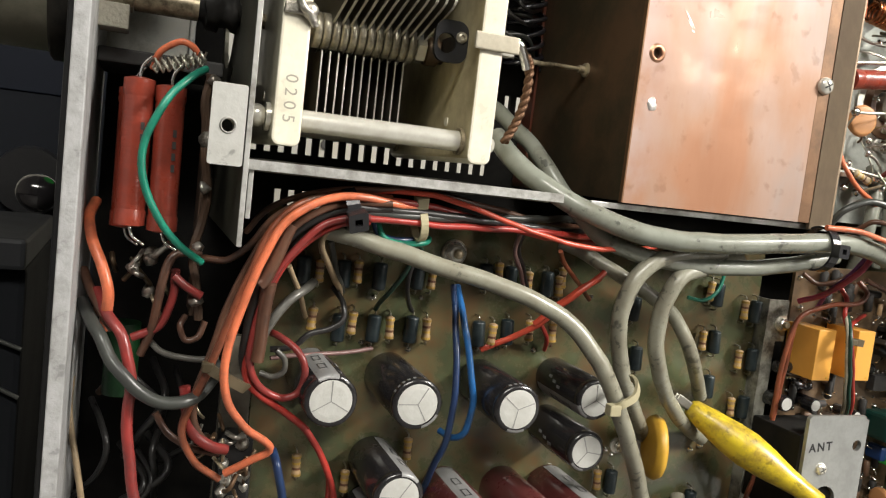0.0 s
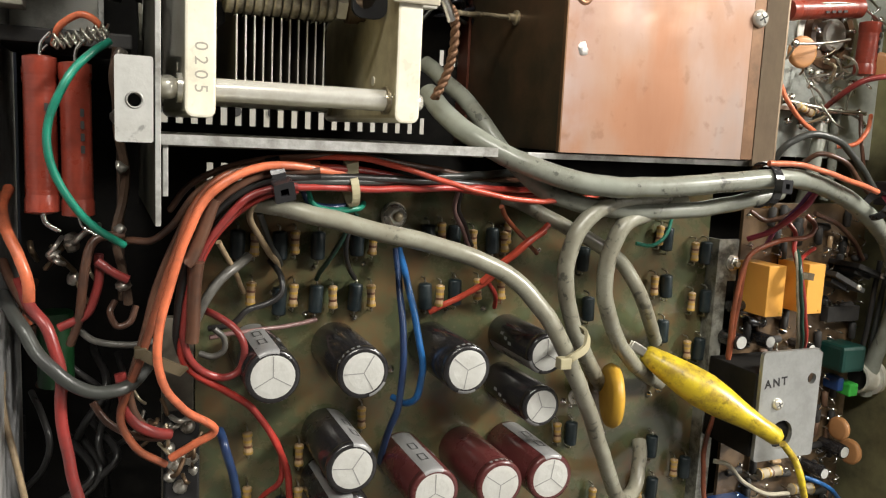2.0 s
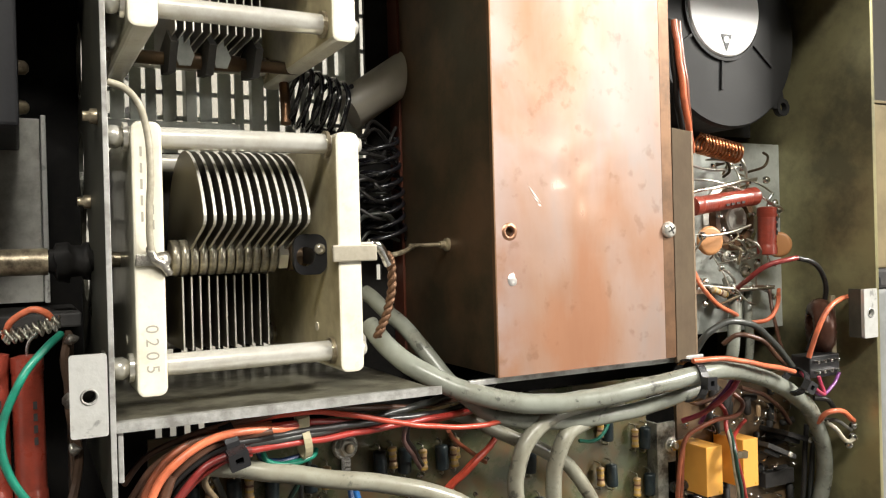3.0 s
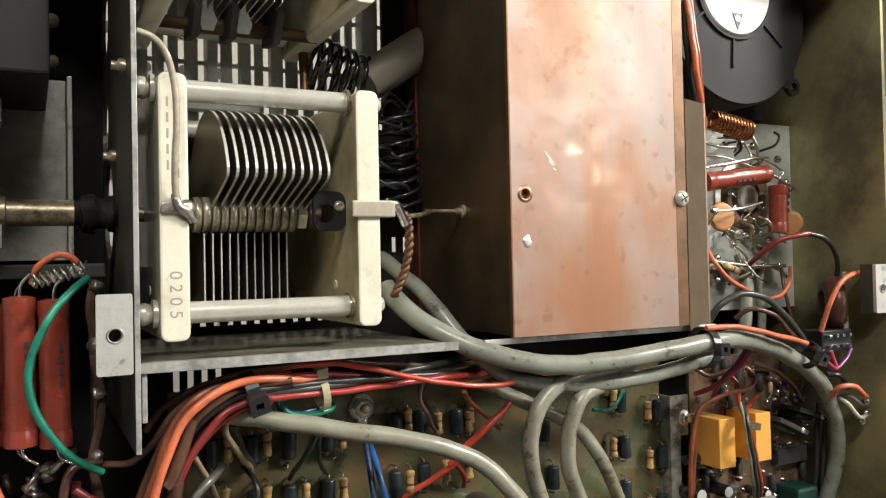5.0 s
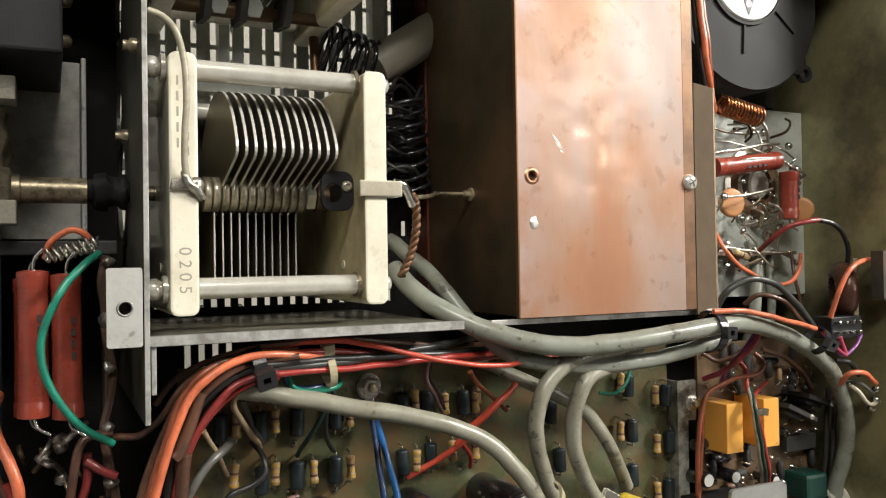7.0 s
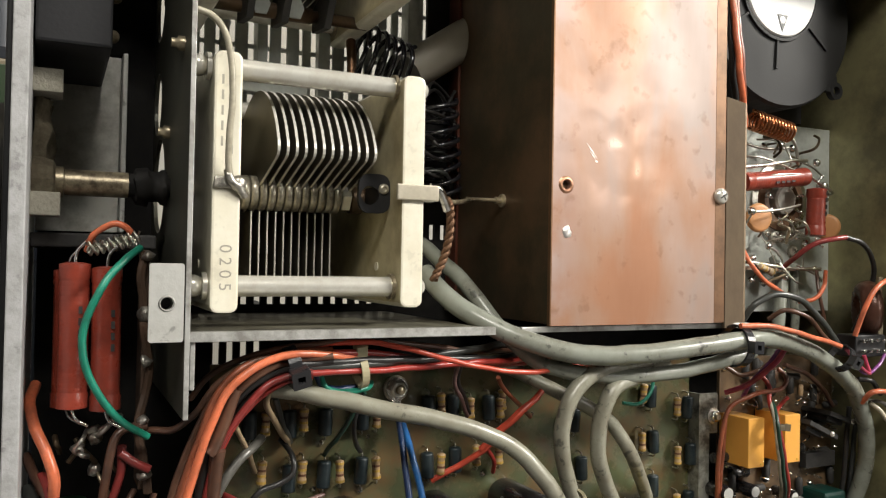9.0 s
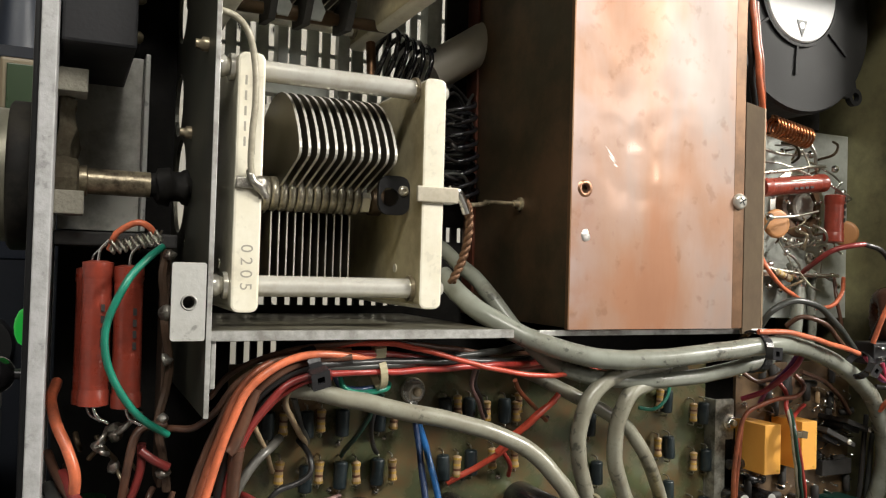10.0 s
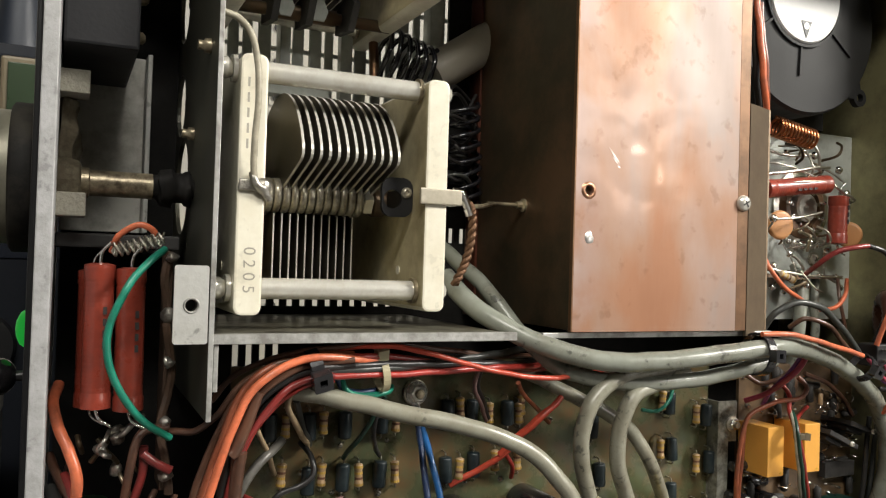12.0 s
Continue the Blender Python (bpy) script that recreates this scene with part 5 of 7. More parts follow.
for p, r in (([(146, 89, 4), (160, 88.5, 8), (180, 84, 8), (186, 82, 4)], 0.6), ([(150, 79.5, 6), (165, 82, 10), (180, 83, 10)], 0.7), ([(152, 66, 10), (165, 67, 11), (181, 70, 8)], 0.75),
             ([(186, 84, 6), (195, 79, 8), (203, 76, 4)], 0.9), ([(176, 96, 4), (176, 88, 8), (175, 82, 4)], 0.6), ([(186, 90, 3), (194, 87, 4), (203, 84, 2)], 0.6),
             ([(153, 67, 10), (151, 60, 6), (150, 55, -2)], 0.6), ([(169, 60, -4), (172, 52, 0), (174, 45, 2)], 0.4), ([(192, 56, 4), (190, 48, 3), (191, 44, 2)], 0.5),
             ([(155, 46, 3), (168, 44, 5), (185, 43, 5), (199, 43, 4)], 0.7), ([(173, 45, 5), (178, 38, 8), (186, 36, 6)], 0.6)):
    lead(p, r, "bare tinned lead bent between the socket lugs")
for x, y, z, r in ((152, 66, 9, 1.8), (151.5, 78, 6, 1.6), (176, 96, 2, 1.8), (183, 95, 2, 1.8), (199, 90, 1, 1.8), (204, 80, 1, 1.7), (204.5, 74, 1, 1.7), (203, 66, 0, 1.5), (183.5, 56.5, -5, 2.4),
                   (176, 58, -5, 1.8), (190, 57.5, -5, 1.9), (152, 57, -5, 2.6), (174, 43, 3, 2.4), (177, 39, 4, 1.8), (160, 47, 2, 1.7), (191.5, 54, 2, 1.8), (157, 36, -4, 2.2), (168, 44, 3, 1.5), (186, 43, 3, 1.4), (196, 43, 3, 1.4)):
    b = lathe([(r, 0), (r * 0.95, r * 0.5), (r * 0.6, r), (0, r * 1.2)], at=(x, y, z), seg=10)
    solo("solder_lug", b, SOLDER, "blob of bright solder on a terminal lug", "solder", "solder lugs", smooth=True)
tangle = random.Random(21)
for k in range(30):
    x, y = tangle.choice(((172, 96), (186, 92), (199, 86), (203, 78), (180, 84), (158, 68), (172, 60), (186, 58), (160, 44), (176, 42), (192, 43), (184, 34)))
    p = Vector((x + tangle.uniform(-5, 5), y + tangle.uniform(-4, 4), tangle.uniform(-5, 2)))
    g = Vector((tangle.uniform(-13, 13), tangle.uniform(-9, 9), tangle.uniform(-1, 5)))
    if p.x + g.x < 206:
        lead([p, p + g * 0.25 + Vector((0, 0, tangle.uniform(2, 7))), p + g * 0.75 + Vector((0, 0, tangle.uniform(1, 6))), p + g], tangle.uniform(0.5, 0.95), "bare lead crossing the valve socket", tangle.choice((DUST, DUST, BRASS, BRONZE)))
        if k % 2:
            q = p + g
            bead = lathe([(1.3, -0.8), (1.5, 0), (1.0, 1.1), (0, 1.5)], at=q, seg=9)
            for v in bead.verts:
                v.co += 0.5 * noise.noise_vector(v.co * 0.7)
            solo("solder_lug", bead, SOLDER, "blob of bright solder on a bare lead", "solder", "solder lugs", smooth=True)
for p, r in (([(147, 97, 2), (156, 95, 3), (168, 93.5, 3), (180, 95, 3)], 0.9), ([(149, 84, 8), (162, 86, 9), (176, 88.5, 8), (190, 90, 4)], 1.0), ([(176, 100, 7), (179, 94, 8), (182, 88, 6)], 1.0)):
    lead(p, r, "stiff tinned lead along the resistors")
b = box(150, 201, 42, 43.6, -6, 3)
solo("terminal_strip", b, mat("strip_paxolin", (0.12, 0.07, 0.04), 0.5, 0, 0.15, 300, 0.1), "narrow brown terminal strip with tinned lugs", "terminal strip")


R4 = resistor("cream banded resistor soldered to the terminal strip", 9, 1.6, mat("resistor_cream", (0.55, 0.45, 0.30), 0.4, 0, 0.08, 400, 0.1))
R4.matrix_world = spot(166, 42.5, 1, 70)
for x, y, r in ((155.5, 57.5, 2.4), (181.5, 57.0, 2.6), (193, 50.5, 2.4), (155, 36, 2.2), (201, 52, 1.8)):
    t = thing("screw", "plated screw on the grey sub-chassis", "screw", "sub-chassis screws", at=spot(x, y, -6))
    part("washer", lathe([(r * 1.35, 0), (r * 1.35, 0.5)], seg=18), DUST, t)
    screw(r, "head", parent=t, at=(0, 0, 0.5))


def toroid(at, label):
    t = thing("toroid_coil", label, "coil", at=at)
    b = bmesh.new()
    n, m = 40, 10
    vs = [[b.verts.new(((8 + 4.2 * math.cos(2 * math.pi * j / m)) * math.cos(2 * math.pi * i / n), (8 + 4.2 * math.cos(2 * math.pi * j / m)) * math.sin(2 * math.pi * i / n), 4.2 * math.sin(2 * math.pi * j / m) * (1 + 0.1 * (i % 2)))) for j in range(m)] for i in range(n)]
    for i in range(n):
        for j in range(m):
            b.faces.new((vs[i][j], vs[(i + 1) % n][j], vs[(i + 1) % n][(j + 1) % m], vs[i][(j + 1) % m]))
    b.transform(Matrix.Rotation(radians(50), 4, "Y"))
    part("winding", b, mat("brown_winding", (0.10, 0.045, 0.03), 0.3, 0.3, 0.3, 500, 0.3), t, smooth=True)
    part("clamp", box(-1.4, 1.4, -13.5, 13.5, 5.5, 6.5, 0.3), BRASS, t)


toroid(spot(205.5, 26.5, 22), "brown wound toroid coil beside the side panel")


def connector():
    t = thing("connector", "black plastic connector block with bright pins", "connector", at=spot(196, 12, 22))
    part("block", box(-9, 9, -4.5, 4.5, 0, 9, 0.6), BLACK, t)
    for k in range(4):
        for y in (-2, 2.2):
            part("pin", box(-6.8 + 4 * k, -5.4 + 4 * k, y - 0.6, y + 0.6, 9, 11.2, 0.2), SOLDER, t)


connector()
for x, y, z in ((213, -14.5, 31), (212.5, -19, 31), (211.5, -22.5, 30)):
    b = lathe([(1.3, -1.2), (1.9, 0), (1.2, 1.5), (0, 1.9)], axis="x", at=(x, y, z), seg=10)
    solo("solder_lug", b, SOLDER, "blob of bright solder on a cut cable strand", "solder", "solder lugs", smooth=True)


def socket_on_side():
    t = thing("phono_socket", "round chromed socket on the olive side panel", "socket", at=spot(216, -67, 8))
    turn = Matrix.Rotation(radians(-90), 4, "Y")
    part("barrel", lathe([(8, 0), (8, 2), (6.5, 2.4), (6.5, 9), (5.6, 9.4), (5.6, 3)], seg=28, turn=turn), NICKEL, t, smooth=True)
    part("insert", lathe([(5.4, 0.5), (5.4, 7.5), (0, 7.6)], seg=24, turn=turn), BLACK, t)


socket_on_side()

# ---------------------------------------------------------------- tuning capacitor details
def strap():
    t = thing("braided_strap", "brown tarnished braided copper strap from the end plate", "strap", at=spot(-1, 64, 26))
    braid = mat("tarnished_braid", (0.14, 0.075, 0.042), 0.5, 0.7, 0.3, 900, 0.8)
    a = [Vector(p) for p in ((8.5, -1, -5), (10.5, -4, -6), (11, -12, -7), (9.5, -20, -8), (6.5, -27, -9))]
    for s in (0, 1):
        pts = []
        line = spline(a, 8)
        for k, p in enumerate(line):
            w = 1.3 * k + math.pi * s
            pts.append(p + 0.65 * Vector((math.cos(w), 0, math.sin(w))))
        part("strand", tube(pts, 0.95, seg=6, step=2), braid, t, smooth=True)
    part("tip", tube([(2, 2, -3), (5, 1.5, -3), (8, -2, -5), (9.5, -4.5, -6)], 1.5, seg=8), SOLDER, t, smooth=True)
    part("clip", box(-10, 3, -2.6, 2.6, -5.8, -1.4, 0.5), NICKEL, t)
    part("pin_wire", tube([(9, -2, -6), (18, -1, -14), (27, 0.8, -24)], 0.8, seg=8), BRASS, t, smooth=True)


strap()
b = box(-66.8, -58.6, 61.6, 64.8, 31.05, 32.2, 0.5)
tube([(-63.2, 66.5, 32.6), (-62.4, 63.6, 33.2), (-60.2, 62.0, 32.6), (-58.6, 59.4, 31.4)], 1.15, seg=8, bm=b)
lathe([(2.3, 0), (2.1, 1.0), (1.2, 1.8), (0, 2.0)], at=(-60.2, 63.0, 31.6), seg=12, bm=b)
for v in b.verts:
    v.co += 0.35 * noise.noise_vector(v.co * 0.8)
solo("solder_lug", b, SOLDER_DULL, "bright solder lug on the ceramic end plate", "solder", "solder lugs", smooth=True)


def stamped_digits():
    """The number printed down the near end plate."""
    cu = bpy.data.curves.new("printed_number", "FONT")
    cu.body, cu.size, cu.extrude, cu.space_character = "0205", 0.0046, 0.00002, 1.5
    cu.materials.append(mat("grey_ink", (0.36, 0.34, 0.28), 0.6, 0, 0.1, 300, 0.05))
    ob = new("printed_number", cu)
    ob.parent = VC
    ob.matrix_basis = Matrix.Translation(LOCAL @ Vector((2.4, 17.4, 31.06 - FLOOR))) @ Matrix.Rotation(radians(90), 4, "X") @ Matrix.Rotation(radians(-90), 4, "Z")
    bars = None
    for k in range(5):
        bars = box(2.0, 2.6, 44 + 4.2 * k, 46.6 + 4.2 * k, 77.02, 77.06, bm=bars)
        bars = box(4.6, 5.2, 42 + 4.0 * k, 44.4 + 4.0 * k, 77.02, 77.06, bm=bars)
    part("faded_print", bars, MATS["grey_ink"], VC)


stamped_digits()


def clearance_studs():
    for y, z in ((33.5, 20), (100, 28), (80, 0)):
        b = lathe([(2.0, 0), (2.0, 1.6), (1.3, 2.0), (1.3, 3.4)], at=(-74.6, y, z), seg=10, turn=Matrix.Rotation(radians(-90), 4, "Y"))
        solo("stud", b, BRASS, "small brass stud on the partition sheet", "stud", "partition studs", smooth=True)


clearance_studs()


def anode_parts():
    """Deep between the tuning capacitor and the copper box: a ribbed black coil, a white tube and leads."""
    for label, start, step, r, turns, up in (("glossy black wire coil deep in the chassis", Vector((-6, 120, -30)), Vector((3.4, -0.9, 0)), 10.5, 6, Vector((0, 0.96, 0.28))),
                                             ("second glossy black wire coil beside the copper box", Vector((25, 104, -26)), Vector((0.9, -4.6, -1.2)), 8.0, 8, Vector((0.95, 0.1, 0.3)))):
        t = thing("choke_coil", label, "coil", "choke coils", at=spot(*start))
        u = step.normalized()
        side = (up - up.dot(u) * u).normalized()
        over = u.cross(side)
        pts = [step * k / 12 + r * (math.cos(2 * math.pi * k / 12) * side + math.sin(2 * math.pi * k / 12) * over) for k in range(12 * turns + 1)]
        part("winding", tube(pts, 0.95, seg=8, step=2, wob=0.8), mat("black_enamel_wire", (0.010, 0.010, 0.013), 0.16, 0, 0.2, 500, 0.05, coat=0.6), t, smooth=True)
    b = rod((18, 116.5, -36), (46, 135.5, -36), 7.8, 32)
    solo("ceramic_tube", b, mat("warm_white_ceramic", (0.36, 0.335, 0.28), 0.4, 0, 0.05, 300, 0.05), "off-white ceramic tube beside the copper box", "tube", smooth=True)
    for k in range(13):
        y = 66 + 3.6 * k
        wire([(rng.uniform(2, 9), y + rng.uniform(-6, 6), -34), (rng.uniform(12, 20), y + rng.uniform(-8, 8), rng.uniform(-30, -16)), (rng.uniform(22, 30), y + rng.uniform(-8, 8), rng.uniform(-34, -20)), (38, y + rng.uniform(-6, 6), -36)], 0.7, rng.choice(["black", "black", "black", "darkgrey", "black"]), "dark wire deep in the chassis beside the box")
    wire([(-9, 109, -26), (-8.5, 114, -27), (-8, 124, -30)], 1.8, COPPER_EDGE, "copper connecting rod deep in the chassis", "rod", "rod")


anode_parts()


# ---------------------------------------------------------------- front bay details
def left_bay():
    t = thing("transformer", "black crackle-painted transformer box in the front bay", "transformer", at=spot(-98.7, 110, -46))
    crackle = mat("black_crackle", (0.012, 0.012, 0.014), 0.5, 0, 0.2, 900, 0.12, spec=0.35)
    part("cover", box(-11.9, 6.6, -12.2, 42, 8, 68, 0.8), crackle, t)
    part("foot", box(-11.9, 6.6, -12.2, 42, 0, 7.9, 0.5), crackle, t)
    for y, z in ((-5, 52), (4, 60)):
        part("side_screw", lathe([(2.0, 0), (1.8, 1.6), (0.9, 2.4), (0, 2.5)], axis="x", at=(6.7, y, z), seg=12), BRASS, t, smooth=True)
    t = thing("backing_plate", "dull grey plate with a bright edge behind the control shaft", "plate", at=spot(-96, 75, -34))
    part("plate", box(-14.5, 9.6, -24.5, 33, -1.5, 1.5, 0.3), mat("dull_grey_plate", (0.72, 0.71, 0.65), 0.45, 0.1, 0.12, 200, 0.1, (0.26, 0.25, 0.21), 0.7, 60), t)
    part("edge", box(9.7, 11.2, -24.5, 33, -1.5, 9, 0.3), ALU, t, "bright bare edge")
    b = box(-111, -106, 60, 87, -9, 3, 1.5)
    bmesh.ops.subdivide_edges(b, edges=b.edges[:], cuts=5, use_grid_fill=True)
    for v in b.verts:
        v.co += 2.6 * noise.noise_vector(v.co * 0.13) + 0.9 * noise.noise_vector(v.co * 0.5)
    solo("dust_clump", b, DUSTY_BROWN, "thick brown dust caked round the control bushing", "dust", smooth=True)
    for y in (56.5, 89.8):
        b = box(-111.5, -103.6, y - 3.2, y + 3.2, 0, 12, 0.4)
        solo("mounting_block", b, mat("rough_cast_metal", (0.36, 0.34, 0.28), 0.7, 0.3, 0.2, 900, 0.9), "rough dusty mounting block on the front panel", "block", "mounting blocks")
    b = box(-111, -78, 45, 49, -40, 4, 0.6)
    solo("cross_member", b, BLACK_DULL, "black cross member above the power resistors", "bar")
    t = thing("terminal_board", "scorched brown terminal strip with soldered lugs", "terminal strip", at=spot(-81.5, -22, 14))
    burnt = mat("scorched_paxolin", (0.075, 0.042, 0.024), 0.6, 0, 0.25, 300, 0.3, (0.05, 0.03, 0.02), 0.6, 120)
    part("strip", tube([(1.5, 0, 2), (0.4, 8, 3), (-0.6, 18, 2.5), (0.8, 30, 2), (-0.4, 44, 2.6), (-1.4, 56, 3), (-0.8, 66, 3)], 1.25, seg=7, wob=1.3), burnt, t)
    part("backing", box(-0.8, 0.8, 0, 66, -14, 0, 0.3), burnt, t)
    for y in (5, 20, 36, 49, 65):
        q = rng.uniform(0.8, 1.5)
        b = lathe([(1.5 * q, 0), (1.4 * q, 0.6), (0.8 * q, 1.3), (0.3, 1.8)], at=(rng.uniform(-1.5, 0.8), y, 4), seg=9)
        for v in b.verts:
            v.co += 0.7 * noise.noise_vector(v.co * 0.6)
        part("lug", b, SOLDER_DULL, t, smooth=True)
    # grimy solder tags and short leads below the power resistors and by the fuse block
    grime = random.Random(33)
    for k in range(26):
        x, y, z = grime.choice(((-97, -8, 12), (-92, -14, 10), (-86, -18, 12), (-100, -4, 10), (-67, -62, 12), (-66, -72, 12), (-72, -58, 10)))
        p = Vector((x + grime.uniform(-4, 4), y + grime.uniform(-5, 5), z + grime.uniform(-4, 3)))
        g = Vector((grime.uniform(-7, 7), grime.uniform(-9, 9), grime.uniform(-4, 4)))
        lead([p, p + g * 0.4 + Vector((0, 0, 3)), p + g], grime.uniform(0.6, 1.1), "grimy bare lead in the front bay", grime.choice((BRONZE, BRONZE, BRASS, SOLDER_DULL)))
        if k % 2 == 0:
            bead = lathe([(1.0, -1.2), (1.9, 0), (1.5, 1.2), (0.5, 1.8), (0, 1.9)], at=p, seg=10)
            for v in bead.verts:
                v.co += 0.8 * noise.noise_vector(v.co * 0.5)
            solo("solder_lug", bead, SOLDER_DULL, "grimy blob of solder on a tag in the front bay", "solder", "solder lugs", smooth=True)
    # bare twisted leads above the power resistors
    for k in range(4):
        pts = []
        for j in range(28):
            f = j / 27
            a = 1.9 * j + 1.6 * k
            pts.append((-97 + 13 * f, 43.5 + 3.0 * f + 0.9 * math.cos(a) + 0.7 * k, 18 + 4 * f + 0.9 * math.sin(a)))
        lead(pts, 0.42, "bare twisted resistor lead soldered to the strip")
    # harness supports low in the bay
    b = box(-70.5, -61.5, -140, -30, -1.5, 2.0, 0.4)
    solo("harness_bar", b, mat("dusty_clear_plastic", (0.055, 0.048, 0.036), 0.4, 0, 0.4, 200, 0.3, (0.14, 0.125, 0.095), 0.6, 120), "grimy plastic mounting bar beside the board", "bar")
    t = thing("fuse_block", "black fuse block with bright screw terminals", "terminal block", at=spot(-65.5, -84, 2))
    part("block", box(-4.8, 4.8, -14, 26, 0, 9, 0.8), BLACK, t)
    for y in (-6, 6, 13, 24):
        part("screw", lathe([(2.2, 0), (2.0, 1.0), (0.8, 1.7), (0, 1.8)], at=(rng.uniform(-2.2, 2.2), y, 9), seg=10), SOLDER_DULL, t, smooth=True)
    b = lathe([(5, 0), (5, 22)], axis="y", at=(-99, -52, -12), seg=14)
    solo("pilot_lamp", b, mat("green_plastic_dark", (0.004, 0.03, 0.008), 0.4, 0, 0.1, 200, 0.1), "dark green plastic lamp cover deep in the bay", "lamp", smooth=True)
    for k in range(12):
        x, y = rng.uniform(-108, -80), rng.uniform(-130, -20)
        wire([(x, y, -30), (x + rng.uniform(-9, 9), y - 8, -14), (x + rng.uniform(-9, 9), y - 20, -18), (x + rng.uniform(-9, 9), y - 34, -32)], rng.uniform(0.8, 1.3), rng.choice(["black", "black", "brown", "black"]), "dark wire in the shadow of the front bay")


left_bay()


# ---------------------------------------------------------------- loose wires
wire([(64.0, 10.5, 22), (53.8, 8.5, 26), (30.2, 8.0, 30), (10.4, 11.6, 32), (-7.2, 16.2, 32), (-23.6, 19.0, 31), (-36.4, 18.6, 30), (-48.2, 15.4, 29)], 0.85, "vermilion", "thin vermilion wire crossing above the bundle")
wire([(4.0, 12.6, 24), (-14.0, 13.6, 27), (-28.0, 15.0, 30.5), (-40.0, 16.6, 34), (-48.2, 16.1, 35), (-58.0, 12.0, 36), (-63.2, 6.2, 36), (-67.5, -3.7, 36), (-71.1, -14.8, 35), (-73.4, -25.0, 34), (-73.7, -33.9, 33), (-71.7, -41.6, 32), (-66.7, -48.4, 30), (-58.5, -56.1, 26), (-63.3, -60.9, 23), (-69.4, -65.9, 19)], 1.15, "orange", "bright orange insulated wire sweeping from the bundle to the lug", "wire", "wire", seg=8)
wire([(-32.5, 16.9, 31), (-44.5, 16.6, 31), (-57.2, 13.2, 31), (-63.9, 6.1, 31), (-68.3, -4.0, 31), (-72.1, -15.5, 31), (-75.0, -26.1, 29), (-78.0, -36.9, 27), (-81.1, -45.2, 24), (-81.9, -53.4, 22), (-77.7, -62.3, 20), (-70.7, -68.4, 17)], 1.1, "rust", "orange-brown insulated wire in the harness", "wire", "wire", seg=8)
wire([(-30.6, 16.1, 30), (-46.2, 15.3, 29), (-58.8, 11.3, 28), (-64.7, 4.3, 27), (-69.8, -6.2, 26), (-73.6, -17.9, 26), (-76.3, -30.0, 25), (-79.8, -42.2, 24), (-79.5, -48.9, 22), (-76.1, -55.5, 20), (-70.3, -59.8, 18)], 1.1, "brown", "rust-red insulated wire in the harness", "wire", "wire", seg=8)
wire([(-33.0, 15.5, 33), (-44.8, 14.4, 33), (-53.3, 11.3, 33), (-59.4, 6.5, 33), (-63.2, -2.2, 33), (-65.1, -9.5, 32), (-65.3, -20.0, 30), (-65.0, -30.6, 28)], 1.0, "brown", "brown insulated wire in the harness", "wire", "wire", seg=8)
wire([(-60.0, 7.6, 34), (-62.4, 0.1, 34), (-65.2, -7.1, 34), (-66.9, -9.0, 34)], 1.7, "brown", "brown heat-shrink sleeve over a harness wire", "sleeve", "wire", seg=14)
wire([(-63.9, -8.6, 33), (-64.7, -18.3, 31), (-64.8, -30.5, 29)], 1.8, "brown", "brown heat-shrink sleeve hanging over the board", "sleeve", "wire", seg=14)
wire([(-32.6, 14.3, 32), (-44.5, 12.7, 32), (-54.2, 8.4, 31), (-60.8, 1.6, 30), (-65.4, -7.2, 30), (-67.8, -17.1, 30), (-68.4, -28.1, 27), (-66.3, -36.2, 22)], 1.2, "black", "black insulated wire in the harness", "wire", "wire", seg=8)
wire([(-35.3, 12.9, 31), (-44.2, 11.2, 31), (-52.5, 6.3, 30), (-58.9, -0.3, 29), (-62.3, -8.6, 28), (-65.6, -19.1, 27), (-67.5, -31.5, 22)], 1.2, "black", "black insulated wire deep in the harness", "wire", "wire", seg=8)
wire([(-38.7, 11.0, 33), (-46.7, 9.7, 33), (-52.0, 7.6, 33), (-57.1, 2.0, 33), (-62.2, -5.4, 32), (-65.2, -14.3, 31), (-67.0, -26.1, 29), (-65.5, -34.1, 27), (-61.4, -39.8, 25), (-55.9, -42.1, 24), (-51.5, -39.9, 24), (-50.7, -34.1, 25), (-53.1, -28.9, 24), (-57.5, -25.5, 20), (-60.5, -25.1, 14)], 1.05, "pink", "pinkish red wire ending in a loop over the board", "wire", "wire", seg=8)
wire([(-38.4, 9.8, 32), (-46.0, 8.7, 32), (-52.6, 4.9, 31), (-58.7, -1.1, 31), (-62.5, -8.6, 30), (-65.4, -18.9, 28), (-67.0, -29.6, 27), (-66.3, -36.5, 25), (-62.4, -41.5, 24), (-54.4, -47.1, 22), (-46.2, -54.6, 20), (-39.6, -65.5, 18), (-35.2, -77.8, 14), (-33.5, -97.1, 8)], 1.05, "red", "red wire running from the harness down the board", "wire", "wire", seg=8)
wire([(-52.8, -48.3, 20), (-44.9, -56.4, 18), (-38.3, -67.5, 15), (-37.1, -78.5, 12), (-40.7, -85.0, 8), (-44.6, -92.8, 3)], 0.9, "red", "dark red wire beside the red harness wire", "wire", "wire", seg=8)
wire([(-48.5, 7.2, 28), (-49.8, 2.3, 26), (-46.1, -4.2, 21), (-41.6, -10.0, 14), (-37.1, -15.6, 3)], 0.9, "tan", "tan insulated wire dropping to the board", "wire", "wire", seg=8)
wire([(-47.0, 3.5, 25), (-43.6, -4.0, 18), (-39.6, -10.6, 10), (-36.5, -14.6, 3)], 0.9, "darkgrey", "dark grey wire dropping to the board", "wire", "wire", seg=8)
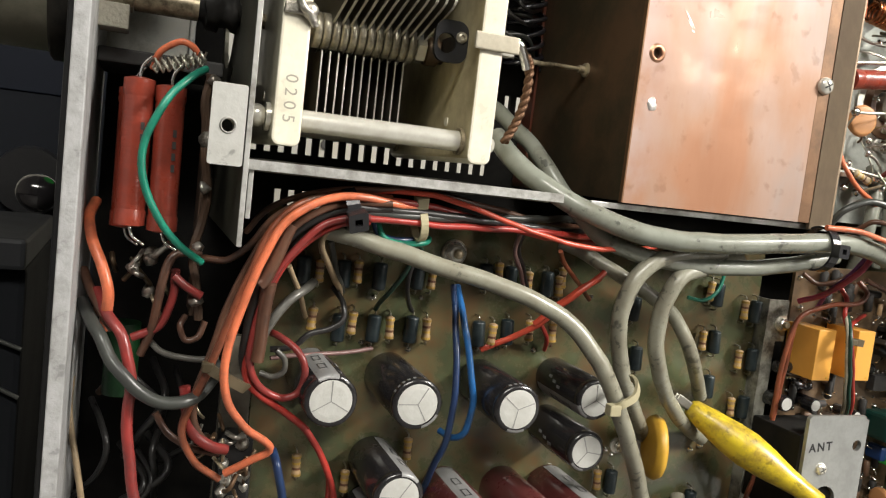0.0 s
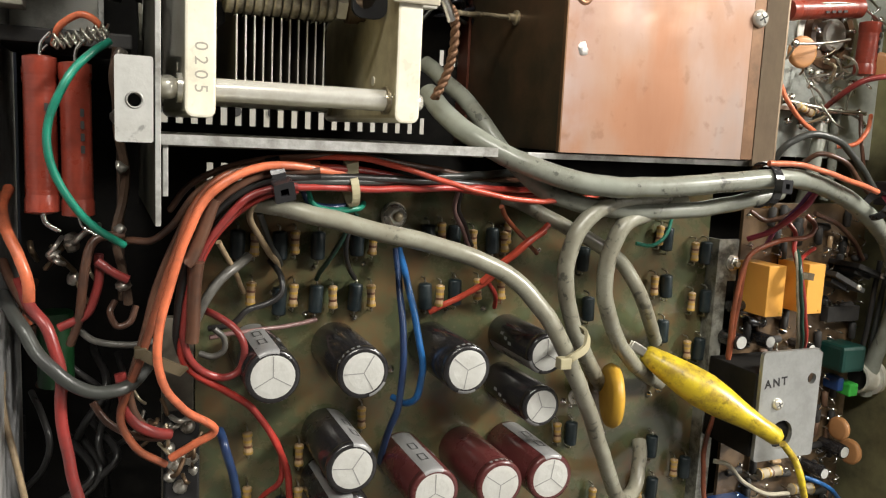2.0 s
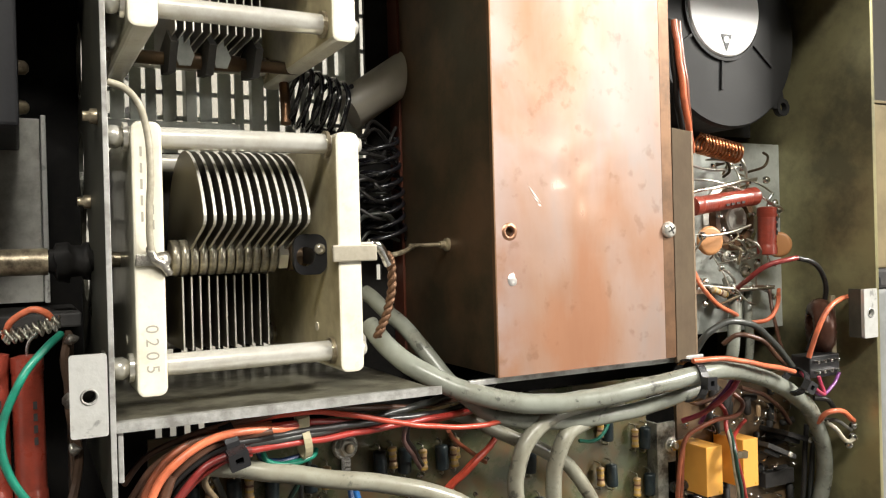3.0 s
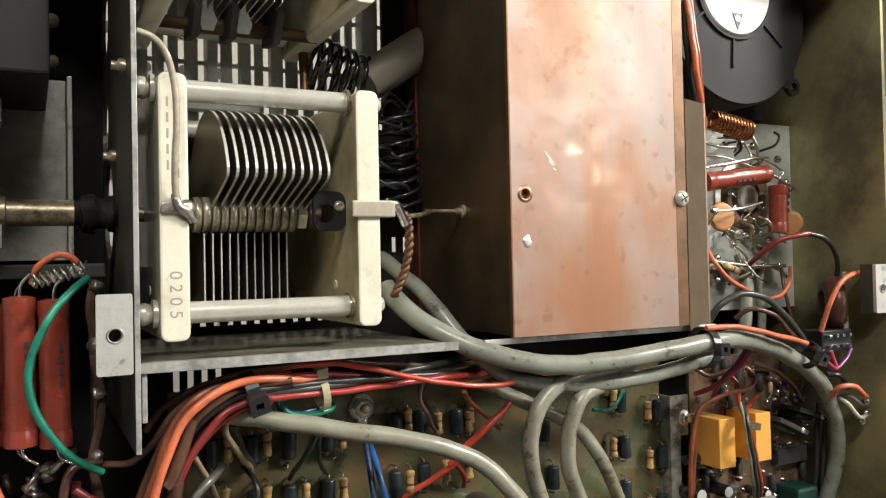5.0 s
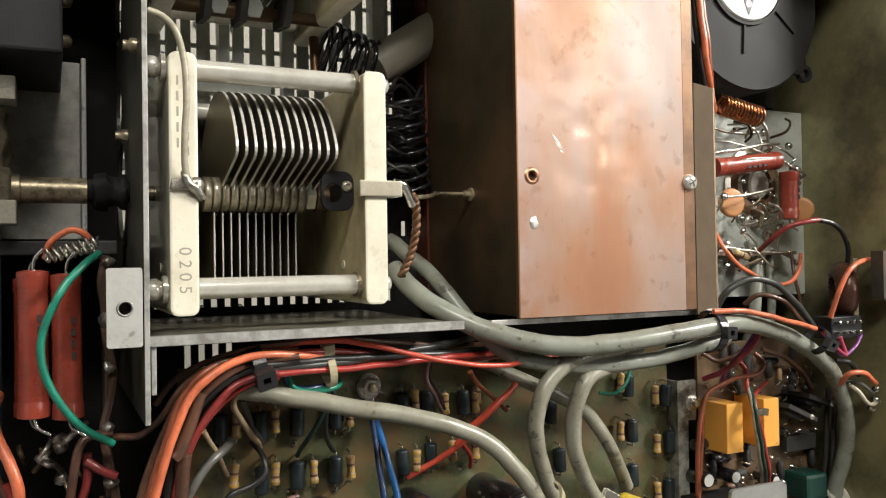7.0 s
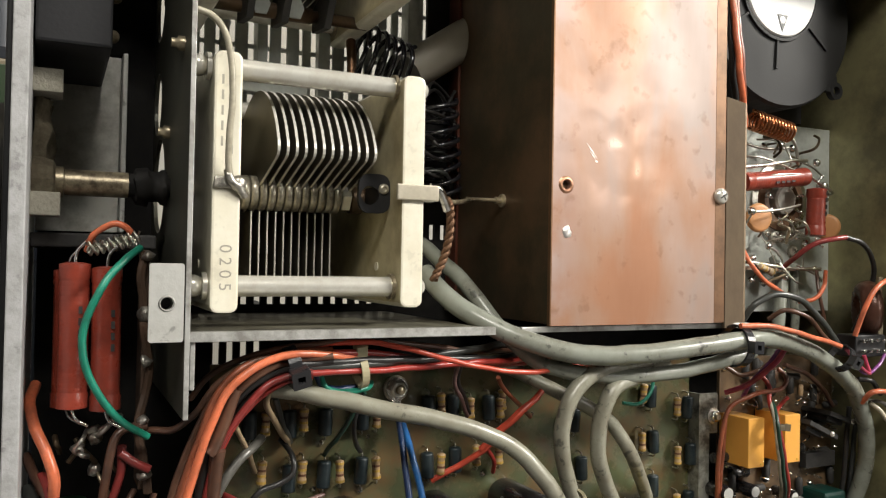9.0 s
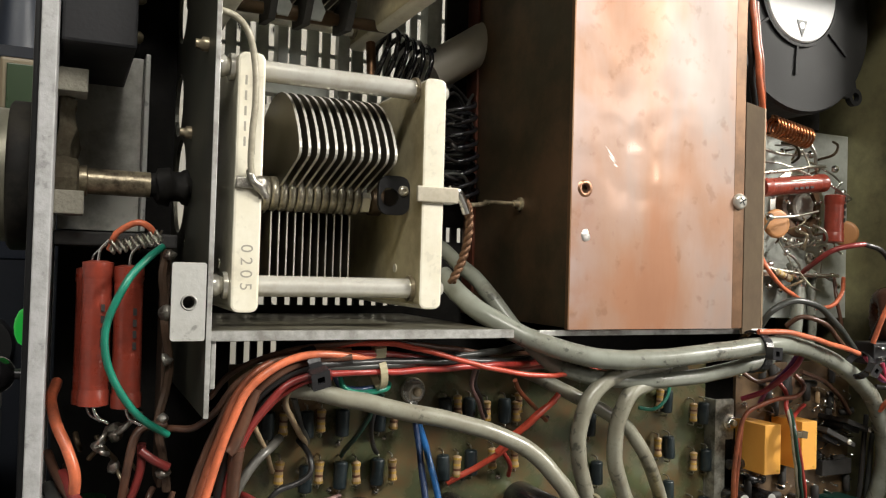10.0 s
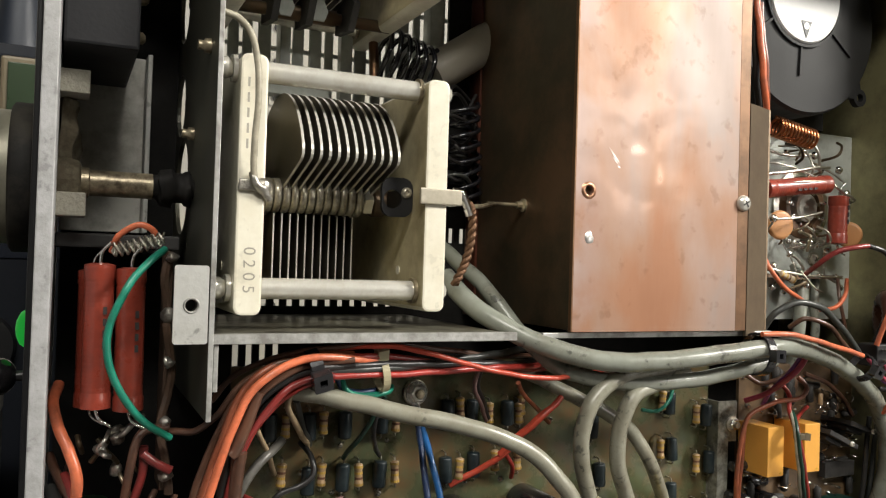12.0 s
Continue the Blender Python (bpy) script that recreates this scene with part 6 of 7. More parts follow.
wire([(-47.6, -10.5, 12), (-55.1, -14.5, 18), (-60.7, -22.0, 20), (-63.9, -29.9, 18)], 1.4, "grey", "grey insulated stub lying among the resistors", "wire", "wire", seg=8)
wire([(-57.2, -4.8, 22), (-54.7, -9.8, 18), (-51.3, -15.7, 12), (-47.5, -22.7, 3)], 0.8, "tan", "tan wire curling down among the resistors", "wire", "wire", seg=8)
wire([(-40.6, -13.2, 6), (-38.1, -16.8, 12), (-38.3, -21.4, 14), (-42.5, -24.3, 14), (-48.0, -26.0, 14), (-52.4, -29.8, 13), (-58.4, -31.5, 11)], 0.9, "black", "black wire curling among the resistors", "wire", "wire", seg=8)
wire([(-24.7, -32.4, 2), (-35.9, -33.4, 5), (-46.6, -33.5, 8), (-58.1, -34.5, 10)], 0.7, "mauve", "mauve bare-ended wire lying on the board", "wire", "wire", seg=8)
wire([(-57.2, -30.8, 14), (-54.6, -33.6, 14), (-54.6, -37.4, 14), (-57.5, -39.5, 13), (-61.3, -38.6, 12)], 0.9, "grey", "small grey wire loop by the harness", "wire", "wire", seg=8)
wire([(-44.4, 14.6, 31), (-30.9, 16.3, 31), (-12.2, 14.5, 28), (7.1, 11.2, 24), (25.1, 8.9, 18), (46.0, 8.0, 8), (62.0, 9.0, 0)], 1.0, "red", "dark red wire along the top of the bundle", "wire", "wire", seg=8)
wire([(-43.3, 13.4, 33), (-29.2, 13.6, 31), (-12.5, 13.3, 29), (6.0, 12.6, 26), (27.7, 11.4, 20), (46.0, 12.0, 8), (60.0, 14.0, -4)], 1.2, "black", "black wire along the bundle", "wire", "wire", seg=8)
wire([(-43.0, 12.2, 32), (-29.1, 12.4, 31), (-15.7, 12.6, 29), (1.1, 13.5, 25), (22.6, 14.7, 18), (40.0, 15.0, 6), (56.0, 16.0, -8)], 1.2, "darkgrey", "dark grey wire along the bundle", "wire", "wire", seg=8)
wire([(-40.2, 10.7, 33), (-29.0, 10.9, 31), (-12.2, 10.5, 29), (7.5, 11.0, 27), (27.7, 10.7, 22), (44.0, 10.0, 12), (60.0, 11.0, 2)], 1.0, "red", "red wire along the underside of the bundle", "wire", "wire", seg=8)
wire([(-69.4, 3.3, 18), (-65.7, 9.6, 22), (-59.5, 14.0, 27), (-50.1, 17.1, 30), (-38.7, 18.9, 31), (-26.2, 20.0, 30), (-8.7, 18.0, 27), (11.2, 14.9, 22), (30.0, 13.0, 14), (50.0, 13.0, 4)], 0.9, "brown", "maroon wire arching over the bundle", "wire", "wire", seg=8)
wire([(-80.3, -5.1, 16), (-74.3, -4.9, 20), (-69.3, 0.3, 25), (-63.6, 8.4, 28), (-55.9, 14.0, 31), (-44.7, 16.4, 32)], 1.0, "brown", "brown wire passing from the front bay to the bundle", "wire", "wire", seg=8)
wire([(-34.3, 9.0, 26), (-32.5, 5.6, 27), (-27.1, 4.2, 27), (-19.5, 4.8, 25), (-17.2, 5.9, 22)], 0.9, "green", "green wire curled under the natural tie", "wire", "wire", seg=8)
wire([(-35.6, 9.3, 26), (-33.5, 6.0, 26), (-27.9, 5.1, 26), (-21.7, 5.5, 24)], 0.9, "navy", "navy wire curled under the natural tie", "wire", "wire", seg=8)
wire([(-19.2, 2.9, 22), (-22.1, -5.3, 18), (-24.9, -13.2, 12), (-25.5, -19.5, 3)], 0.8, "dkgreen", "dark green wire dropping to a solder joint", "wire", "wire", seg=8)
wire([(-19.5, 2.6, 22), (-20.7, -5.6, 18), (-18.6, -13.1, 12), (-13.2, -19.3, 3)], 0.8, "black", "black wire dropping to a solder joint", "wire", "wire", seg=8)
wire([(-0.5, -10.1, 6), (-1.7, -21.2, 13), (-2.0, -34.1, 18), (-2.2, -45.8, 20), (-2.9, -58.8, 18), (-3.7, -70.8, 11), (-2.6, -81.2, 3)], 1.1, "navy", "navy blue wire hanging from the ring terminal", "wire", "wire", seg=8)
wire([(0.6, -10.1, 6), (0.6, -20.8, 15), (2.4, -35.4, 20), (4.3, -46.0, 20), (3.6, -54.4, 18), (1.5, -58.2, 13), (-0.8, -57.7, 8)], 1.1, "blue", "bright blue wire hanging in a loop", "wire", "wire", seg=8)
wire([(12.1, 9.7, 22), (13.4, 4.0, 18), (18.9, -3.0, 12), (26.9, -11.4, 2)], 0.75, "mauve", "violet-grey wire dropping behind the arc of cable", "wire", "wire", seg=8)
wire([(13.7, 9.7, 21), (15.2, 4.0, 17), (20.5, -2.7, 11), (27.9, -11.0, 2)], 0.75, "black", "black wire twisted beside the violet one", "wire", "wire", seg=8)
wire([(47.9, -0.8, 16), (41.3, -5.9, 17), (36.7, -10.5, 16), (33.3, -14.7, 13), (29.0, -21.4, 9), (21.3, -27.0, 5), (13.0, -31.8, 2)], 1.1, "vermilion", "red wire crossing the resistors", "wire", "wire", seg=8)
wire([(47.8, -3.2, 14), (41.5, -6.6, 15), (36.5, -11.2, 14), (31.9, -15.6, 12), (27.9, -20.8, 9)], 1.1, "vermilion", "vermilion wire lying beside its twin over the resistors", "wire", "wire", seg=8)
wire([(28.0, 5.2, 20), (34.2, -1.0, 15), (43.0, -6.8, 10), (52.2, -12.7, 2)], 0.8, "rust", "rust-orange wire dropping to the board", "wire", "wire", seg=8)
wire([(29.9, -20.2, 9), (34.6, -25.8, 7), (36.9, -31.1, 2)], 0.8, "red", "red wire end curled to the board", "wire", "wire", seg=8)
wire([(88.7, -8.6, 8), (95.1, -9.2, 9), (101.2, -5.3, 9), (104.1, 1.8, 8)], 0.7, "green", "teal wire joining two cables", "wire", "wire", seg=8)
wire([(-83.9, 45.1, 24), (-87.6, 42.1, 28), (-93.2, 35.5, 31), (-96.7, 27.0, 32), (-97.8, 20.0, 32), (-96.0, 12.1, 32), (-92.5, 5.4, 31), (-87.4, -0.5, 28), (-81.1, -5.6, 24)], 1.0, "green", "teal green wire bowed over the power resistors", "wire", "wire", seg=8)
wire([(-108.5, 7.1, 4), (-109.7, 3.4, 10), (-108.2, -2.4, 16), (-105.4, -8.4, 20), (-103.6, -14.9, 21), (-103.4, -21.2, 18), (-104.2, -26.8, 12)], 1.5, "orange", "orange wire rising beside the front panel", "wire", "wire", seg=8)
wire([(-110.5, -11.9, 6), (-107.8, -16.5, 12), (-104.2, -21.2, 18), (-101.5, -25.5, 18)], 1.3, "brown", "orange-brown wire in the front bay", "wire", "wire", seg=8)
wire([(-109.8, -19.5, 12), (-105.4, -25.4, 22), (-101.1, -32.6, 26), (-94.8, -39.1, 28), (-87.7, -42.8, 28), (-80.7, -42.2, 26), (-75.6, -39.4, 19), (-72.8, -36.3, 12)], 1.75, "darkgrey", "thick dark grey wire hanging in a loop", "wire", "wire", seg=14)
wire([(-106.5, -16.5, 12), (-102.8, -21.5, 20), (-98.9, -26.4, 24), (-96.5, -34.8, 25), (-96.1, -46.1, 24), (-95.4, -56.6, 24), (-93.3, -68.9, 24), (-89.7, -84.3, 22)], 1.5, "pink", "pinkish red wire running down the front bay", "wire", "wire", seg=14)
wire([(-111.6, -42.9, 2), (-110.8, -56.2, 5), (-108.1, -69.6, 8), (-105.3, -81.2, 8), (-103.2, -89.6, 8)], 0.9, "tan", "tan wire running down beside the panel", "wire", "wire", seg=8)
wire([(-81.1, -3.5, 18), (-87.9, -4.4, 20), (-90.5, -11.8, 21), (-91.5, -22.6, 18), (-94.3, -33.2, 14)], 1.2, "brown", "rust wire hanging from the terminal strip", "wire", "wire", seg=8)
wire([(-87.2, -8.5, 18), (-87.3, -16.6, 18), (-89.9, -24.2, 17), (-97.0, -28.2, 16)], 1.2, "pink", "dull red wire hanging from the terminal strip", "wire", "wire", seg=8)
wire([(-87.7, -10.0, 20), (-84.1, -12.7, 20), (-80.0, -15.2, 20)], 1.2, "pink", "pink wire end soldered to the strip", "wire", "wire", seg=8)
wire([(-92.5, -29.1, 14), (-88.1, -32.2, 15), (-79.6, -33.9, 15), (-73.7, -33.4, 14)], 0.9, "grey", "grey wire lying across the front bay", "wire", "wire", seg=8)
wire([(-88.9, -49.8, 14), (-85.4, -55.7, 15), (-79.0, -59.5, 16), (-70.8, -61.3, 16)], 1.0, "brown", "brown wire from the front bay to the lug", "wire", "wire", seg=8)
wire([(-82.2, -40.2, 20), (-81.2, -47.6, 21), (-78.5, -53.7, 21), (-74.2, -57.2, 20), (-69.4, -59.6, 18)], 1.55, "pink", "thick dull red wire ending at the lug", "wire", "wire", seg=14)
wire([(-82.9, -22.1, 12), (-84.3, -24.8, 14), (-82.8, -28.7, 14), (-79.4, -27.6, 14), (-77.6, -23.5, 13)], 0.9, "brown", "brown wire loop under the terminal strip", "wire", "wire", seg=8)
wire([(-97.0, 44.2, 14), (-95.2, 48.8, 18), (-90.4, 51.3, 20), (-86.8, 49.8, 20), (-85.4, 46.8, 18)], 0.9, "orange", "orange wire arched over the resistor leads", "wire", "wire", seg=8)
wire([(115.2, 22.2, 40), (129.4, 22.0, 41), (146.4, 18.3, 41), (166.9, 13.5, 40)], 1.0, "orange", "orange wire lying on the grey cable", "wire", "wire", seg=8)
wire([(147.3, 13.8, 32), (144.8, 5.9, 28), (143.6, -2.1, 18), (139.0, -7.3, 9)], 1.1, "magenta", "magenta wire slanting down to the relays", "wire", "wire", seg=8)
wire([(145.9, 12.5, 30), (145.4, 4.6, 24), (145.5, -2.7, 16), (148.7, -9.5, 9)], 0.9, "purple", "purple wire slanting down to the relays", "wire", "wire", seg=8)
wire([(158.3, 2.7, 18), (161.1, -1.2, 20), (157.2, -5.2, 20), (147.0, -6.8, 18), (139.1, -10.5, 15), (134.0, -16.4, 14), (131.6, -29.4, 14), (131.9, -51.9, 12)], 0.95, "rust", "orange-brown wire hanging down beside the relays", "wire", "wire", seg=8)
wire([(135.1, -16.2, 13), (133.6, -34.9, 13), (132.0, -56.7, 12), (129.8, -74.6, 11), (127.2, -90.4, 10), (131.0, -114.2, 9)], 0.95, "rust", "orange-brown wire continuing down the board rail", "wire", "wire", seg=8)
wire([(134.3, 3.5, 14), (139.7, 0.6, 16), (146.7, 1.9, 18), (150.8, 5.2, 20)], 0.9, "brown", "brown wire in the tangle above the relays", "wire", "wire", seg=8)
wire([(151.7, -0.9, 16), (153.5, -4.6, 18), (151.5, -10.5, 20), (149.6, -17.3, 25)], 0.9, "red", "dark wire in the tangle above the relays", "wire", "wire", seg=8)
wire([(170.8, 2.9, 10), (183.8, -1.5, 10), (195.0, -8.5, 9), (202.9, -16.6, 8)], 1.0, "brown", "brown wire behind the tangle", "wire", "wire", seg=8)
wire([(172.7, 44.0, 8), (171.7, 48.1, 15), (174.4, 52.1, 20), (179.6, 54.7, 24), (188.4, 55.9, 25)], 1.1, "pink", "red wire arched across the side bay", "wire", "wire", seg=8)
wire([(188.4, 55.9, 25), (196.6, 54.0, 26), (203.8, 48.3, 25), (208.7, 37.6, 22), (205.9, 25.6, 20), (199.9, 16.2, 20)], 1.1, "black", "black wire arched across the side bay", "wire", "wire", seg=8)
wire([(135.8, 21.0, 20), (138.5, 28.5, 24), (148.4, 32.6, 26), (161.0, 30.3, 27), (171.2, 22.1, 28), (180.5, 12.6, 28)], 1.3, "darkgrey", "dark grey wire arched over the cable", "wire", "wire", seg=8)
wire([(159.1, 21.9, 12), (162.4, 25.6, 17), (171.7, 23.3, 20), (181.3, 16.0, 20), (186.8, 11.7, 20)], 1.0, "brown", "brown wire arched below the grey one", "wire", "wire", seg=8)
wire([(152.4, 51.6, 4), (152.6, 45.2, 8), (160.2, 37.6, 9), (174.5, 32.2, 6)], 0.95, "orange", "orange wire from the flange into the side bay", "wire", "wire", seg=8)
wire([(181.1, 29.0, 8), (186.1, 30.3, 12), (191.7, 35.5, 12), (198.5, 42.2, 7)], 0.9, "orange", "orange wire hooked to the terminal lugs", "wire", "wire", seg=8)
wire([(194.1, 42.3, 6), (191.2, 31.8, 10), (192.5, 21.0, 12), (194.0, 13.3, 14)], 0.8, "brown", "brown wire dropping from the terminal lugs", "wire", "wire", seg=8)
wire([(184.9, 16.3, 32), (186.8, 26.7, 35), (191.8, 35.2, 36), (204.2, 39.5, 34), (222.2, 37.8, 28)], 1.05, "orange", "orange wire rising to the corner bracket", "wire", "wire", seg=8)
wire([(226.8, 13.4, 18), (227.5, 17.0, 22), (225.9, 25.0, 25)], 1.0, "red", "orange wire end below the corner bracket", "wire", "wire", seg=8)
wire([(194.9, -11.3, 28), (194.7, -6.6, 33), (202.3, -7.0, 34), (211.8, -11.8, 32)], 1.1, "orange", "orange stub soldered at the cable's cut end", "wire", "wire", seg=8)
wire([(199.7, -11.8, 28), (202.5, -15.3, 31), (207.2, -20.2, 32), (214.2, -19.7, 31)], 0.9, "white", "bare twisted strands at the cable's cut end", "wire", "wire", seg=8)
wire([(200.3, -11.0, 27), (203.7, -11.7, 31), (211.5, -16.1, 31)], 0.8, "grey", "grey strand at the cable's cut end", "wire", "wire", seg=8)
wire([(197.6, -2.2, 24), (203.6, -3.6, 26), (210.0, -9.0, 25)], 1.1, "black", "black wire behind the cut cable", "wire", "wire", seg=8)
wire([(177.3, 11.4, 34), (182.4, 6.3, 35), (191.1, 1.5, 34), (189.3, 8.4, 33)], 0.8, "magenta", "magenta wire at the black connector", "wire", "wire", seg=8)
wire([(180.2, 10.7, 33), (188.4, 1.7, 34), (198.2, 4.4, 33), (203.2, 8.6, 32)], 0.7, "purple", "purple wire at the black connector", "wire", "wire", seg=8)
wire([(151.8, -10.5, 20), (148.2, -17.0, 26), (149.9, -29.2, 26), (158.9, -44.8, 20), (172.2, -57.4, 8)], 0.8, "white", "white wire of the small relay harness", "wire", "wire", seg=8)
wire([(152.7, -10.2, 20), (148.4, -16.9, 27), (150.4, -29.0, 27), (159.7, -44.7, 21), (173.8, -57.6, 8)], 0.8, "dkgreen", "dark green wire of the small relay harness", "wire", "wire", seg=8)
wire([(172.9, -11.4, 10), (155.6, -14.2, 20), (149.2, -19.1, 27), (153.2, -29.6, 26), (162.7, -45.3, 20), (174.8, -57.8, 8)], 0.8, "red", "red wire of the small relay harness", "wire", "wire", seg=8)
wire([(205.5, -16.0, 14), (204.1, -32.9, 14), (203.7, -52.7, 12), (204.4, -63.0, 10)], 1.1, "black", "black lead along the side of the chassis", "wire", "wire", seg=8)
wire([(210.4, -17.7, 14), (209.5, -36.1, 13), (211.3, -64.3, 9)], 1.1, "darkgrey", "black lead beside the thick cable", "wire", "wire", seg=8)
wire([(128.0, 147.7, 22), (127.7, 134.0, 24), (128.6, 118.7, 25), (132.7, 107.5, 23), (143.0, 99.9, 14)], 1.3, "orange", "orange wire running up along the copper box", "wire", "wire", seg=8)
wire([(130.8, 147.7, 21), (130.2, 134.0, 23), (131.2, 119.0, 24), (134.2, 109.0, 22), (144.0, 102.5, 12)], 1.1, "rust", "rust-orange wire beside the orange one along the box", "wire", "wire", seg=8)
wire([(129.5, 149.1, 18), (128.8, 130.8, 20), (130.4, 117.8, 20), (135.4, 108.0, 16)], 1.3, "black", "black wire running up along the copper box", "wire", "wire", seg=8)
wire([(-72.3, 107.3, 36), (-68.6, 106.0, 37), (-65.9, 103.1, 37), (-64.1, 97.6, 36), (-63.2, 87.3, 36), (-63.2, 75.4, 35), (-63.2, 67.4, 33.5), (-62.6, 63.2, 32)], 0.95, "white", "white curved wire bridging the tuning capacitors", "wire", "wire", seg=8)
wire([(137.3, -77.1, 38), (143.3, -83.3, 38), (144.9, -91.6, 41), (151.9, -104.5, 38), (160.1, -120.8, 34)], 1.3, "yellow", "yellow test lead hanging from the clip", "wire", "wire", seg=8)
wire([(176.9, -105.3, 14), (182.7, -107.1, 16), (194.0, -113.5, 14), (205.2, -121.6, 10)], 1.0, "blue", "blue wire beside the blue trimmer", "wire", "wire", seg=8)
wire([(132.2, -94.5, 10), (137.1, -95.7, 13), (147.1, -104.6, 13), (159.2, -110.5, 12), (173.7, -113.4, 10)], 0.9, "white", "white wire beside the blue trimmer", "wire", "wire", seg=8)
wire([(-55.7, -60.9, 14), (-54.9, -63.7, 20), (-52.0, -73.1, 18), (-50.2, -83.6, 14), (-49.7, -98.2, 6)], 1.3, "navy", "navy wire standing off the board by the fuse block", "wire", "wire", seg=8)


# ---------------------------------------------------------------- outside the front panel
def control_knob():
    t = thing("control_knob", "large control knob with a dusty black skirt and pale grip", "knob", at=spot(-116.15, 63.3, 4))
    turn = Matrix.Rotation(radians(-90), 4, "Y")
    part("skirt", lathe([(19.5, 0), (20.2, 1.0), (20.2, 5.2), (19.2, 6.0)], seg=40, turn=turn), mat("dusty_black_skirt", (0.012, 0.011, 0.010), 0.7, 0, 0.4, 300, 0.2, (0.05, 0.045, 0.035), 0.6, 90, spec=0.25), t, smooth=True)
    part("grip", lathe([(18.0, 6.1), (18.0, 20), (16.5, 22), (0, 22.2)], seg=40, turn=turn), mat("pale_knob_metal", (0.27, 0.26, 0.20), 0.45, 0.4, 0.1, 200, 0.1, (0.12, 0.11, 0.08), 0.6, 60), t, "pale worn metal grip", smooth=True)


control_knob()


def pilot_lights():
    t = thing("indicator_lamp", "lit green indicator lamp on the front panel", "lamp", at=spot(-116.15, 19.5, -30))
    turn = Matrix.Rotation(radians(-90), 4, "Y")
    part("lens", lathe([(6.5, 0), (6.3, 2.0), (5, 3.9), (2.5, 5.0), (0, 5.3)], seg=20, turn=turn), mat("green_lens_lit", (0.02, 0.55, 0.06), 0.3, 0, 0.1, 200, 0.05, emit=0.5), t, smooth=True)
    t = thing("lever_ball", "glossy black ball on a short switch lever", "switch", at=spot(-116.15, 5.5, -26))
    part("lever", lathe([(2.2, 0), (1.6, 3), (1.6, 5)], seg=14, turn=turn), BLACK, t, smooth=True)
    ball = [(6.0 * math.sin(math.pi * k / 14), 10 - 6.0 * math.cos(math.pi * k / 14)) for k in range(15)]
    part("ball", lathe(ball, seg=24, turn=turn), mat("glossy_black_ball", (0.012, 0.011, 0.012), 0.10, 0, 0.2, 300, 0.02, coat=0.6), t, smooth=True)


pilot_lights()


def multimeter():
    """A handheld meter propped behind the set."""
    t = thing("multimeter", "dark blue handheld multimeter with a green display", "multimeter", at=spot(-143.5, -150, -170))
    case = mat("meter_case", (0.006, 0.008, 0.013), 0.6, 0, 0.15, 300, 0.1, spec=0.25)
    part("case", box(-38, 38, 0, 290, -30, 0, 6), case, t)
    part("bezel", box(5, 36, 255, 283, 0.1, 2.0, 1.5), mat("meter_bezel", (0.16, 0.13, 0.08), 0.45, 0, 0.1, 300, 0.1), t)
    part("display", box(8, 34, 258, 280, 2.05, 2.6, 0.4), mat("lcd_green", (0.03, 0.05, 0.025), 0.3, 0, 0.1, 100, 0.02), t)
    part("face", box(-30, 36, 190, 246, 0.1, 0.8, 0.3), mat("meter_blue", (0.007, 0.010, 0.019), 0.5, 0, 0.1, 200, 0.05, spec=0.25), t)
    part("dial", lathe([(16, 0.9), (15, 7), (0, 7.5)], at=(0, 150, 0), seg=32), BLACK, t)
    for x in (-22, 0, 22):
        part("jack", lathe([(6, 0.1), (6, 2), (3, 2), (3, 0.5)], at=(x, 30, 0), seg=20), BLACK, t)
    t = thing("bottle", "dark blue tapering plastic bottle behind the meter", "bottle", at=spot(-134, -150, -215))
    part("body", lathe([(17, 0), (18, 4), (18, 286), (13, 288)], axis="y", seg=28), case, t, smooth=True)
    part("nozzle", lathe([(13, 288.5), (12, 300), (8, 335), (3, 352), (0, 353)], axis="y", seg=24), mat("bottle_blue", (0.014, 0.019, 0.030), 0.5, 0, 0.1, 200, 0.05), t, smooth=True)


multimeter()


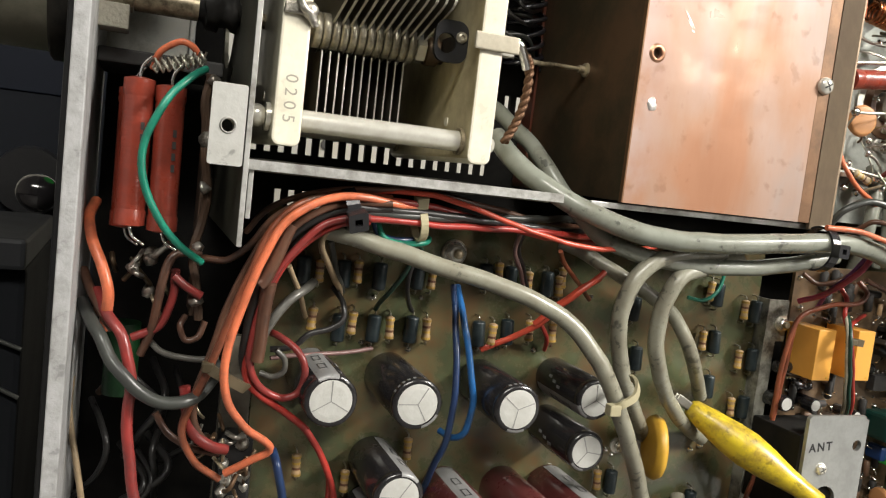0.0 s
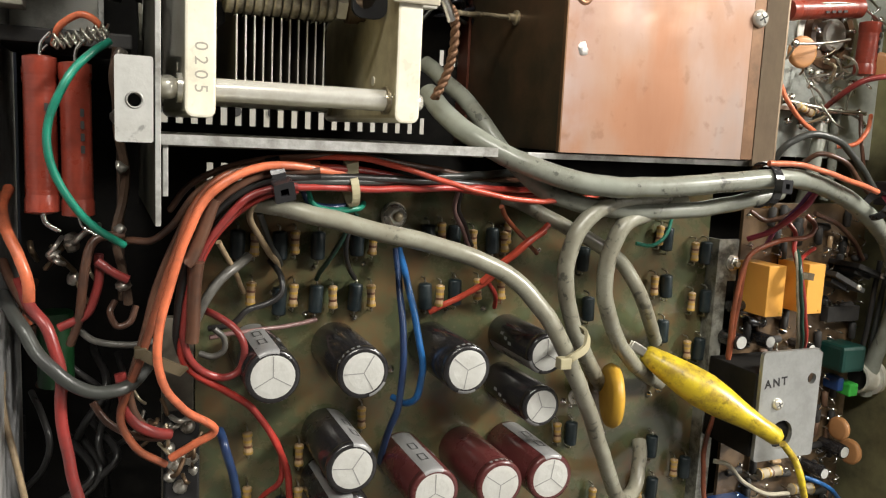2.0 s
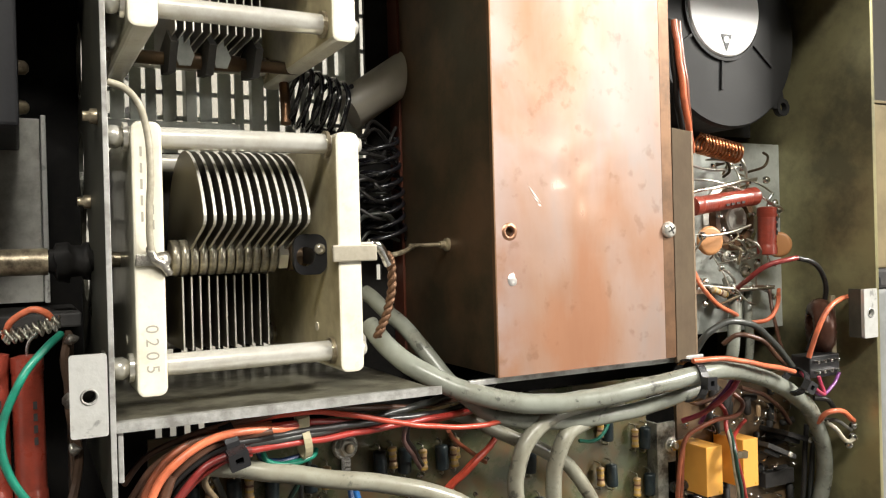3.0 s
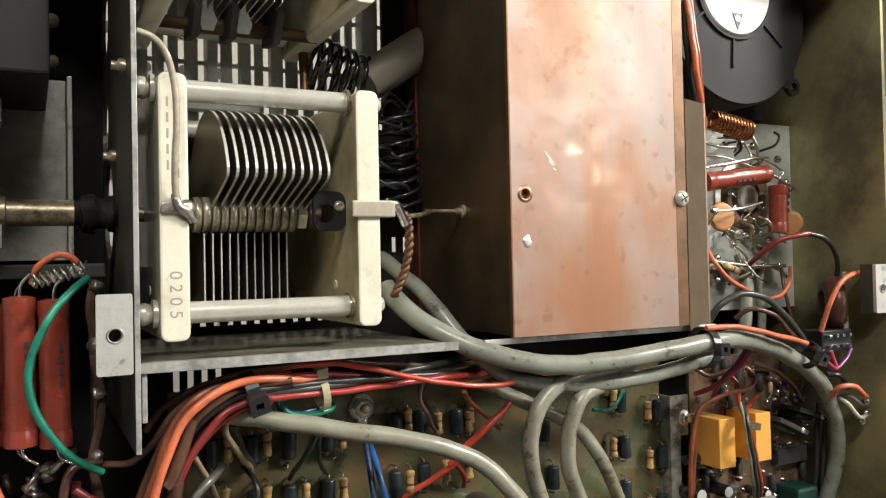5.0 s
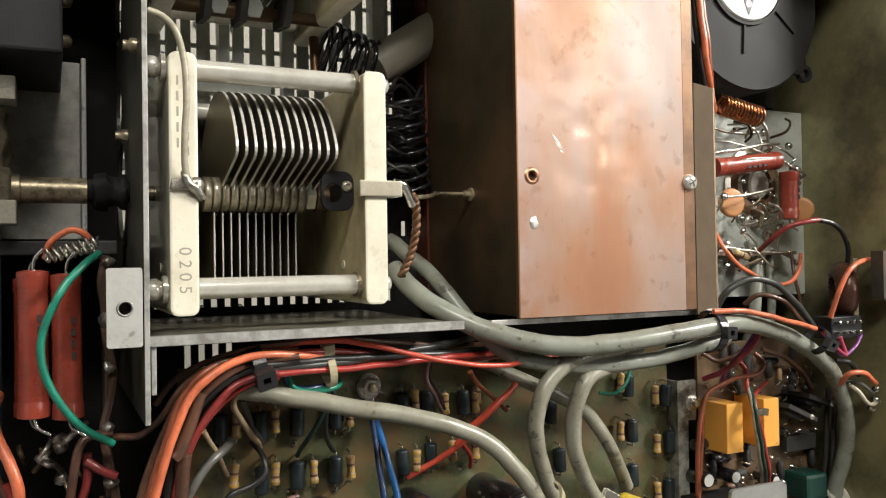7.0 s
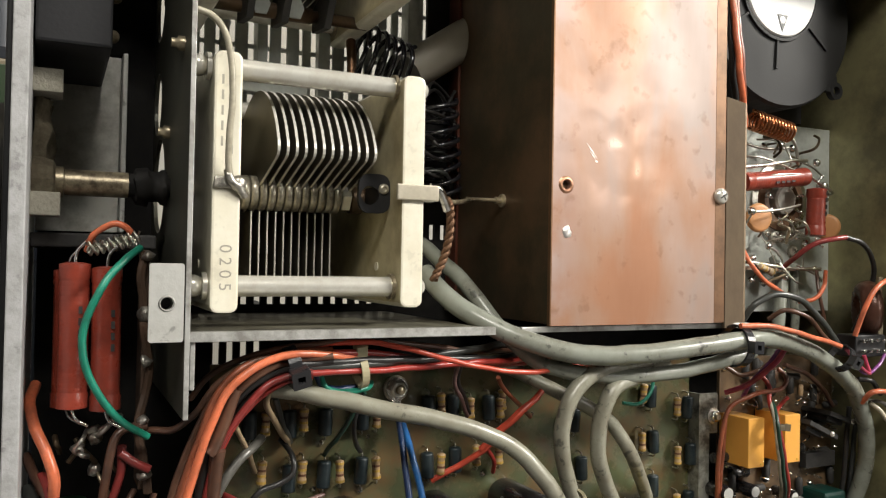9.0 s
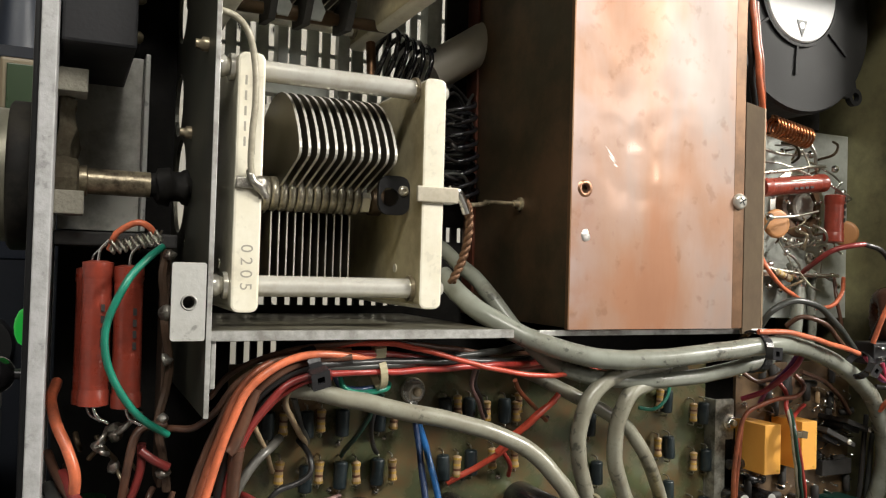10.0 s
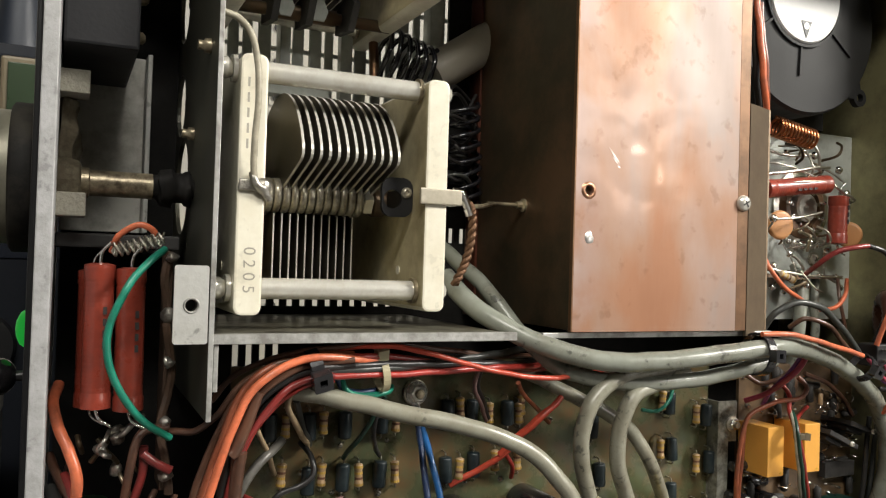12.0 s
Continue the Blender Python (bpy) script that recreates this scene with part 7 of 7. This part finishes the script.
def pegboard():
    b = bmesh.new()
    holes = [(-0.40 + 0.025 * i, 0.16 + 0.025 * j) for i in range(18) for j in range(12)]
    for x0, x1, z0, z1 in ((-0.42, 0.30, 0.0, 0.7),):
        bmesh.ops.create_cube(b, size=1)
        for v in b.verts:
            v.co = ((x0 + x1) / 2 + v.co.x * (x1 - x0), 0.33 + v.co.y * 0.006, (z0 + z1) / 2 + v.co.z * (z1 - z0))
    peg = tagged(new("pegboard", finish("pegboard", b, mat("pegboard_cream", (0.36, 0.35, 0.315), 0.6, 0, 0.06, 60, 0.1, (0.45, 0.40, 0.30), 0.5, 15))), "cream perforated pegboard standing behind the bench", "pegboard")
    me = bpy.data.meshes.new("peg_hole")
    c = bmesh.new()
    bmesh.ops.create_cone(c, cap_ends=True, segments=12, radius1=0.0036, radius2=0.0036, depth=0.002)
    c.transform(Matrix.Rotation(radians(90), 4, "X"))
    c.to_mesh(me)
    c.free()
    me.materials.append(BLACK_DULL)
    for x, z in holes:
        ob = new("peg_hole", me)
        ob.parent = peg
        ob.location = (x, 0.3264, z)


pegboard()


def desk_box():
    t = thing("equipment_case", "dark blue-black equipment case beside the set", "case", at=spot(-165, -150, -60))
    part("body", box(-60, 36, 0, 130, -60, 20, 2), mat("case_blue_black", (0.005, 0.006, 0.008), 0.8, 0, 0.2, 200, 0.15, spec=0.2), t)
    part("top_ledge", box(-60, 36, 130, 140, -60, 26, 1.5), mat("case_ledge", (0.014, 0.015, 0.017), 0.6, 0, 0.1, 200, 0.1, spec=0.3), t)
    for y, x in ((96, 20), (112, 10)):
        part("cord", tube([(-40, y + 30, 24), (x - 20, y + 12, 24), (36, y - 8, 22)], 0.7, seg=6), WIRES["darkgrey"], t, smooth=True)


desk_box()


def side_stack():
    """A grey case with a worn carton on it, beyond the side panel."""
    t = thing("equipment_case", "pale grey equipment case standing beyond the side panel", "case", at=spot(415, -150, -60))
    part("body", box(-70, 70, 0, 182, -80, 0, 3), mat("case_pale_grey", (0.22, 0.23, 0.225), 0.5, 0, 0.1, 200, 0.1, (0.14, 0.14, 0.13), 0.5, 40), t)
    part("lid", box(-71, 71, 182.2, 194, -81, 1, 2), BLACK_DULL, t, "dark lid")
    for x in (-60, 60):
        part("latch", box(x - 6, x + 6, 182.5, 190, 1.1, 5, 1), BLACK, t, "black latch")
    t = thing("carton", "worn tan cardboard carton lying on a grey case", "box", at=spot(415, 44.2, -62))
    card = mat("carton_board", (0.21, 0.165, 0.085), 0.8, 0, 0.15, 120, 0.2, (0.10, 0.08, 0.045), 0.7, 30)
    part("body", box(-60, 66, 0, 100, -70, 0, 1.5), card, t)
    part("flap", box(-60, 66, 100.2, 102, -36, 1, 0.5), card, t)
    part("flap", box(-60, 66, 100.2, 102, -70, -37, 0.5), card, t)


side_stack()
